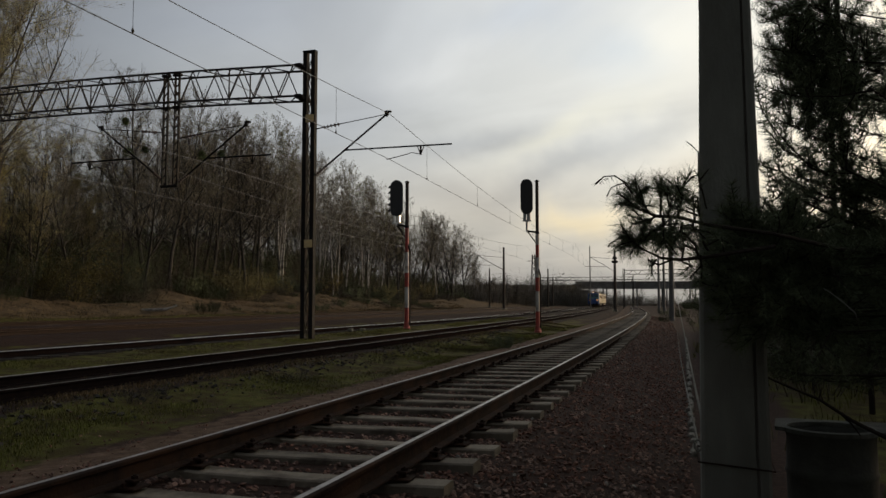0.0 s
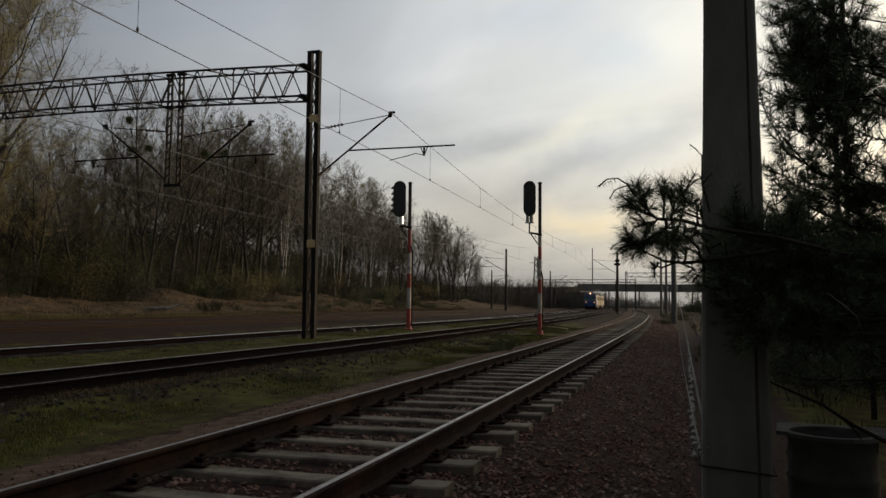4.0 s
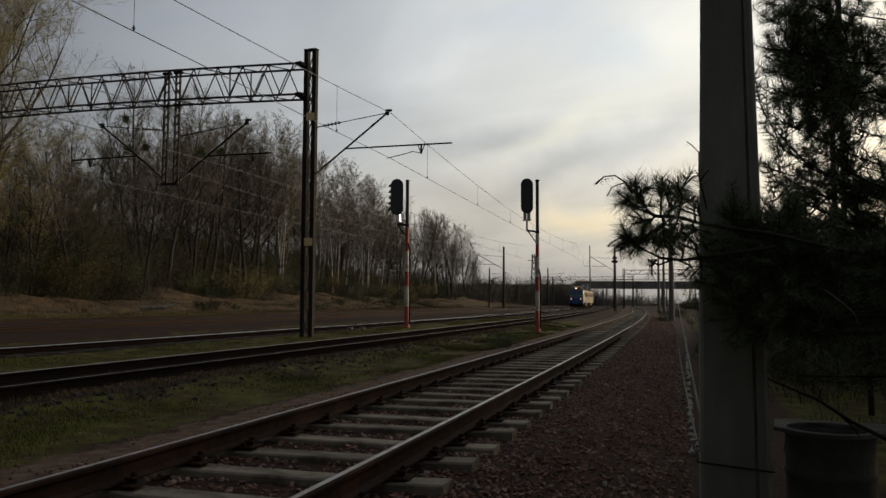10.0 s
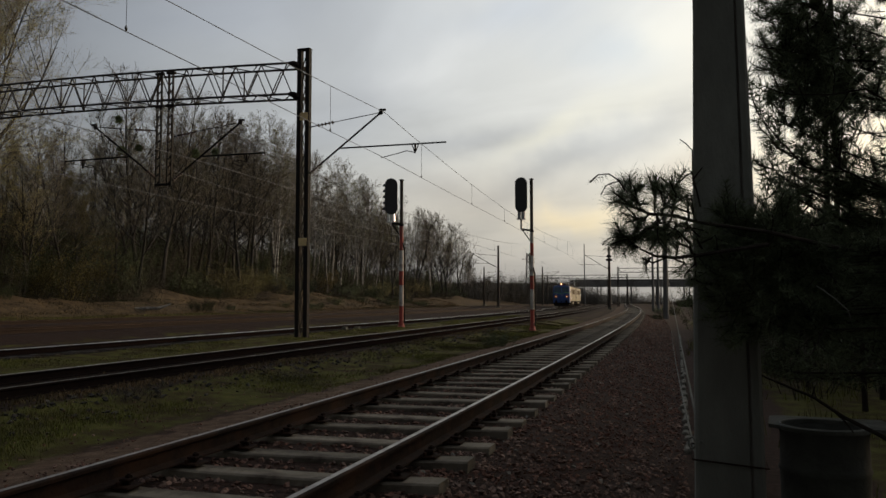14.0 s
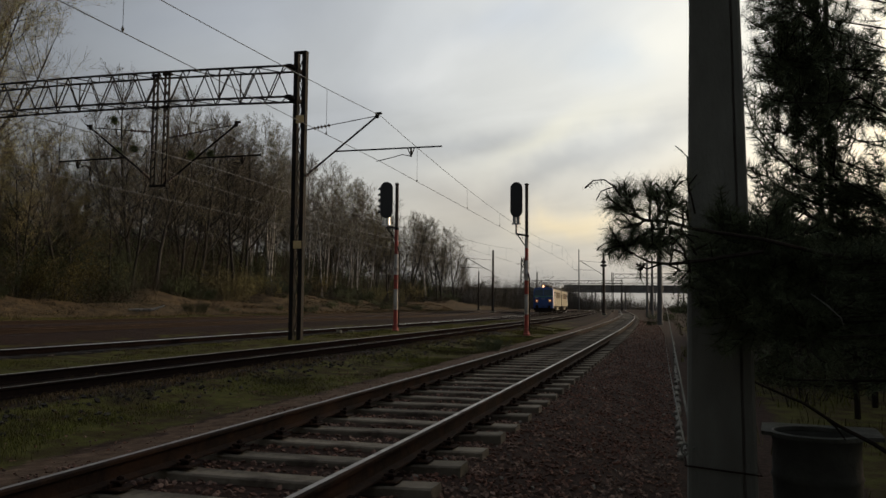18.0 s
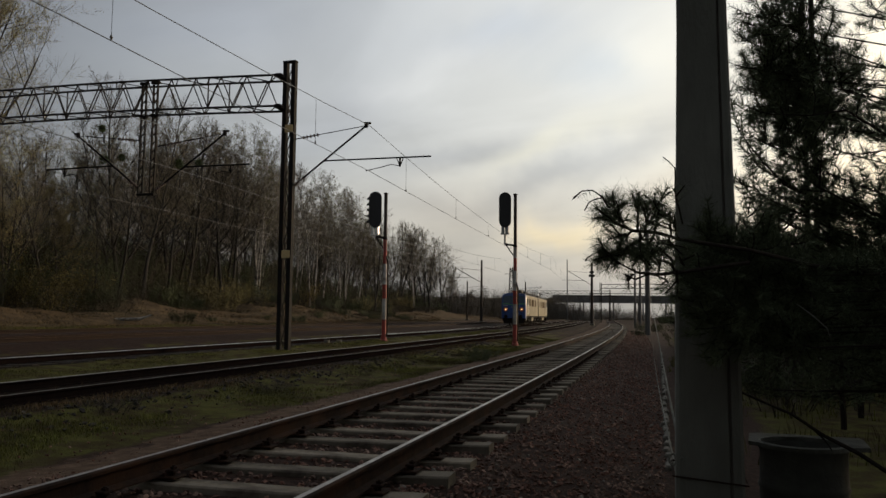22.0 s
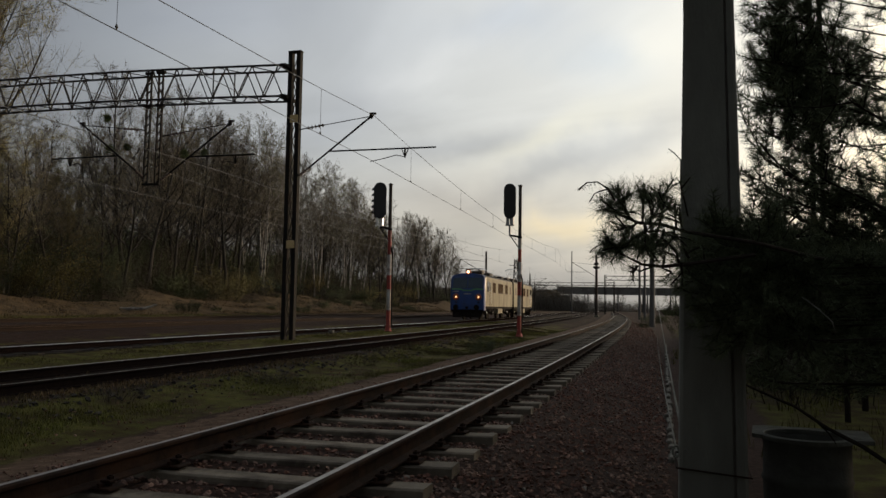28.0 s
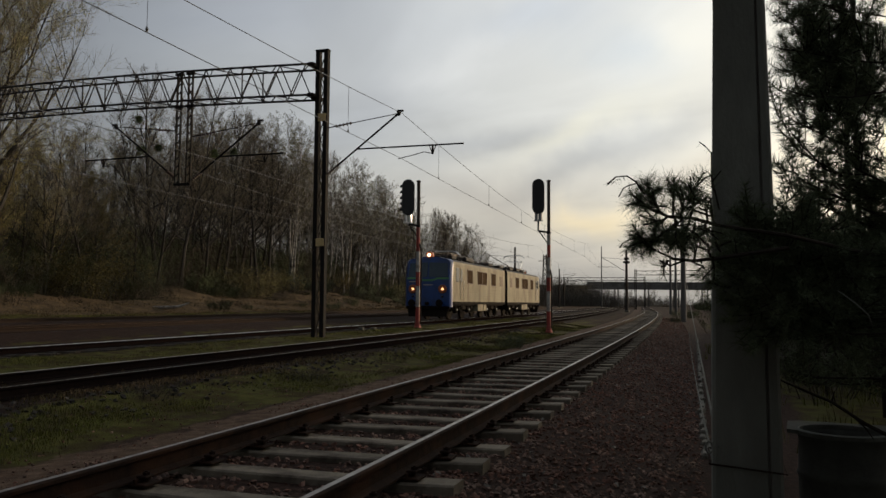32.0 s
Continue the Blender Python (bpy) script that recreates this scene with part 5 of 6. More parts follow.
def build_wood():
    rnd = random.Random(77)
    # rows parallel to the tracks, the front one along the bank's top
    for row, (q, gap) in enumerate(((-46.5, 4.2), (-50.5, 4.6), (-55, 5.0), (-60, 5.0), (-66, 5.4), (-73, 6.0), (-82, 7.0))):
        y = 12 + row * 1.7
        while y < 196 + row * 2:
            jy, jq = y + rnd.gauss(0, 1.2), q + rnd.gauss(0, 1.1)
            u = rnd.random()
            if (row > 1 and y < 72 and rnd.random() < 0.88) or (y > 148 and rnd.random() < 0.48):
                y += gap
                continue
            if y < 46 and row < 3:
                kind = "gold" if u < 0.55 else "bud" if u < 0.85 else "bare"
                s = rnd.uniform(0.6, 0.82)
            elif y < 62:
                kind = "bud" if u < 0.35 else "bare" if u < 0.7 else "bare_b"
                s = rnd.uniform(0.62, 0.84)
            elif y < 88:
                kind = "bare_b" if u < 0.30 else "bare" if u < 0.55 else "bud"
                s = rnd.uniform(1.08, 1.3)
            elif y < 135 and row < 2:
                kind, s = ("birch" if u < 0.72 else "birch_b"), rnd.uniform(1.20, 1.45)
            elif y < 130:
                kind = "birch" if u < 0.42 else "birch_b" if u < 0.62 else "bud" if u < 0.8 else "bare"
                s = rnd.uniform(1.25, 1.48)
            else:
                kind = "birch_b" if u < 0.3 else "bare" if u < 0.62 else "bare_b" if u < 0.8 else "bud"
                s = rnd.uniform(1.0, 1.22)
            plant(kind, jq + bend(y), jy, s, rnd.uniform(0, 360))
            y += gap * rnd.uniform(0.7, 1.3)
    # undergrowth along the edge and deeper in
    for q, gap, kinds in ((-44.6, 2.6, ("brush_b", "brush_b", "brush", "green")), (-47.5, 2.5, ("brush", "brush", "green")), (-52, 3.0, ("brush", "green", "brush")),
                          (-58, 3.4, ("brush", "green")), (-64, 3.8, ("brush", "brush")), (-72, 4.2, ("brush", "brush"))):
        y = 10
        while y < 200:
            kind = rnd.choice(kinds)
            if q > -50 and rnd.random() < (0.16 if y < 60 else 0.08):
                kind = "goldbush"
            plant(kind, q + rnd.gauss(0, 0.7) + bend(y), y + rnd.gauss(0, 0.6), rnd.uniform(0.75, 1.25) * (1.0 if q > -50 else 1.5), rnd.uniform(0, 360))
            y += gap * rnd.uniform(0.7, 1.3)
    for q, gap in ((-51.5, 3.6), (-54, 3.8)):
        y = 10
        while y < 205:
            plant("sapling" if rnd.random() < 0.6 else "sapling_b", q + rnd.gauss(0, 0.9) + bend(y), y + rnd.gauss(0, 0.8), rnd.uniform(0.8, 1.35), rnd.uniform(0, 360))
            y += gap * rnd.uniform(0.7, 1.3)
    for k in range(11):
        y = 199 + 3.6 * k
        plant(rnd.choice(("birch", "bare", "birch_b")), -46.5 - 7 * rnd.random() + bend(y), y, rnd.uniform(0.8, 1.05) - 0.012 * k, rnd.uniform(0, 360))
    plant("big", -42.0, 36.5, 1.18, 40)
    for x, y, s, rz in ((-47.0, 42.0, 0.95, 10), (-48.5, 48.0, 0.85, 80), (-48.0, 38.0, 0.95, 200), (-50.0, 55.0, 0.8, 300)):
        plant("gold", x, y, s, rz)
    # dense young growth at the near end, and long thickets deep in the wood
    for q, y0, y1, gap, lo, hi in ((-46.0, 26, 62, 2.3, 0.42, 0.62), (-48.5, 24, 72, 2.6, 0.6, 0.95)):
        y = y0
        while y < y1:
            plant("sapling_b" if rnd.random() < 0.75 else "sapling", q + rnd.gauss(0, 0.8) + bend(y), y + rnd.gauss(0, 0.7), rnd.uniform(lo, hi), rnd.uniform(0, 360))
            y += gap * rnd.uniform(0.7, 1.3)
    for q, y1, lo, hi in ((-58, 170, 0.8, 1.05), (-62, 150, 1.0, 1.3), (-66, 140, 1.1, 1.4), (-71, 150, 1.1, 1.5), (-78, 150, 1.2, 1.6), (-86, 150, 1.3, 1.7)):
        y = 16
        while y < y1:
            plant("thicket", q + rnd.gauss(0, 0.6) + bend(y), y, rnd.uniform(lo, hi), rnd.choice((0, 180)) + rnd.gauss(2, 4))
            y += 10
    # brambles scattered over the bank
    for k in range(120):
        y = 20 + 120 * rnd.random() ** 1.2
        q = rnd.uniform(-45, -37)
        if 47 < y < 58:
            continue
        plant(rnd.choice(("brush_b", "brush_b", "brush_b", "green")), q + shift(q, y), y, rnd.uniform(0.16, 0.5), rnd.uniform(0, 360))
    # mistletoe clumps in the crowns
    for x, y, z, r in ((-44.4, 52.9, 15.9, 0.42), (-44.3, 53.2, 13.4, 0.52), (-44.3, 55.3, 14.0, 0.40), (-44.2, 63.1, 14.9, 0.55), (-44.3, 66.3, 15.6, 0.50)):
        sh = Shape()
        for _ in range(420):
            d = Vector((rnd.gauss(0, 1), rnd.gauss(0, 1), rnd.gauss(0, 1))).normalized()
            w = d.orthogonal().normalized() * 0.03
            c = Vector((x, y, z)) + d * r * 0.2
            sh.add([c - w, c + w, Vector((x, y, z)) + d * r * rnd.uniform(0.6, 1.0) + Vector((rnd.gauss(0, 0.08), rnd.gauss(0, 0.08), rnd.gauss(0, 0.08)))], [(0, 1, 2)])
        solid("mistletoe", sh, GREENSHRUB, "dark round mistletoe clump in a bare crown", "plant", "mistletoe clumps")


build_wood()


# ---- pines on the near side ----
def tuft(v, f, p, d, rnd, count, ln, width):
    """Needles that stand out round the point p and sweep forward along d."""
    side = d.orthogonal().normalized()
    other = d.cross(side)
    for _ in range(count):
        a = rnd.uniform(0, math.tau)
        e = (d * rnd.uniform(0.25, 1.15) + side * math.cos(a) + other * math.sin(a) + Vector((rnd.gauss(0, 0.12), rnd.gauss(0, 0.12), rnd.gauss(0, 0.12)))).normalized()
        s = e.cross(Vector((rnd.gauss(0, 1), rnd.gauss(0, 1), rnd.gauss(0, 1)))).normalized() * width
        t = p + e * ln * rnd.uniform(0.75, 1.12)
        n = len(v)
        v += [p - s, p + s, t]
        f.append((n, n + 1, n + 2))


def shoot(wood, v, f, p, d, ln, rnd, needles, n_len, width):
    """A needled shoot that turns up at its end."""
    pts = [Vector(p)]
    d = d.normalized()
    for k in range(4):
        d = (d + Vector((rnd.gauss(0, 0.12), rnd.gauss(0, 0.12), 0.10))).normalized()
        pts.append(pts[-1] + d * ln / 4)
    wood.tube(pts, [0.004, 0.0035, 0.003, 0.0025, 0.002], 4, False)
    steps = max(4, int(ln / (0.022 if width < 0.002 else 0.04)))
    for k in range(steps):
        g = 0.25 + 0.75 * k / (steps - 1)
        j = min(3, int(g * 4))
        tuft(v, f, pts[j].lerp(pts[j + 1], g * 4 - j), (pts[j + 1] - pts[j]).normalized(), rnd, needles, n_len, width)


def bough(wood, v, f, pts, r, rnd, every, shoot_len, needles, n_len=0.062, width=0.0012, start=0.0):
    pts = [Vector(p) for p in pts]
    wood.tube(pts, [r * (1 - 0.75 * i / (len(pts) - 1)) for i in range(len(pts))], 6, False)
    for a, b in zip(pts, pts[1:]):
        ln = (b - a).length
        k = max(1, int(ln / every))
        for i in range(k):
            if rnd.random() < start:
                continue
            p = a.lerp(b, (i + rnd.random()) / k)
            d = (b - a).normalized() * 0.75 + Vector((rnd.gauss(0, 0.5), rnd.gauss(0, 0.5), rnd.gauss(0.1, 0.5)))
            shoot(wood, v, f, p, d, shoot_len * rnd.uniform(0.5, 1.2), rnd, needles, n_len, width)
    shoot(wood, v, f, pts[-1], pts[-1] - pts[-2], shoot_len, rnd, needles, n_len, width)


def build_near_pine():
    rnd = random.Random(5)
    root = thing("pine_tree", "dark Scots pine overhanging the concrete pole, backlit needles", "pine tree", pose(0, 0, 0))
    tx, ty = 2.9, 6.5
    part("trunk", Shape().tube([(tx, ty, -0.4), (tx + 0.05, ty, 1.5), (tx - 0.05, ty + 0.1, 3.5), (tx, ty, 7.5)], [0.17, 0.15, 0.12, 0.05], 10), PINEBARK, root)
    # the long bough that reaches out past the pole, in the plane y = 3.5
    wood, v, f = Shape(), [], []

    def at(x, z, dy=0.0):
        return Vector((x, 3.5 + dy, z))
    stem = [Vector((2.2, 4.9, 1.25)), Vector((0.67, 4.25, 1.40)), Vector((0.30, 3.80, 1.455)), at(0.01, 1.488, 0.1), at(-0.09, 1.511), at(-0.19, 1.521), at(-0.25, 1.551)]
    wood.tube(stem, [0.012, 0.010, 0.009, 0.008, 0.008, 0.007, 0.005], 7, False)
    low = [Vector((0.30, 3.80, 1.40)), at(0.01, 1.347, 0.1), at(-0.09, 1.332), at(-0.17, 1.341), at(-0.235, 1.375)]
    wood.tube(low, [0.011, 0.009, 0.008, 0.006, 0.004], 6, False)
    wood.tube([at(-0.12, 1.335), at(-0.18, 1.312), at(-0.225, 1.335)], [0.005, 0.004, 0.003], 5, False)

    def brush(x0, z0, x1, z1, thick=1.0, full=True):
        """A one-year shoot, needled along its outer part, with side shoots where it is full."""
        p, q = at(x0, z0, rnd.uniform(-0.05, 0.05)), at(x1, z1, rnd.uniform(-0.07, 0.07))
        mid = p.lerp(q, 0.5) + Vector((0, rnd.uniform(-0.02, 0.02), -0.012))
        wood.tube([p, mid, q], [0.0055, 0.005, 0.004], 5, False)
        steps = max(4, int((q - p).length / 0.010))
        for k in range(steps):
            g = 0.22 + 0.78 * k / (steps - 1)
            c = p.lerp(mid, g * 2) if g < 0.5 else mid.lerp(q, g * 2 - 1)
            tuft(v, f, c, (q - mid).normalized(), rnd, int(11 * thick), 0.082, 0.00095)
        tuft(v, f, q, (q - mid).normalized(), rnd, int(24 * thick), 0.076, 0.00095)
        for _ in range(7 if full else 2):
            g = rnd.uniform(0.35, 0.9)
            c = p.lerp(q, g)
            d = ((q - p).normalized() * 0.7 + Vector((rnd.gauss(0, 0.5), rnd.gauss(0, 0.6), rnd.gauss(0, 0.5)))).normalized()
            ln = rnd.uniform(0.05, 0.09)
            wood.tube([c, c + d * ln], [0.004, 0.003], 4, False)
            for k in range(6):
                tuft(v, f, c + d * ln * (0.3 + 0.14 * k), d, rnd, int(8 * thick), 0.078, 0.00095)

    for x0, z0, x1, z1, thick in ((-0.24, 1.545, -0.275, 1.665, 1.2), (-0.25, 1.55, -0.310, 1.600, 1.2), (-0.20, 1.525, -0.255, 1.60, 1.1), (-0.17, 1.52, -0.165, 1.650, 1.0),
                                  (-0.14, 1.515, -0.120, 1.590, 1.0), (-0.12, 1.55, -0.062, 1.680, 0.7), (-0.235, 1.375, -0.300, 1.430, 1.2), (-0.19, 1.43, -0.320, 1.420, 1.1),
                                  (-0.15, 1.50, -0.210, 1.445, 1.1), (-0.10, 1.50, -0.130, 1.435, 1.0), (-0.08, 1.49, -0.095, 1.430, 0.9), (-0.04, 1.50, -0.030, 1.440, 0.6), (-0.21, 1.46, -0.265, 1.395, 1.0), (-0.10, 1.51, -0.075, 1.60, 0.8), (-0.12, 1.46, -0.17, 1.395, 0.9), (-0.16, 1.51, -0.150, 1.46, 1.0), (-0.19, 1.52, -0.235, 1.485, 0.9)):
        brush(x0, z0, x1, z1, thick)
    for x0, z0, x1, z1, thick in ((-0.19, 1.335, -0.222, 1.312, 0.5), (-0.06, 1.335, -0.045, 1.300, 0.5), (-0.01, 1.345, -0.005, 1.290, 0.5), (-0.09, 1.335, -0.075, 1.385, 0.5),
                                  (-0.02, 1.35, -0.03, 1.40, 0.5), (0.0, 1.49, -0.02, 1.560, 0.4), (-0.03, 1.50, -0.035, 1.60, 0.35), (0.0, 1.62, -0.015, 1.700, 0.35), (0.02, 1.37, 0.0, 1.42, 0.5)):
        brush(x0, z0, x1, z1, thick, False)
    # last year's bare tips that droop over, with a shrivelled bud at the end
    wood.tube([at(-0.285, 1.62), at(-0.317, 1.672), at(-0.357, 1.702), at(-0.405, 1.700), at(-0.441, 1.669)], [0.004, 0.004, 0.003, 0.003, 0.005], 5)
    wood.tube([at(-0.315, 1.668), at(-0.345, 1.662), at(-0.373, 1.650), at(-0.393, 1.613)], [0.003, 0.003, 0.0025, 0.003], 5)
    wood.tube([at(-0.320, 1.425), at(-0.347, 1.428), at(-0.379, 1.409), at(-0.391, 1.392)], [0.0035, 0.003, 0.0025, 0.004], 5)
    for k in range(7):
        c = at(-0.36, 1.702).lerp(at(-0.438, 1.672), k / 6)
        tuft(v, f, c, Vector((-0.4, 0, -1)).normalized(), rnd, 4, 0.03, 0.0012)
    wood.tube([(0.02, 4.0, 1.60), (-0.011, 4.0, 1.759), (-0.012, 4.0, 1.875), (-0.04, 4.0, 1.909), (-0.068, 4.0, 1.933)], [0.005, 0.004, 0.003, 0.003, 0.002], 5, False)
    for k in range(6):
        tuft(v, f, Vector((-0.014 - 0.009 * k, 4.0, 1.88 + 0.009 * k)), Vector((0.1, 0, -1)).normalized(), rnd, 3, 0.035, 0.0009)
    n = Shape()
    n.v, n.f, n.m = v, f, [0] * len(f)
    b1 = part("bough", wood, PINEBARK, root, "bough reaching past the pole")
    tagged(part("foliage", n, NEEDLE, b1), kind="stuff")
    # the body of the tree
    for i in range(46):
        wood, v, f = Shape(), [], []
        z = 0.72 + 0.80 * ((i * 0.618) % 1)
        a = math.pi + rnd.uniform(-0.75, 0.55)
        ln = rnd.uniform(1.6, 2.75)
        d = Vector((math.cos(a), math.sin(a), rnd.uniform(-0.05, 0.25)))
        p = Vector((tx, ty, z - 0.1))
        pts = [p]
        for k in range(5):
            d = (d + Vector((rnd.gauss(0, 0.1), rnd.gauss(0, 0.1), rnd.gauss(0.03, 0.08)))).normalized()
            if pts[-1].x > 0.75:
                pts.append(pts[-1] + d * ln / 5)
        for s in range(6):
            q = pts[1 + s % (len(pts) - 1)]
            e = (d + Vector((rnd.gauss(0, 0.6), rnd.gauss(0, 0.6), rnd.gauss(0.1, 0.35)))).normalized()
            bough(wood, v, f, [q, q + e * 0.22, q + e * 0.45 + Vector((0, 0, 0.04))], 0.007, rnd, 0.09, 0.20, 13, 0.095, 0.0030)
        bough(wood, v, f, pts, 0.022, rnd, 0.15, 0.24, 13, 0.095, 0.0030)
        n = Shape()
        n.v, n.f, n.m = v, f, [0] * len(f)
        b = part("bough", wood, PINEBARK, root)
        tagged(part("foliage", n, NEEDLE, b), kind="stuff")
    # upper crown: heavy needled sprays on long boughs, with sky between them
    ends = ((0.64, 3.34, 1.2), (0.70, 3.12, 1.3), (0.64, 2.94, 1.3), (0.82, 2.98, 1.5), (0.74, 2.74, 1.6), (0.90, 2.72, 1.7), (0.64, 2.62, 1.2), (1.03, 2.82, 1.2), (0.86, 2.48, 1.7),
            (0.68, 2.42, 1.0), (1.12, 2.56, 1.2), (0.62, 2.08, 0.6), (0.76, 1.98, 0.7), (1.02, 1.94, 1.2), (1.25, 1.92, 1.2), (0.62, 2.78, 1.1), (0.95, 2.92, 1.2),
            (0.98, 2.60, 1.5), (1.34, 2.66, 0.8), (0.80, 3.28, 1.2), (0.76, 3.50, 1), (1.38, 2.46, 0.6), (1.45, 1.98, 1.2), (0.90, 1.80, 1.2), (0.66, 2.30, 0.7), (0.72, 2.90, 1.2), (0.60, 3.16, 1.1), (1.46, 3.30, 0.8))
    for k, (x, z, full) in enumerate(ends):
        wood, v, f = Shape(), [], []
        y = 6.0 + rnd.uniform(-0.35, 0.45)
        end = Vector(((x - 0.13) * y / 6.0, y, 1.15 + (z - 1.15) * y / 6.0))
        p = Vector((tx, ty, end.z - rnd.uniform(0.3, 1.0)))
        mid = p.lerp(end, 0.55) + Vector((0, rnd.uniform(-0.15, 0.15), rnd.uniform(-0.12, 0.06)))
        pts = [p, p.lerp(mid, 0.5), mid, mid.lerp(end, 0.6) + Vector((0, 0, -0.03)), end]
        bough(wood, v, f, pts, 0.010, rnd, 0.10, 0.14, 10, 0.07, 0.0013, start=0.5)
        for s in range(int(15 * full)):
            e = Vector((rnd.gauss(-0.15, 0.62), rnd.gauss(0, 0.6), rnd.gauss(0.12, 0.55))).normalized()
            q = pts[3].lerp(end, rnd.uniform(0.1, 1.0))
            if (q + e * 0.30).x < 0.070 * y:
                e.x = abs(e.x)
            ln = rnd.uniform(0.12, 0.27)
            bough(wood, v, f, [q, q + e * ln * 0.5, q + e * ln + Vector((0, 0, 0.03))], 0.003, rnd, 0.08, 0.12, 17, 0.072, 0.0012)
        n = Shape()
        n.v, n.f, n.m = v, f, [0] * len(f)
        b = part("bough", wood, PINEBARK, root)
        tagged(part("foliage", n, NEEDLE, b), kind="stuff")
    # boughs that hang before the pole
    for k in range(20):
        wood, v, f = Shape(), [], []
        z = 1.00 + 0.45 * ((k * 0.618) % 1)
        y = 4.05 + 0.2 * rnd.random()
        end = Vector((rnd.uniform(0.10, 0.42), y, z + rnd.uniform(-0.05, 0.18)))
        bough(wood, v, f, [(1.9, y + 0.5, z - 0.1), (1.1, y + 0.25, z + 0.02), (0.6, y + 0.1, z), end], 0.008, rnd, 0.05, 0.11, 20, 0.07, 0.0013, start=0.3)
        for s in range(12):
            q = Vector((0.6, y + 0.1, z)).lerp(end, rnd.random())
            e = Vector((rnd.gauss(-0.3, 0.5), rnd.gauss(0, 0.4), rnd.gauss(0.1, 0.7))).normalized() * rnd.uniform(0.08, 0.18)
            bough(wood, v, f, [q, q + e * 0.55, q + e], 0.004, rnd, 0.05, 0.10, 20, 0.07, 0.0013)
        n = Shape()
        n.v, n.f, n.m = v, f, [0] * len(f)
        b = part("bough", wood, PINEBARK, root)
        tagged(part("foliage", n, NEEDLE, b), kind="stuff")


build_near_pine()


def make_far_pine(seed, height, label):
    """A pine for the unseen shading belt and the low growth: clumps of broad needle sprays."""
    rnd = random.Random(seed)
    root = thing("pine_tree", label, "pine tree", pose(0, 0, -100), group="pine belt beside the track")
    wood, v, f = Shape(), [], []
    wood.tube([(0, 0, -0.3), (0.1, 0, height * 0.5), (0, 0.05, height)], [0.2, 0.14, 0.03], 8, False)
    for i in range(46):
        z = height * (0.10 + 0.88 * i / 46)
        a, ln = i * 2.4, (height - z) * 0.26 + 0.7
        d = Vector((math.cos(a), math.sin(a), 0.25))
        p, q = Vector((0, 0, z)), Vector((0, 0, z)) + d * ln
        wood.tube([p, q], [0.035, 0.008], 4, False)
        for _ in range(15):
            c = p.lerp(q, rnd.uniform(0.3, 1.05)) + Vector((rnd.gauss(0, 0.16), rnd.gauss(0, 0.16), rnd.gauss(0, 0.12)))
            tuft(v, f, c, d, rnd, 16, 0.30, 0.018)
    n = Shape()
    n.v, n.f, n.m = v, f, [0] * len(f)
    part("trunk", wood, PINEBARK, root)
    tagged(part("foliage", n, NEEDLE, root), kind="stuff")
    return root


PROTO["pine"] = make_far_pine(3, 14, "tall dark pine, also planted out of view to shade the tracks")
PROTO["pine_b"] = make_far_pine(8, 12, "dark pine, also planted out of view to shade the tracks")
rnd_p = random.Random(19)
# pines added out of view on the right, keeping low sun off the foreground
for k in range(44):
    y = -14 + 76 * ((k * 0.618) % 1)
    q = 5.5 + 0.22 * max(0, y) + 16 * rnd_p.random()
    plant("pine" if k % 2 else "pine_b", q, y, rnd_p.uniform(0.85, 1.15), rnd_p.uniform(0, 360))
# unseen pines added behind the camera to hold back skylight
for x, y, s in ((6.5, -6.0, 1.0), (8.5, -1.0, 0.9), (9.0, 4.5, 0.9), (5.0, -13.0, 1.1), (-0.5, -16.5, 1.1)):
    plant("pine", x, y, s, rnd_p.uniform(0, 360))
# low young pines further back along the path
for k in range(34):
    y = 17 + 40 * rnd_p.random()
    plant("pine_b" if k % 2 else "pine", 1.4 + 0.035 * y + (0.17 * y) * rnd_p.random(), y, rnd_p.uniform(0.24, 0.36), rnd_p.uniform(0, 360))
# young pines close behind the pole
for x, y, s in ((2.6, 10.2, 0.20), (2.1, 12.0, 0.21), (3.0, 11.0, 0.20), (2.6, 13.5, 0.23), (3.9, 14.0, 0.24), (1.7, 14.5, 0.21), (3.2, 17.0, 0.27), (4.6, 18.0, 0.28), (2.3, 18.5, 0.23)):
    plant("pine_b", x, y, s, rnd_p.uniform(0, 360))
# dark shrubs under the pines
for k in range(22):
    y = 12.5 + 34 * rnd_p.random() ** 1.3
    x = 0.75 + 0.02 * y + (0.24 * y) * rnd_p.random()
    plant("green" if k % 3 else "brush", x + 0.5, y, rnd_p.uniform(0.38, 0.62) * (1 + y / 45), rnd_p.uniform(0, 360))


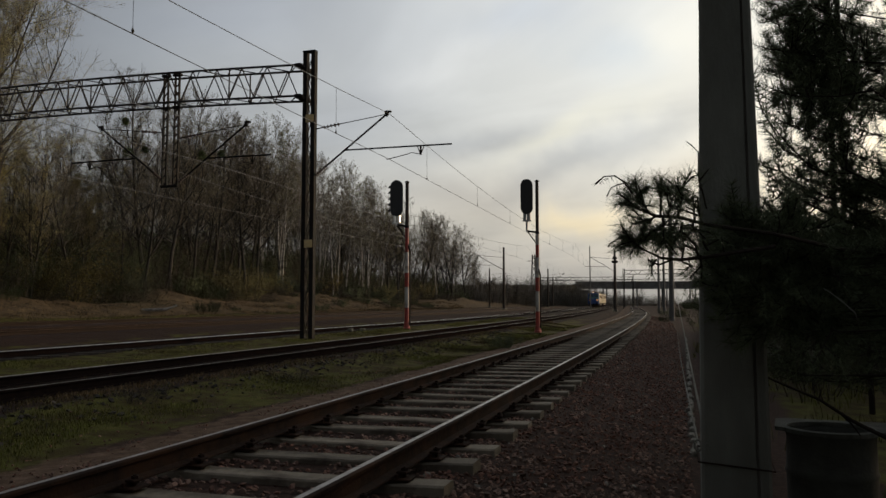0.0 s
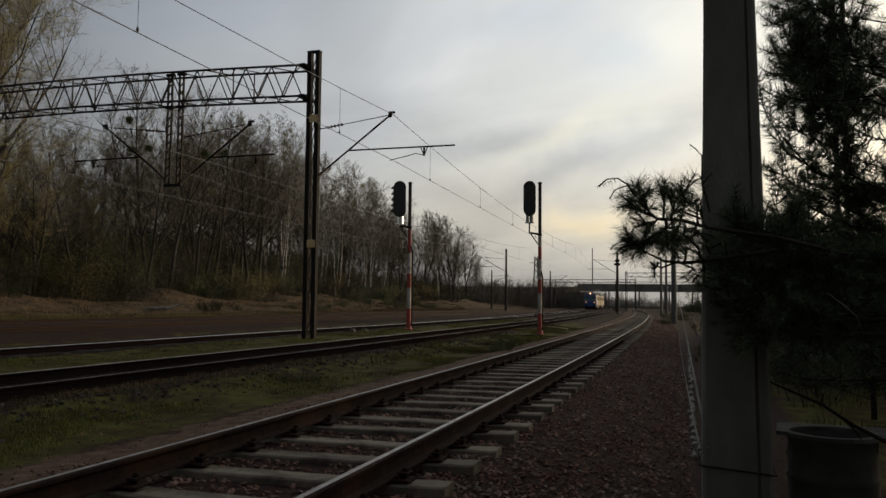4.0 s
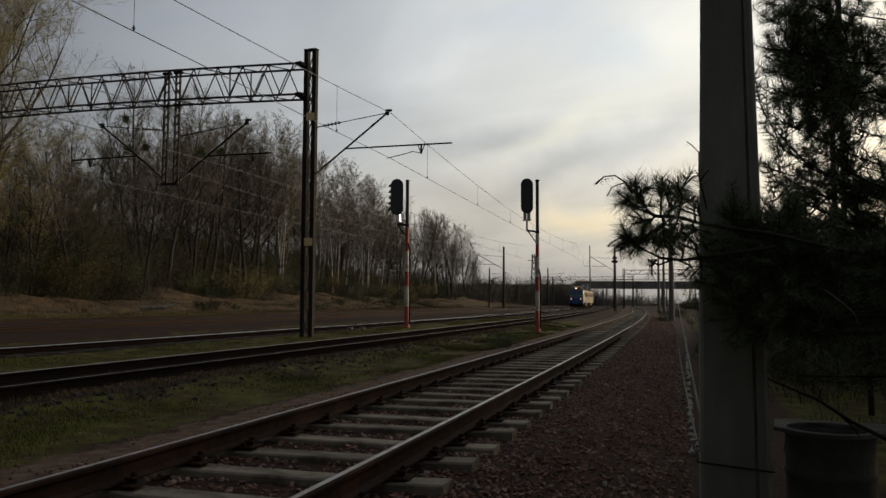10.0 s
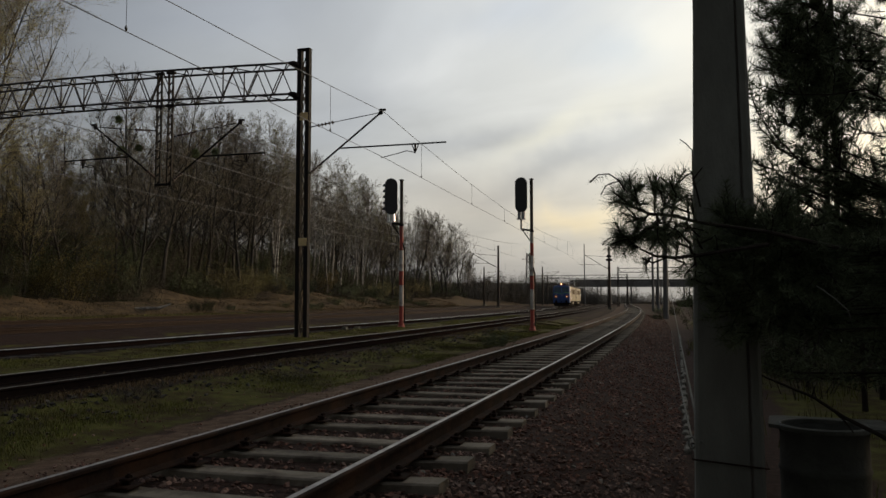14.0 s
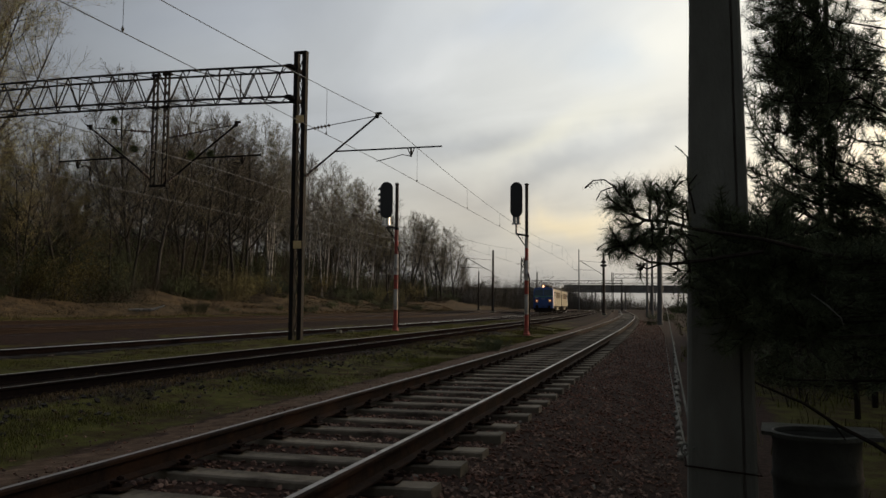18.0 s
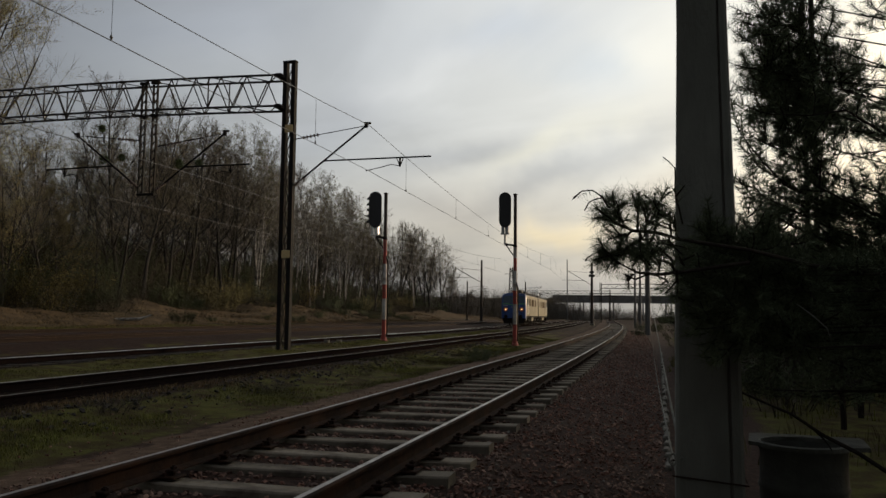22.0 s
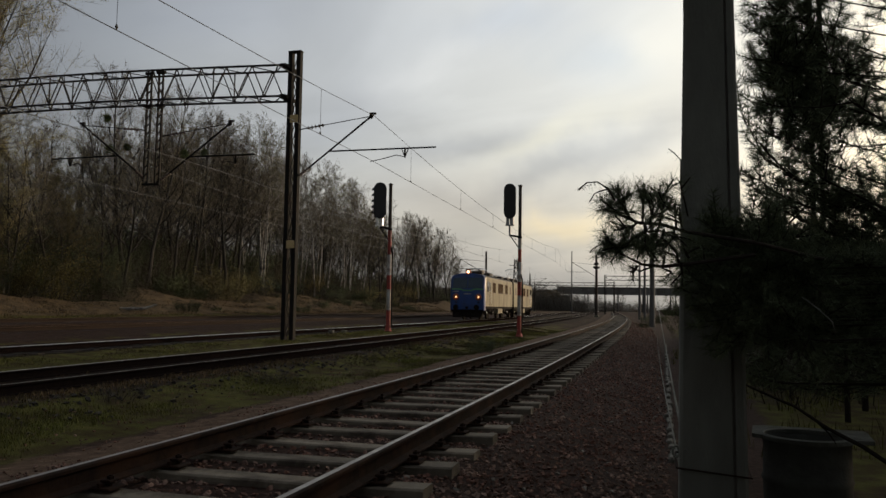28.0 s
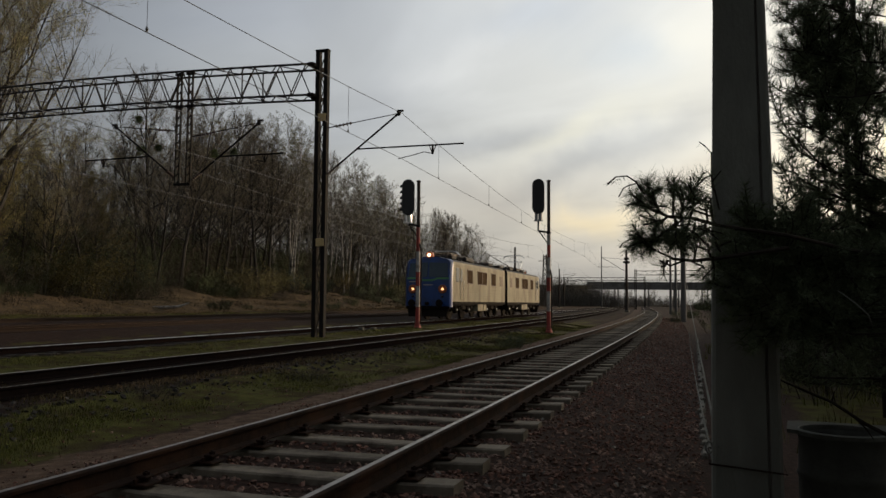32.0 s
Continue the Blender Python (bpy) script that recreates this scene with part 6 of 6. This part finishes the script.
# ---- near pole, barrel, kerb, cables ----
def build_near_pole():
    x, y = 0.136, 4.60
    root = thing("concrete_pole", "tapered grey concrete line pole with a dark recessed seam", "pole", pose(x, y, 0, 0, 0, 1.5))
    sh = Shape()
    levels = [(-0.4, 0.360), (0.2, 0.342), (1.0, 0.322), (1.5, 0.308), (2.0, 0.288), (2.8, 0.258), (5.0, 0.25), (9.0, 0.2)]
    rows = []
    for z, w in levels:
        h, c = w / 2, 0.016
        rows.append([Vector(p) for p in ((-h + c, -h, z), (h * 0.565, -h, z), (h * 0.585, -h + 0.012, z), (h * 0.645, -h + 0.012, z), (h * 0.665, -h, z), (h - c, -h, z), (h, -h + c, z), (h, h - c, z), (h - c, h, z), (-h + c, h, z), (-h, h - c, z), (-h, -h + c, z))])
    n = 12
    sh.add([p for r in rows for p in r], [(i * n + k, i * n + (k + 1) % n, i * n + n + (k + 1) % n, i * n + n + k) for i in range(len(rows) - 1) for k in range(n)])
    # the seam's faces take the darker concrete tone
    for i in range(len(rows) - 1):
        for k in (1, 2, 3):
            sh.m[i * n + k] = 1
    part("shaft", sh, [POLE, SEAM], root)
    part("cable_ring", Shape().tube([(-0.185 + 0.018 * math.cos(a), -0.10, 0.40 + 0.030 * math.sin(a)) for a in lin(0, math.tau, 14)], 0.006, 6), POLE, root, "pale porcelain cable ring")
    part("strap", Shape().tube([(-0.185, -0.185, 0.33), (0.185, -0.185, 0.30), (0.185, 0.18, 0.33), (-0.185, 0.18, 0.35), (-0.185, -0.185, 0.33)], 0.005, 6), RUST, root)


build_near_pole()


def build_barrel():
    x, y = 0.665, 5.05
    g = ground_z(x, y)
    dark = mat("weathered_drum", (0.060, 0.060, 0.050), (0.036, 0.036, 0.030), 6, 0.8, 0, 0.3, stain=(0.03, 0.026, 0.022), spec=0.2)
    root = thing("open_barrel", "old dark open-topped drum standing in the shade under the pine", "barrel", pose(x, y, g))
    t = 0.425 - g
    prof = [(0.205, -0.03), (0.212, 0.0), (0.232, 0.23), (0.242, 0.25), (0.232, 0.27), (0.236, 0.48), (0.246, 0.50), (0.236, 0.52), (0.232, t - 0.03), (0.238, t - 0.015), (0.238, t), (0.228, t), (0.215, t - 0.03), (0.208, 0.12), (0.0001, 0.1)]
    part("drum", Shape().lathe(prof, 32, close=False), dark, root, "", True)
    part("rim", Shape().tube([(0.230 * math.cos(a), 0.230 * math.sin(a), t + 0.020) for a in lin(0, math.tau, 32)], 0.006, 6), POLE, root, "pale worn rim")
    # square concrete surround that the drum is sunk in
    slab = thing("concrete_surround", "low weathered concrete surround with a round hole, round the drum", "concrete surround", pose(x, y, g, 0, 0, -5))
    plate, n = Shape(), 32
    rim, out = [], []
    for k in range(n):
        a = math.tau * k / n
        c, s = math.cos(a), math.sin(a)
        u = 0.25 if s < -0.25 else min((0.34 if c > 0 else 0.29) / max(abs(c), 1e-6), (0.33 if s > 0 else 0.262) / max(abs(s), 1e-6))
        rim.append((0.224 * c, 0.224 * s))
        out.append((u * c, u * s))
    vs = [(p, q, z) for z in (t - 0.002, t + 0.020) for p, q in rim + out]
    fs = []
    for k in range(n):
        j = (k + 1) % n
        fs += [(2 * n + k, 3 * n + k, 3 * n + j, 2 * n + j), (k, j, n + j, n + k), (n + k, n + j, 3 * n + j, 3 * n + k), (k, 2 * n + k, 2 * n + j, j)]
    part("top_slab", plate.add(vs, fs), mat("mossy_dark_concrete", (0.095, 0.094, 0.080), (0.050, 0.051, 0.042), 8, 0.95, 0, 0.4, 40, (0.045, 0.046, 0.034), 5), slab, "grey slab with a round hole")
    part("low_wall", Shape().box((0.02, 0.29, t / 2 - 0.03), (0.44, 0.04, t + 0.052), bevel=0.01), dark, slab)


build_barrel()
stick = Shape().tube([(0.29, 4.80, 0.76), (0.35, 4.76, 0.73), (0.57, 4.71, 0.64), (0.72, 4.66, 0.54), (0.88, 4.62, 0.46), (1.15, 4.58, 0.28), (1.5, 4.5, -0.30)], [0.005, 0.006, 0.008, 0.010, 0.012, 0.014, 0.016], 6)
stick.tube([(0.66, 4.68, 0.58), (0.72, 4.66, 0.52), (0.75, 4.63, 0.47)], [0.006, 0.005, 0.003], 5).tube([(0.57, 4.71, 0.64), (0.585, 4.70, 0.70)], [0.005, 0.003], 5)
solid("fallen_branch", stick, PINEBARK, "bare dead branch leaning over the concrete surround", "branch")


def build_kerb():
    root = thing("kerb", "row of small pale concrete edging stones half sunk beside the path", "kerb", kind="structure")
    rnd = random.Random(3)
    mesh = Shape().box((0, 0, 0), (0.065, 0.42, 0.16), bevel=0.015).mesh("edging_stone", KERBSTONE)
    short = Shape().box((0, 0, 0), (0.07, 0.24, 0.15), bevel=0.02).mesh("edging_stone", KERBSTONE)
    y = 8.0
    while y < 34:
        x = -0.095 - 0.0235 * (y - 7) + rnd.gauss(0, 0.010)
        if rnd.random() < 0.9:
            part("edging_stone", mesh if y > 10 else short, None, root, at=pose(x, y, ground_z(x, y) + rnd.uniform(-0.05, -0.01), rnd.gauss(0, 1.5), rnd.gauss(0, 2.5), rnd.gauss(1.3, 3)))
        y += 0.36 if y < 10 else 0.46


build_kerb()
for x_, y_, turn_, long_ in ((-0.185, 4.62, 8, 0.20), (-0.30, 5.15, 62, 0.20), (-0.52, 4.85, 25, 0.13)):
    solid("edging_block", Shape().box((0, 0, 0), (0.10, long_, 0.12), bevel=0.02), PALESTONE, "loose pale edging stone lying askew in the ballast", "stone", "loose edging stones", at=pose(x_, y_, ground_z(x_, y_) + 0.02, 4, 3, turn_))


def cable(name, pts, r, label, material):
    return solid(name, Shape().tube(pts, r, 6), material, label, "cable", "cables at the pole")


cable("slack_cable", sag((0.0, 4.40, 0.42), (-2.30, 67.5, 3.5), 0.22, 24), 0.008, "pale slack cable tied to the concrete pole", POLE)
cable("slack_cable", sag((-0.02, 4.55, 0.28), (-0.95, 30.0, 0.15), 0.20, 20), 0.007, "second cable sagging towards the kerb", POLE)


solid("pale_stalk", Shape().tube([(0.53, 4.1, 1.22), (0.545, 4.05, 1.205), (0.592, 4.0, 1.160), (0.643, 4.0, 1.107), (0.66, 4.02, 1.06)], [0.002, 0.0025, 0.003, 0.003, 0.002], 5), POLE, "thin pale dead stalk caught in the pine boughs", "stalk")

# ---- things of the distance ----
def line_pole(x, y, h, r, label, arm=0.0, name="line_pole"):
    root = thing(name, label, "pole", pose(x, y, ground_z(x, y)), group="poles along the tracks")
    part("shaft", Shape().tube([(0, 0, -0.3), (0, 0, h)], [r * 1.25, r * 0.8], 10), OLDPOLE if not arm else FARMAST, root)
    if arm:
        s = 1 if arm > 0 else -1
        a = abs(arm)
        part("cantilever_tube", Shape().tube([(0, 0, h * 0.64), (s * a, 0, h * 0.88)], 0.045, 6), MAST, root)
        part("tie_rod", Shape().tube([(0, 0, h * 0.84), (s * a, 0, h * 0.88)], 0.025, 6), MAST, root)
        part("registration_tube", Shape().tube([(s * a * 0.35, 0, h * 0.72), (s * a * 1.25, 0, h * 0.73)], 0.03, 6), MAST, root)
        part("mast_foot", Shape().box((0, 0, 0.1), (0.7, 0.7, 0.4), bevel=0.05), POLE, root)
    return root


line_pole(-28.0, 114.8, 9.3, 0.17, "dark overhead line mast with a bracket arm", -4.0, "catenary_mast")
line_pole(-46.0, 175.0, 8.8, 0.16, "distant overhead line mast with a bracket arm", 4.0, "catenary_mast")
line_pole(-35.1, 188.0, 9.3, 0.17, "distant overhead line mast", 4.0, "catenary_mast")
ringed = line_pole(-14.1, 136.0, 10.4, 0.22, "overhead line mast with two rings and a bracket", -4.0, "catenary_mast")
for z_, r_ in ((8.3, 0.55), (8.9, 0.42)):
    part("mast_ring", Shape().lathe([(r_ - 0.1, z_ - 0.2), (r_, z_ - 0.1), (r_, z_ + 0.1), (r_ - 0.1, z_ + 0.2)], 14), MAST, ringed)
line_pole(-43.0, 238.0, 9.0, 0.18, "far overhead line mast", 4.0, "catenary_mast")
line_pole(-2.5, 67.5, 8.6, 0.19, "wooden line pole beside the ballast path")
line_pole(-5.9, 113.8, 8.2, 0.16, "distant wooden line pole")
line_pole(-5.4, 118.0, 8.6, 0.17, "distant wooden line pole")
line_pole(-26.8, 200.0, 15.5, 0.14, "tall thin lighting mast", 0, "lighting_mast")


def far_gantry(x0, x1, y, h, label):
    root = thing("far_gantry", label, "gantry", group="distant gantries")
    for x in (x0, x1):
        part("mast", lattice_leg(Shape(), x, y, ground_z(x, y) - 0.1, h + 0.4, 0.5, 0.25, 0.16, 1.0), MAST, root)
    for z in (h, h - 1.0):
        part("boom_chord", Shape().bar((x0, y, z), (x1, y, z), 0.14), BOOM, root)
    sh = Shape()
    n = max(6, int(abs(x1 - x0) / 1.1))
    xs = lin(x0, x1, n)
    for i, (a, b) in enumerate(zip(xs, xs[1:])):
        sh.bar((a, y, h - (i % 2)), (b, y, h - 1 + (i % 2)), 0.08)
    tagged(part("boom_web", sh, BOOM, root), kind="stuff")


far_gantry(-18.6, 2.5, 200, 9.2, "distant lattice gantry over the near track")
far_gantry(-52, -21.5, 262, 9.6, "distant lattice gantry over the main tracks")
far_gantry(-30, 4, 284, 9.4, "far lattice gantry before the bridge")


def build_tower():
    root = thing("lattice_tower", "distant lattice steel tower", "tower", pose(-62.5, 305, 0))
    for sx in (-1, 1):
        for sy in (-1, 1):
            part("tower_leg", Shape().bar((sx * 1.3, sy * 1.3, -0.5), (sx * 0.45, sy * 0.45, 20), 0.2), MAST, root)
    sh = Shape()
    for k in range(9):
        a, b = 1.3 - 0.85 * k / 9, 1.3 - 0.85 * (k + 1) / 9
        for sy in (-1, 1):
            sh.bar((-a, sy * a, k * 2.2), (b, sy * b, k * 2.2 + 2.2), 0.1).bar((a, sy * a, k * 2.2), (-b, sy * b, k * 2.2 + 2.2), 0.1)
    tagged(part("tower_lacing", sh, MAST, root), kind="stuff")
    part("crossarm", Shape().bar((-2.5, 0, 17.5), (2.5, 0, 17.5), 0.2), MAST, root)


build_tower()


def build_bridge():
    ang = 18.0
    root = thing("road_bridge", "grey concrete road bridge spanning the tracks in the distance", "bridge", pose(-33.0, 303.0, 0, 0, 0, ang))
    part("deck", Shape().box((15, 0, 7.45), (58, 9, 1.9), bevel=0.1), BRIDGE, root)
    part("parapet", Shape().box((24, -4.6, 8.80), (76, 0.12, 0.8)), BRIDGE, root)
    for x in (-2.2, 9.0, 20.0, 30.5):
        for y in (-3.2, 3.2):
            part("pier", Shape().tube([(x, y, -0.9), (x, y, 6.6)], 0.24, 12), BRIDGE, root)
    part("abutment", Shape().box((-12.0, 0, 2.4), (6, 10, 7.4), bevel=0.2), BRIDGE, root)
    part("abutment", Shape().box((42.0, 0, 2.4), (8, 10, 7.4), bevel=0.2), BRIDGE, root)
    bank = Shape()
    for a, b in ((-13.9, -110.0), (45.9, 140.0)):
        n = len(bank.v)
        bank.add([(a, -14, -1), (a, -5, 7.9), (a, 5, 7.9), (a, 14, -1), (b, -14, -1), (b, -5, 7.9), (b, 5, 7.9), (b, 14, -1)],
                 [(0, 1, 2, 3), (7, 6, 5, 4), (0, 4, 5, 1), (1, 5, 6, 2), (2, 6, 7, 3)])
    part("embankment", bank, DRYGRASS, root, "grassy road embankment")


build_bridge()


def build_far_wood():
    rnd = random.Random(123)
    for k in range(70):
        y = 205 + 75 * rnd.random()
        x = -48 - bend(0) + bend(y) * 0.9 - 42 * rnd.random() ** 1.2 + 9
        if x > rail_x(T5, y) - 6:
            x = rail_x(T5, y) - 6 - 8 * rnd.random()
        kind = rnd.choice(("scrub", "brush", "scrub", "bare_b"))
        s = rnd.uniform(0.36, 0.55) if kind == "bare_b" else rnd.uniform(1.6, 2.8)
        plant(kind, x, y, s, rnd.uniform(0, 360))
    for k in range(46):
        x, y = rnd.uniform(-150, 110), rnd.uniform(620, 760)
        plant(rnd.choice(("bare_b", "bud", "green")), x, y, rnd.uniform(0.6, 1.0), rnd.uniform(0, 360))
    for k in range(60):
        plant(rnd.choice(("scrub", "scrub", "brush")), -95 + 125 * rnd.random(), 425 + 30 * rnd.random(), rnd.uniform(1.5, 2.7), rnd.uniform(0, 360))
    for k in range(70):
        y = 212 + 75 * rnd.random()
        x = rail_x(T5, y) - 7 - 60 * rnd.random() ** 1.3
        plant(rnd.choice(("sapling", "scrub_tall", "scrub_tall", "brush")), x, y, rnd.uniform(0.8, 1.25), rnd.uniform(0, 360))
    for k in range(46):
        u = -66 + 46 * rnd.random()
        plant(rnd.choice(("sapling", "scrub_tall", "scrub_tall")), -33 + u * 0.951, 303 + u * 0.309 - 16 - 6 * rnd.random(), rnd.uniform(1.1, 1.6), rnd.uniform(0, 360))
    for k in range(54):
        u = -31 + 25.0 * rnd.random()
        o = 14 + 10 * rnd.random()
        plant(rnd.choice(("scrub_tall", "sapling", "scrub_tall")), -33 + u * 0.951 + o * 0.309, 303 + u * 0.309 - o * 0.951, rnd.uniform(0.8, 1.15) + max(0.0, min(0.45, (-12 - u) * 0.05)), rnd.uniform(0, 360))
    for x, y, s in ((-2.9, 61.0, 0.22), (-4.2, 96.0, 0.4), (-2.5, 88.0, 0.5)):
        plant("brush" if s > 0.5 else "green", x, y, s, 70 * x)
    for k in range(26):
        y = 18 + 24 * rnd.random()
        plant(rnd.choice(("sapling_b", "green")), 1.25 - 0.020 * y + 0.05 * y * rnd.random(), y, rnd.uniform(0.22, 0.3) + 0.005 * y, rnd.uniform(0, 360))
    for k in range(26):
        y = 60 + 220 * rnd.random()
        plant(rnd.choice(("brush", "green")), rail_x(T1, y) + 8 + 10 * rnd.random() + y * 0.02, y, rnd.uniform(0.6, 1.2), rnd.uniform(0, 360))


build_far_wood()


def build_lattice_mast():
    x, y = 4.6, 31.0
    root = thing("catenary_mast", "twin-channel steel mast seen through the pine", "mast", pose(x, y, ground_z(x, y)))
    part("shaft", lattice_leg(Shape(), 0, 0, -0.2, 14.5, 0.46, 0.25, 0.15, 0.8), MAST, root)
    part("mast_foot", Shape().box((0, 0, 0.05), (1.0, 0.8, 0.4), bevel=0.05), POLE, root)


build_lattice_mast()

# ---- small things along the tracks ----
sh_ = Shape().tube([(-1.6, 0, 0.16), (-0.4, 0.05, 0.2), (0.9, -0.05, 0.24), (1.7, 0.1, 0.55)], [0.10, 0.13, 0.12, 0.05], 8)
solid("fallen_birch_log", sh_, BIRCH, "pale fallen birch log lying on the dry bank", "log", at=pose(-40.6, 52.2, ground_z(-40.6, 52.2), 0, 0, 24))
for dx in (0, 0.55):
    x_, y_ = rail_x(T3, 33.0) + 1.25 + dx, 33.0 + dx * 0.2
    o_ = thing("point_machine_box", "small pale point-rodding box beside the rails", "trackside box", pose(x_, y_, ground_z(x_, y_), 0, 0, 10), group="trackside boxes")
    part("housing", Shape().box((0, 0, 0.05), (0.2, 0.26, 0.12), bevel=0.04), POLE, o_)
    part("cover", Shape().box((0, 0, 0.12), (0.22, 0.28, 0.025), bevel=0.015), POLE, o_)
for k, (q_, y_) in enumerate(((-5.2, 24.0), (-6.3, 12.5), (-7.0, 9.0), (-6.6, 17.0))):
    o_ = plant("brush_b" if k else "green", q_ + bend(y_), y_, 0.16 if k else 0.24, 60 * k)
for ob_ in list(PROTO.values()):
    for o_ in (*ob_.children_recursive, ob_):
        bpy.data.objects.remove(o_, do_unlink=True)


# ---- what moves ----
def motions():
    walk(loco, [(k * 0.5, loco_pose(k * 0.5)) for k in range(65)])
    for w, y in wheelsets:
        rows = []
        for k in range(321):
            t = k * 0.1
            roll = math.degrees((loco_y(0) - loco_y(t)) / 0.625)
            rows.append((t, pose(0, y, 0.625, roll % 360, 0, 0)))
        walk(w, rows)


motions()
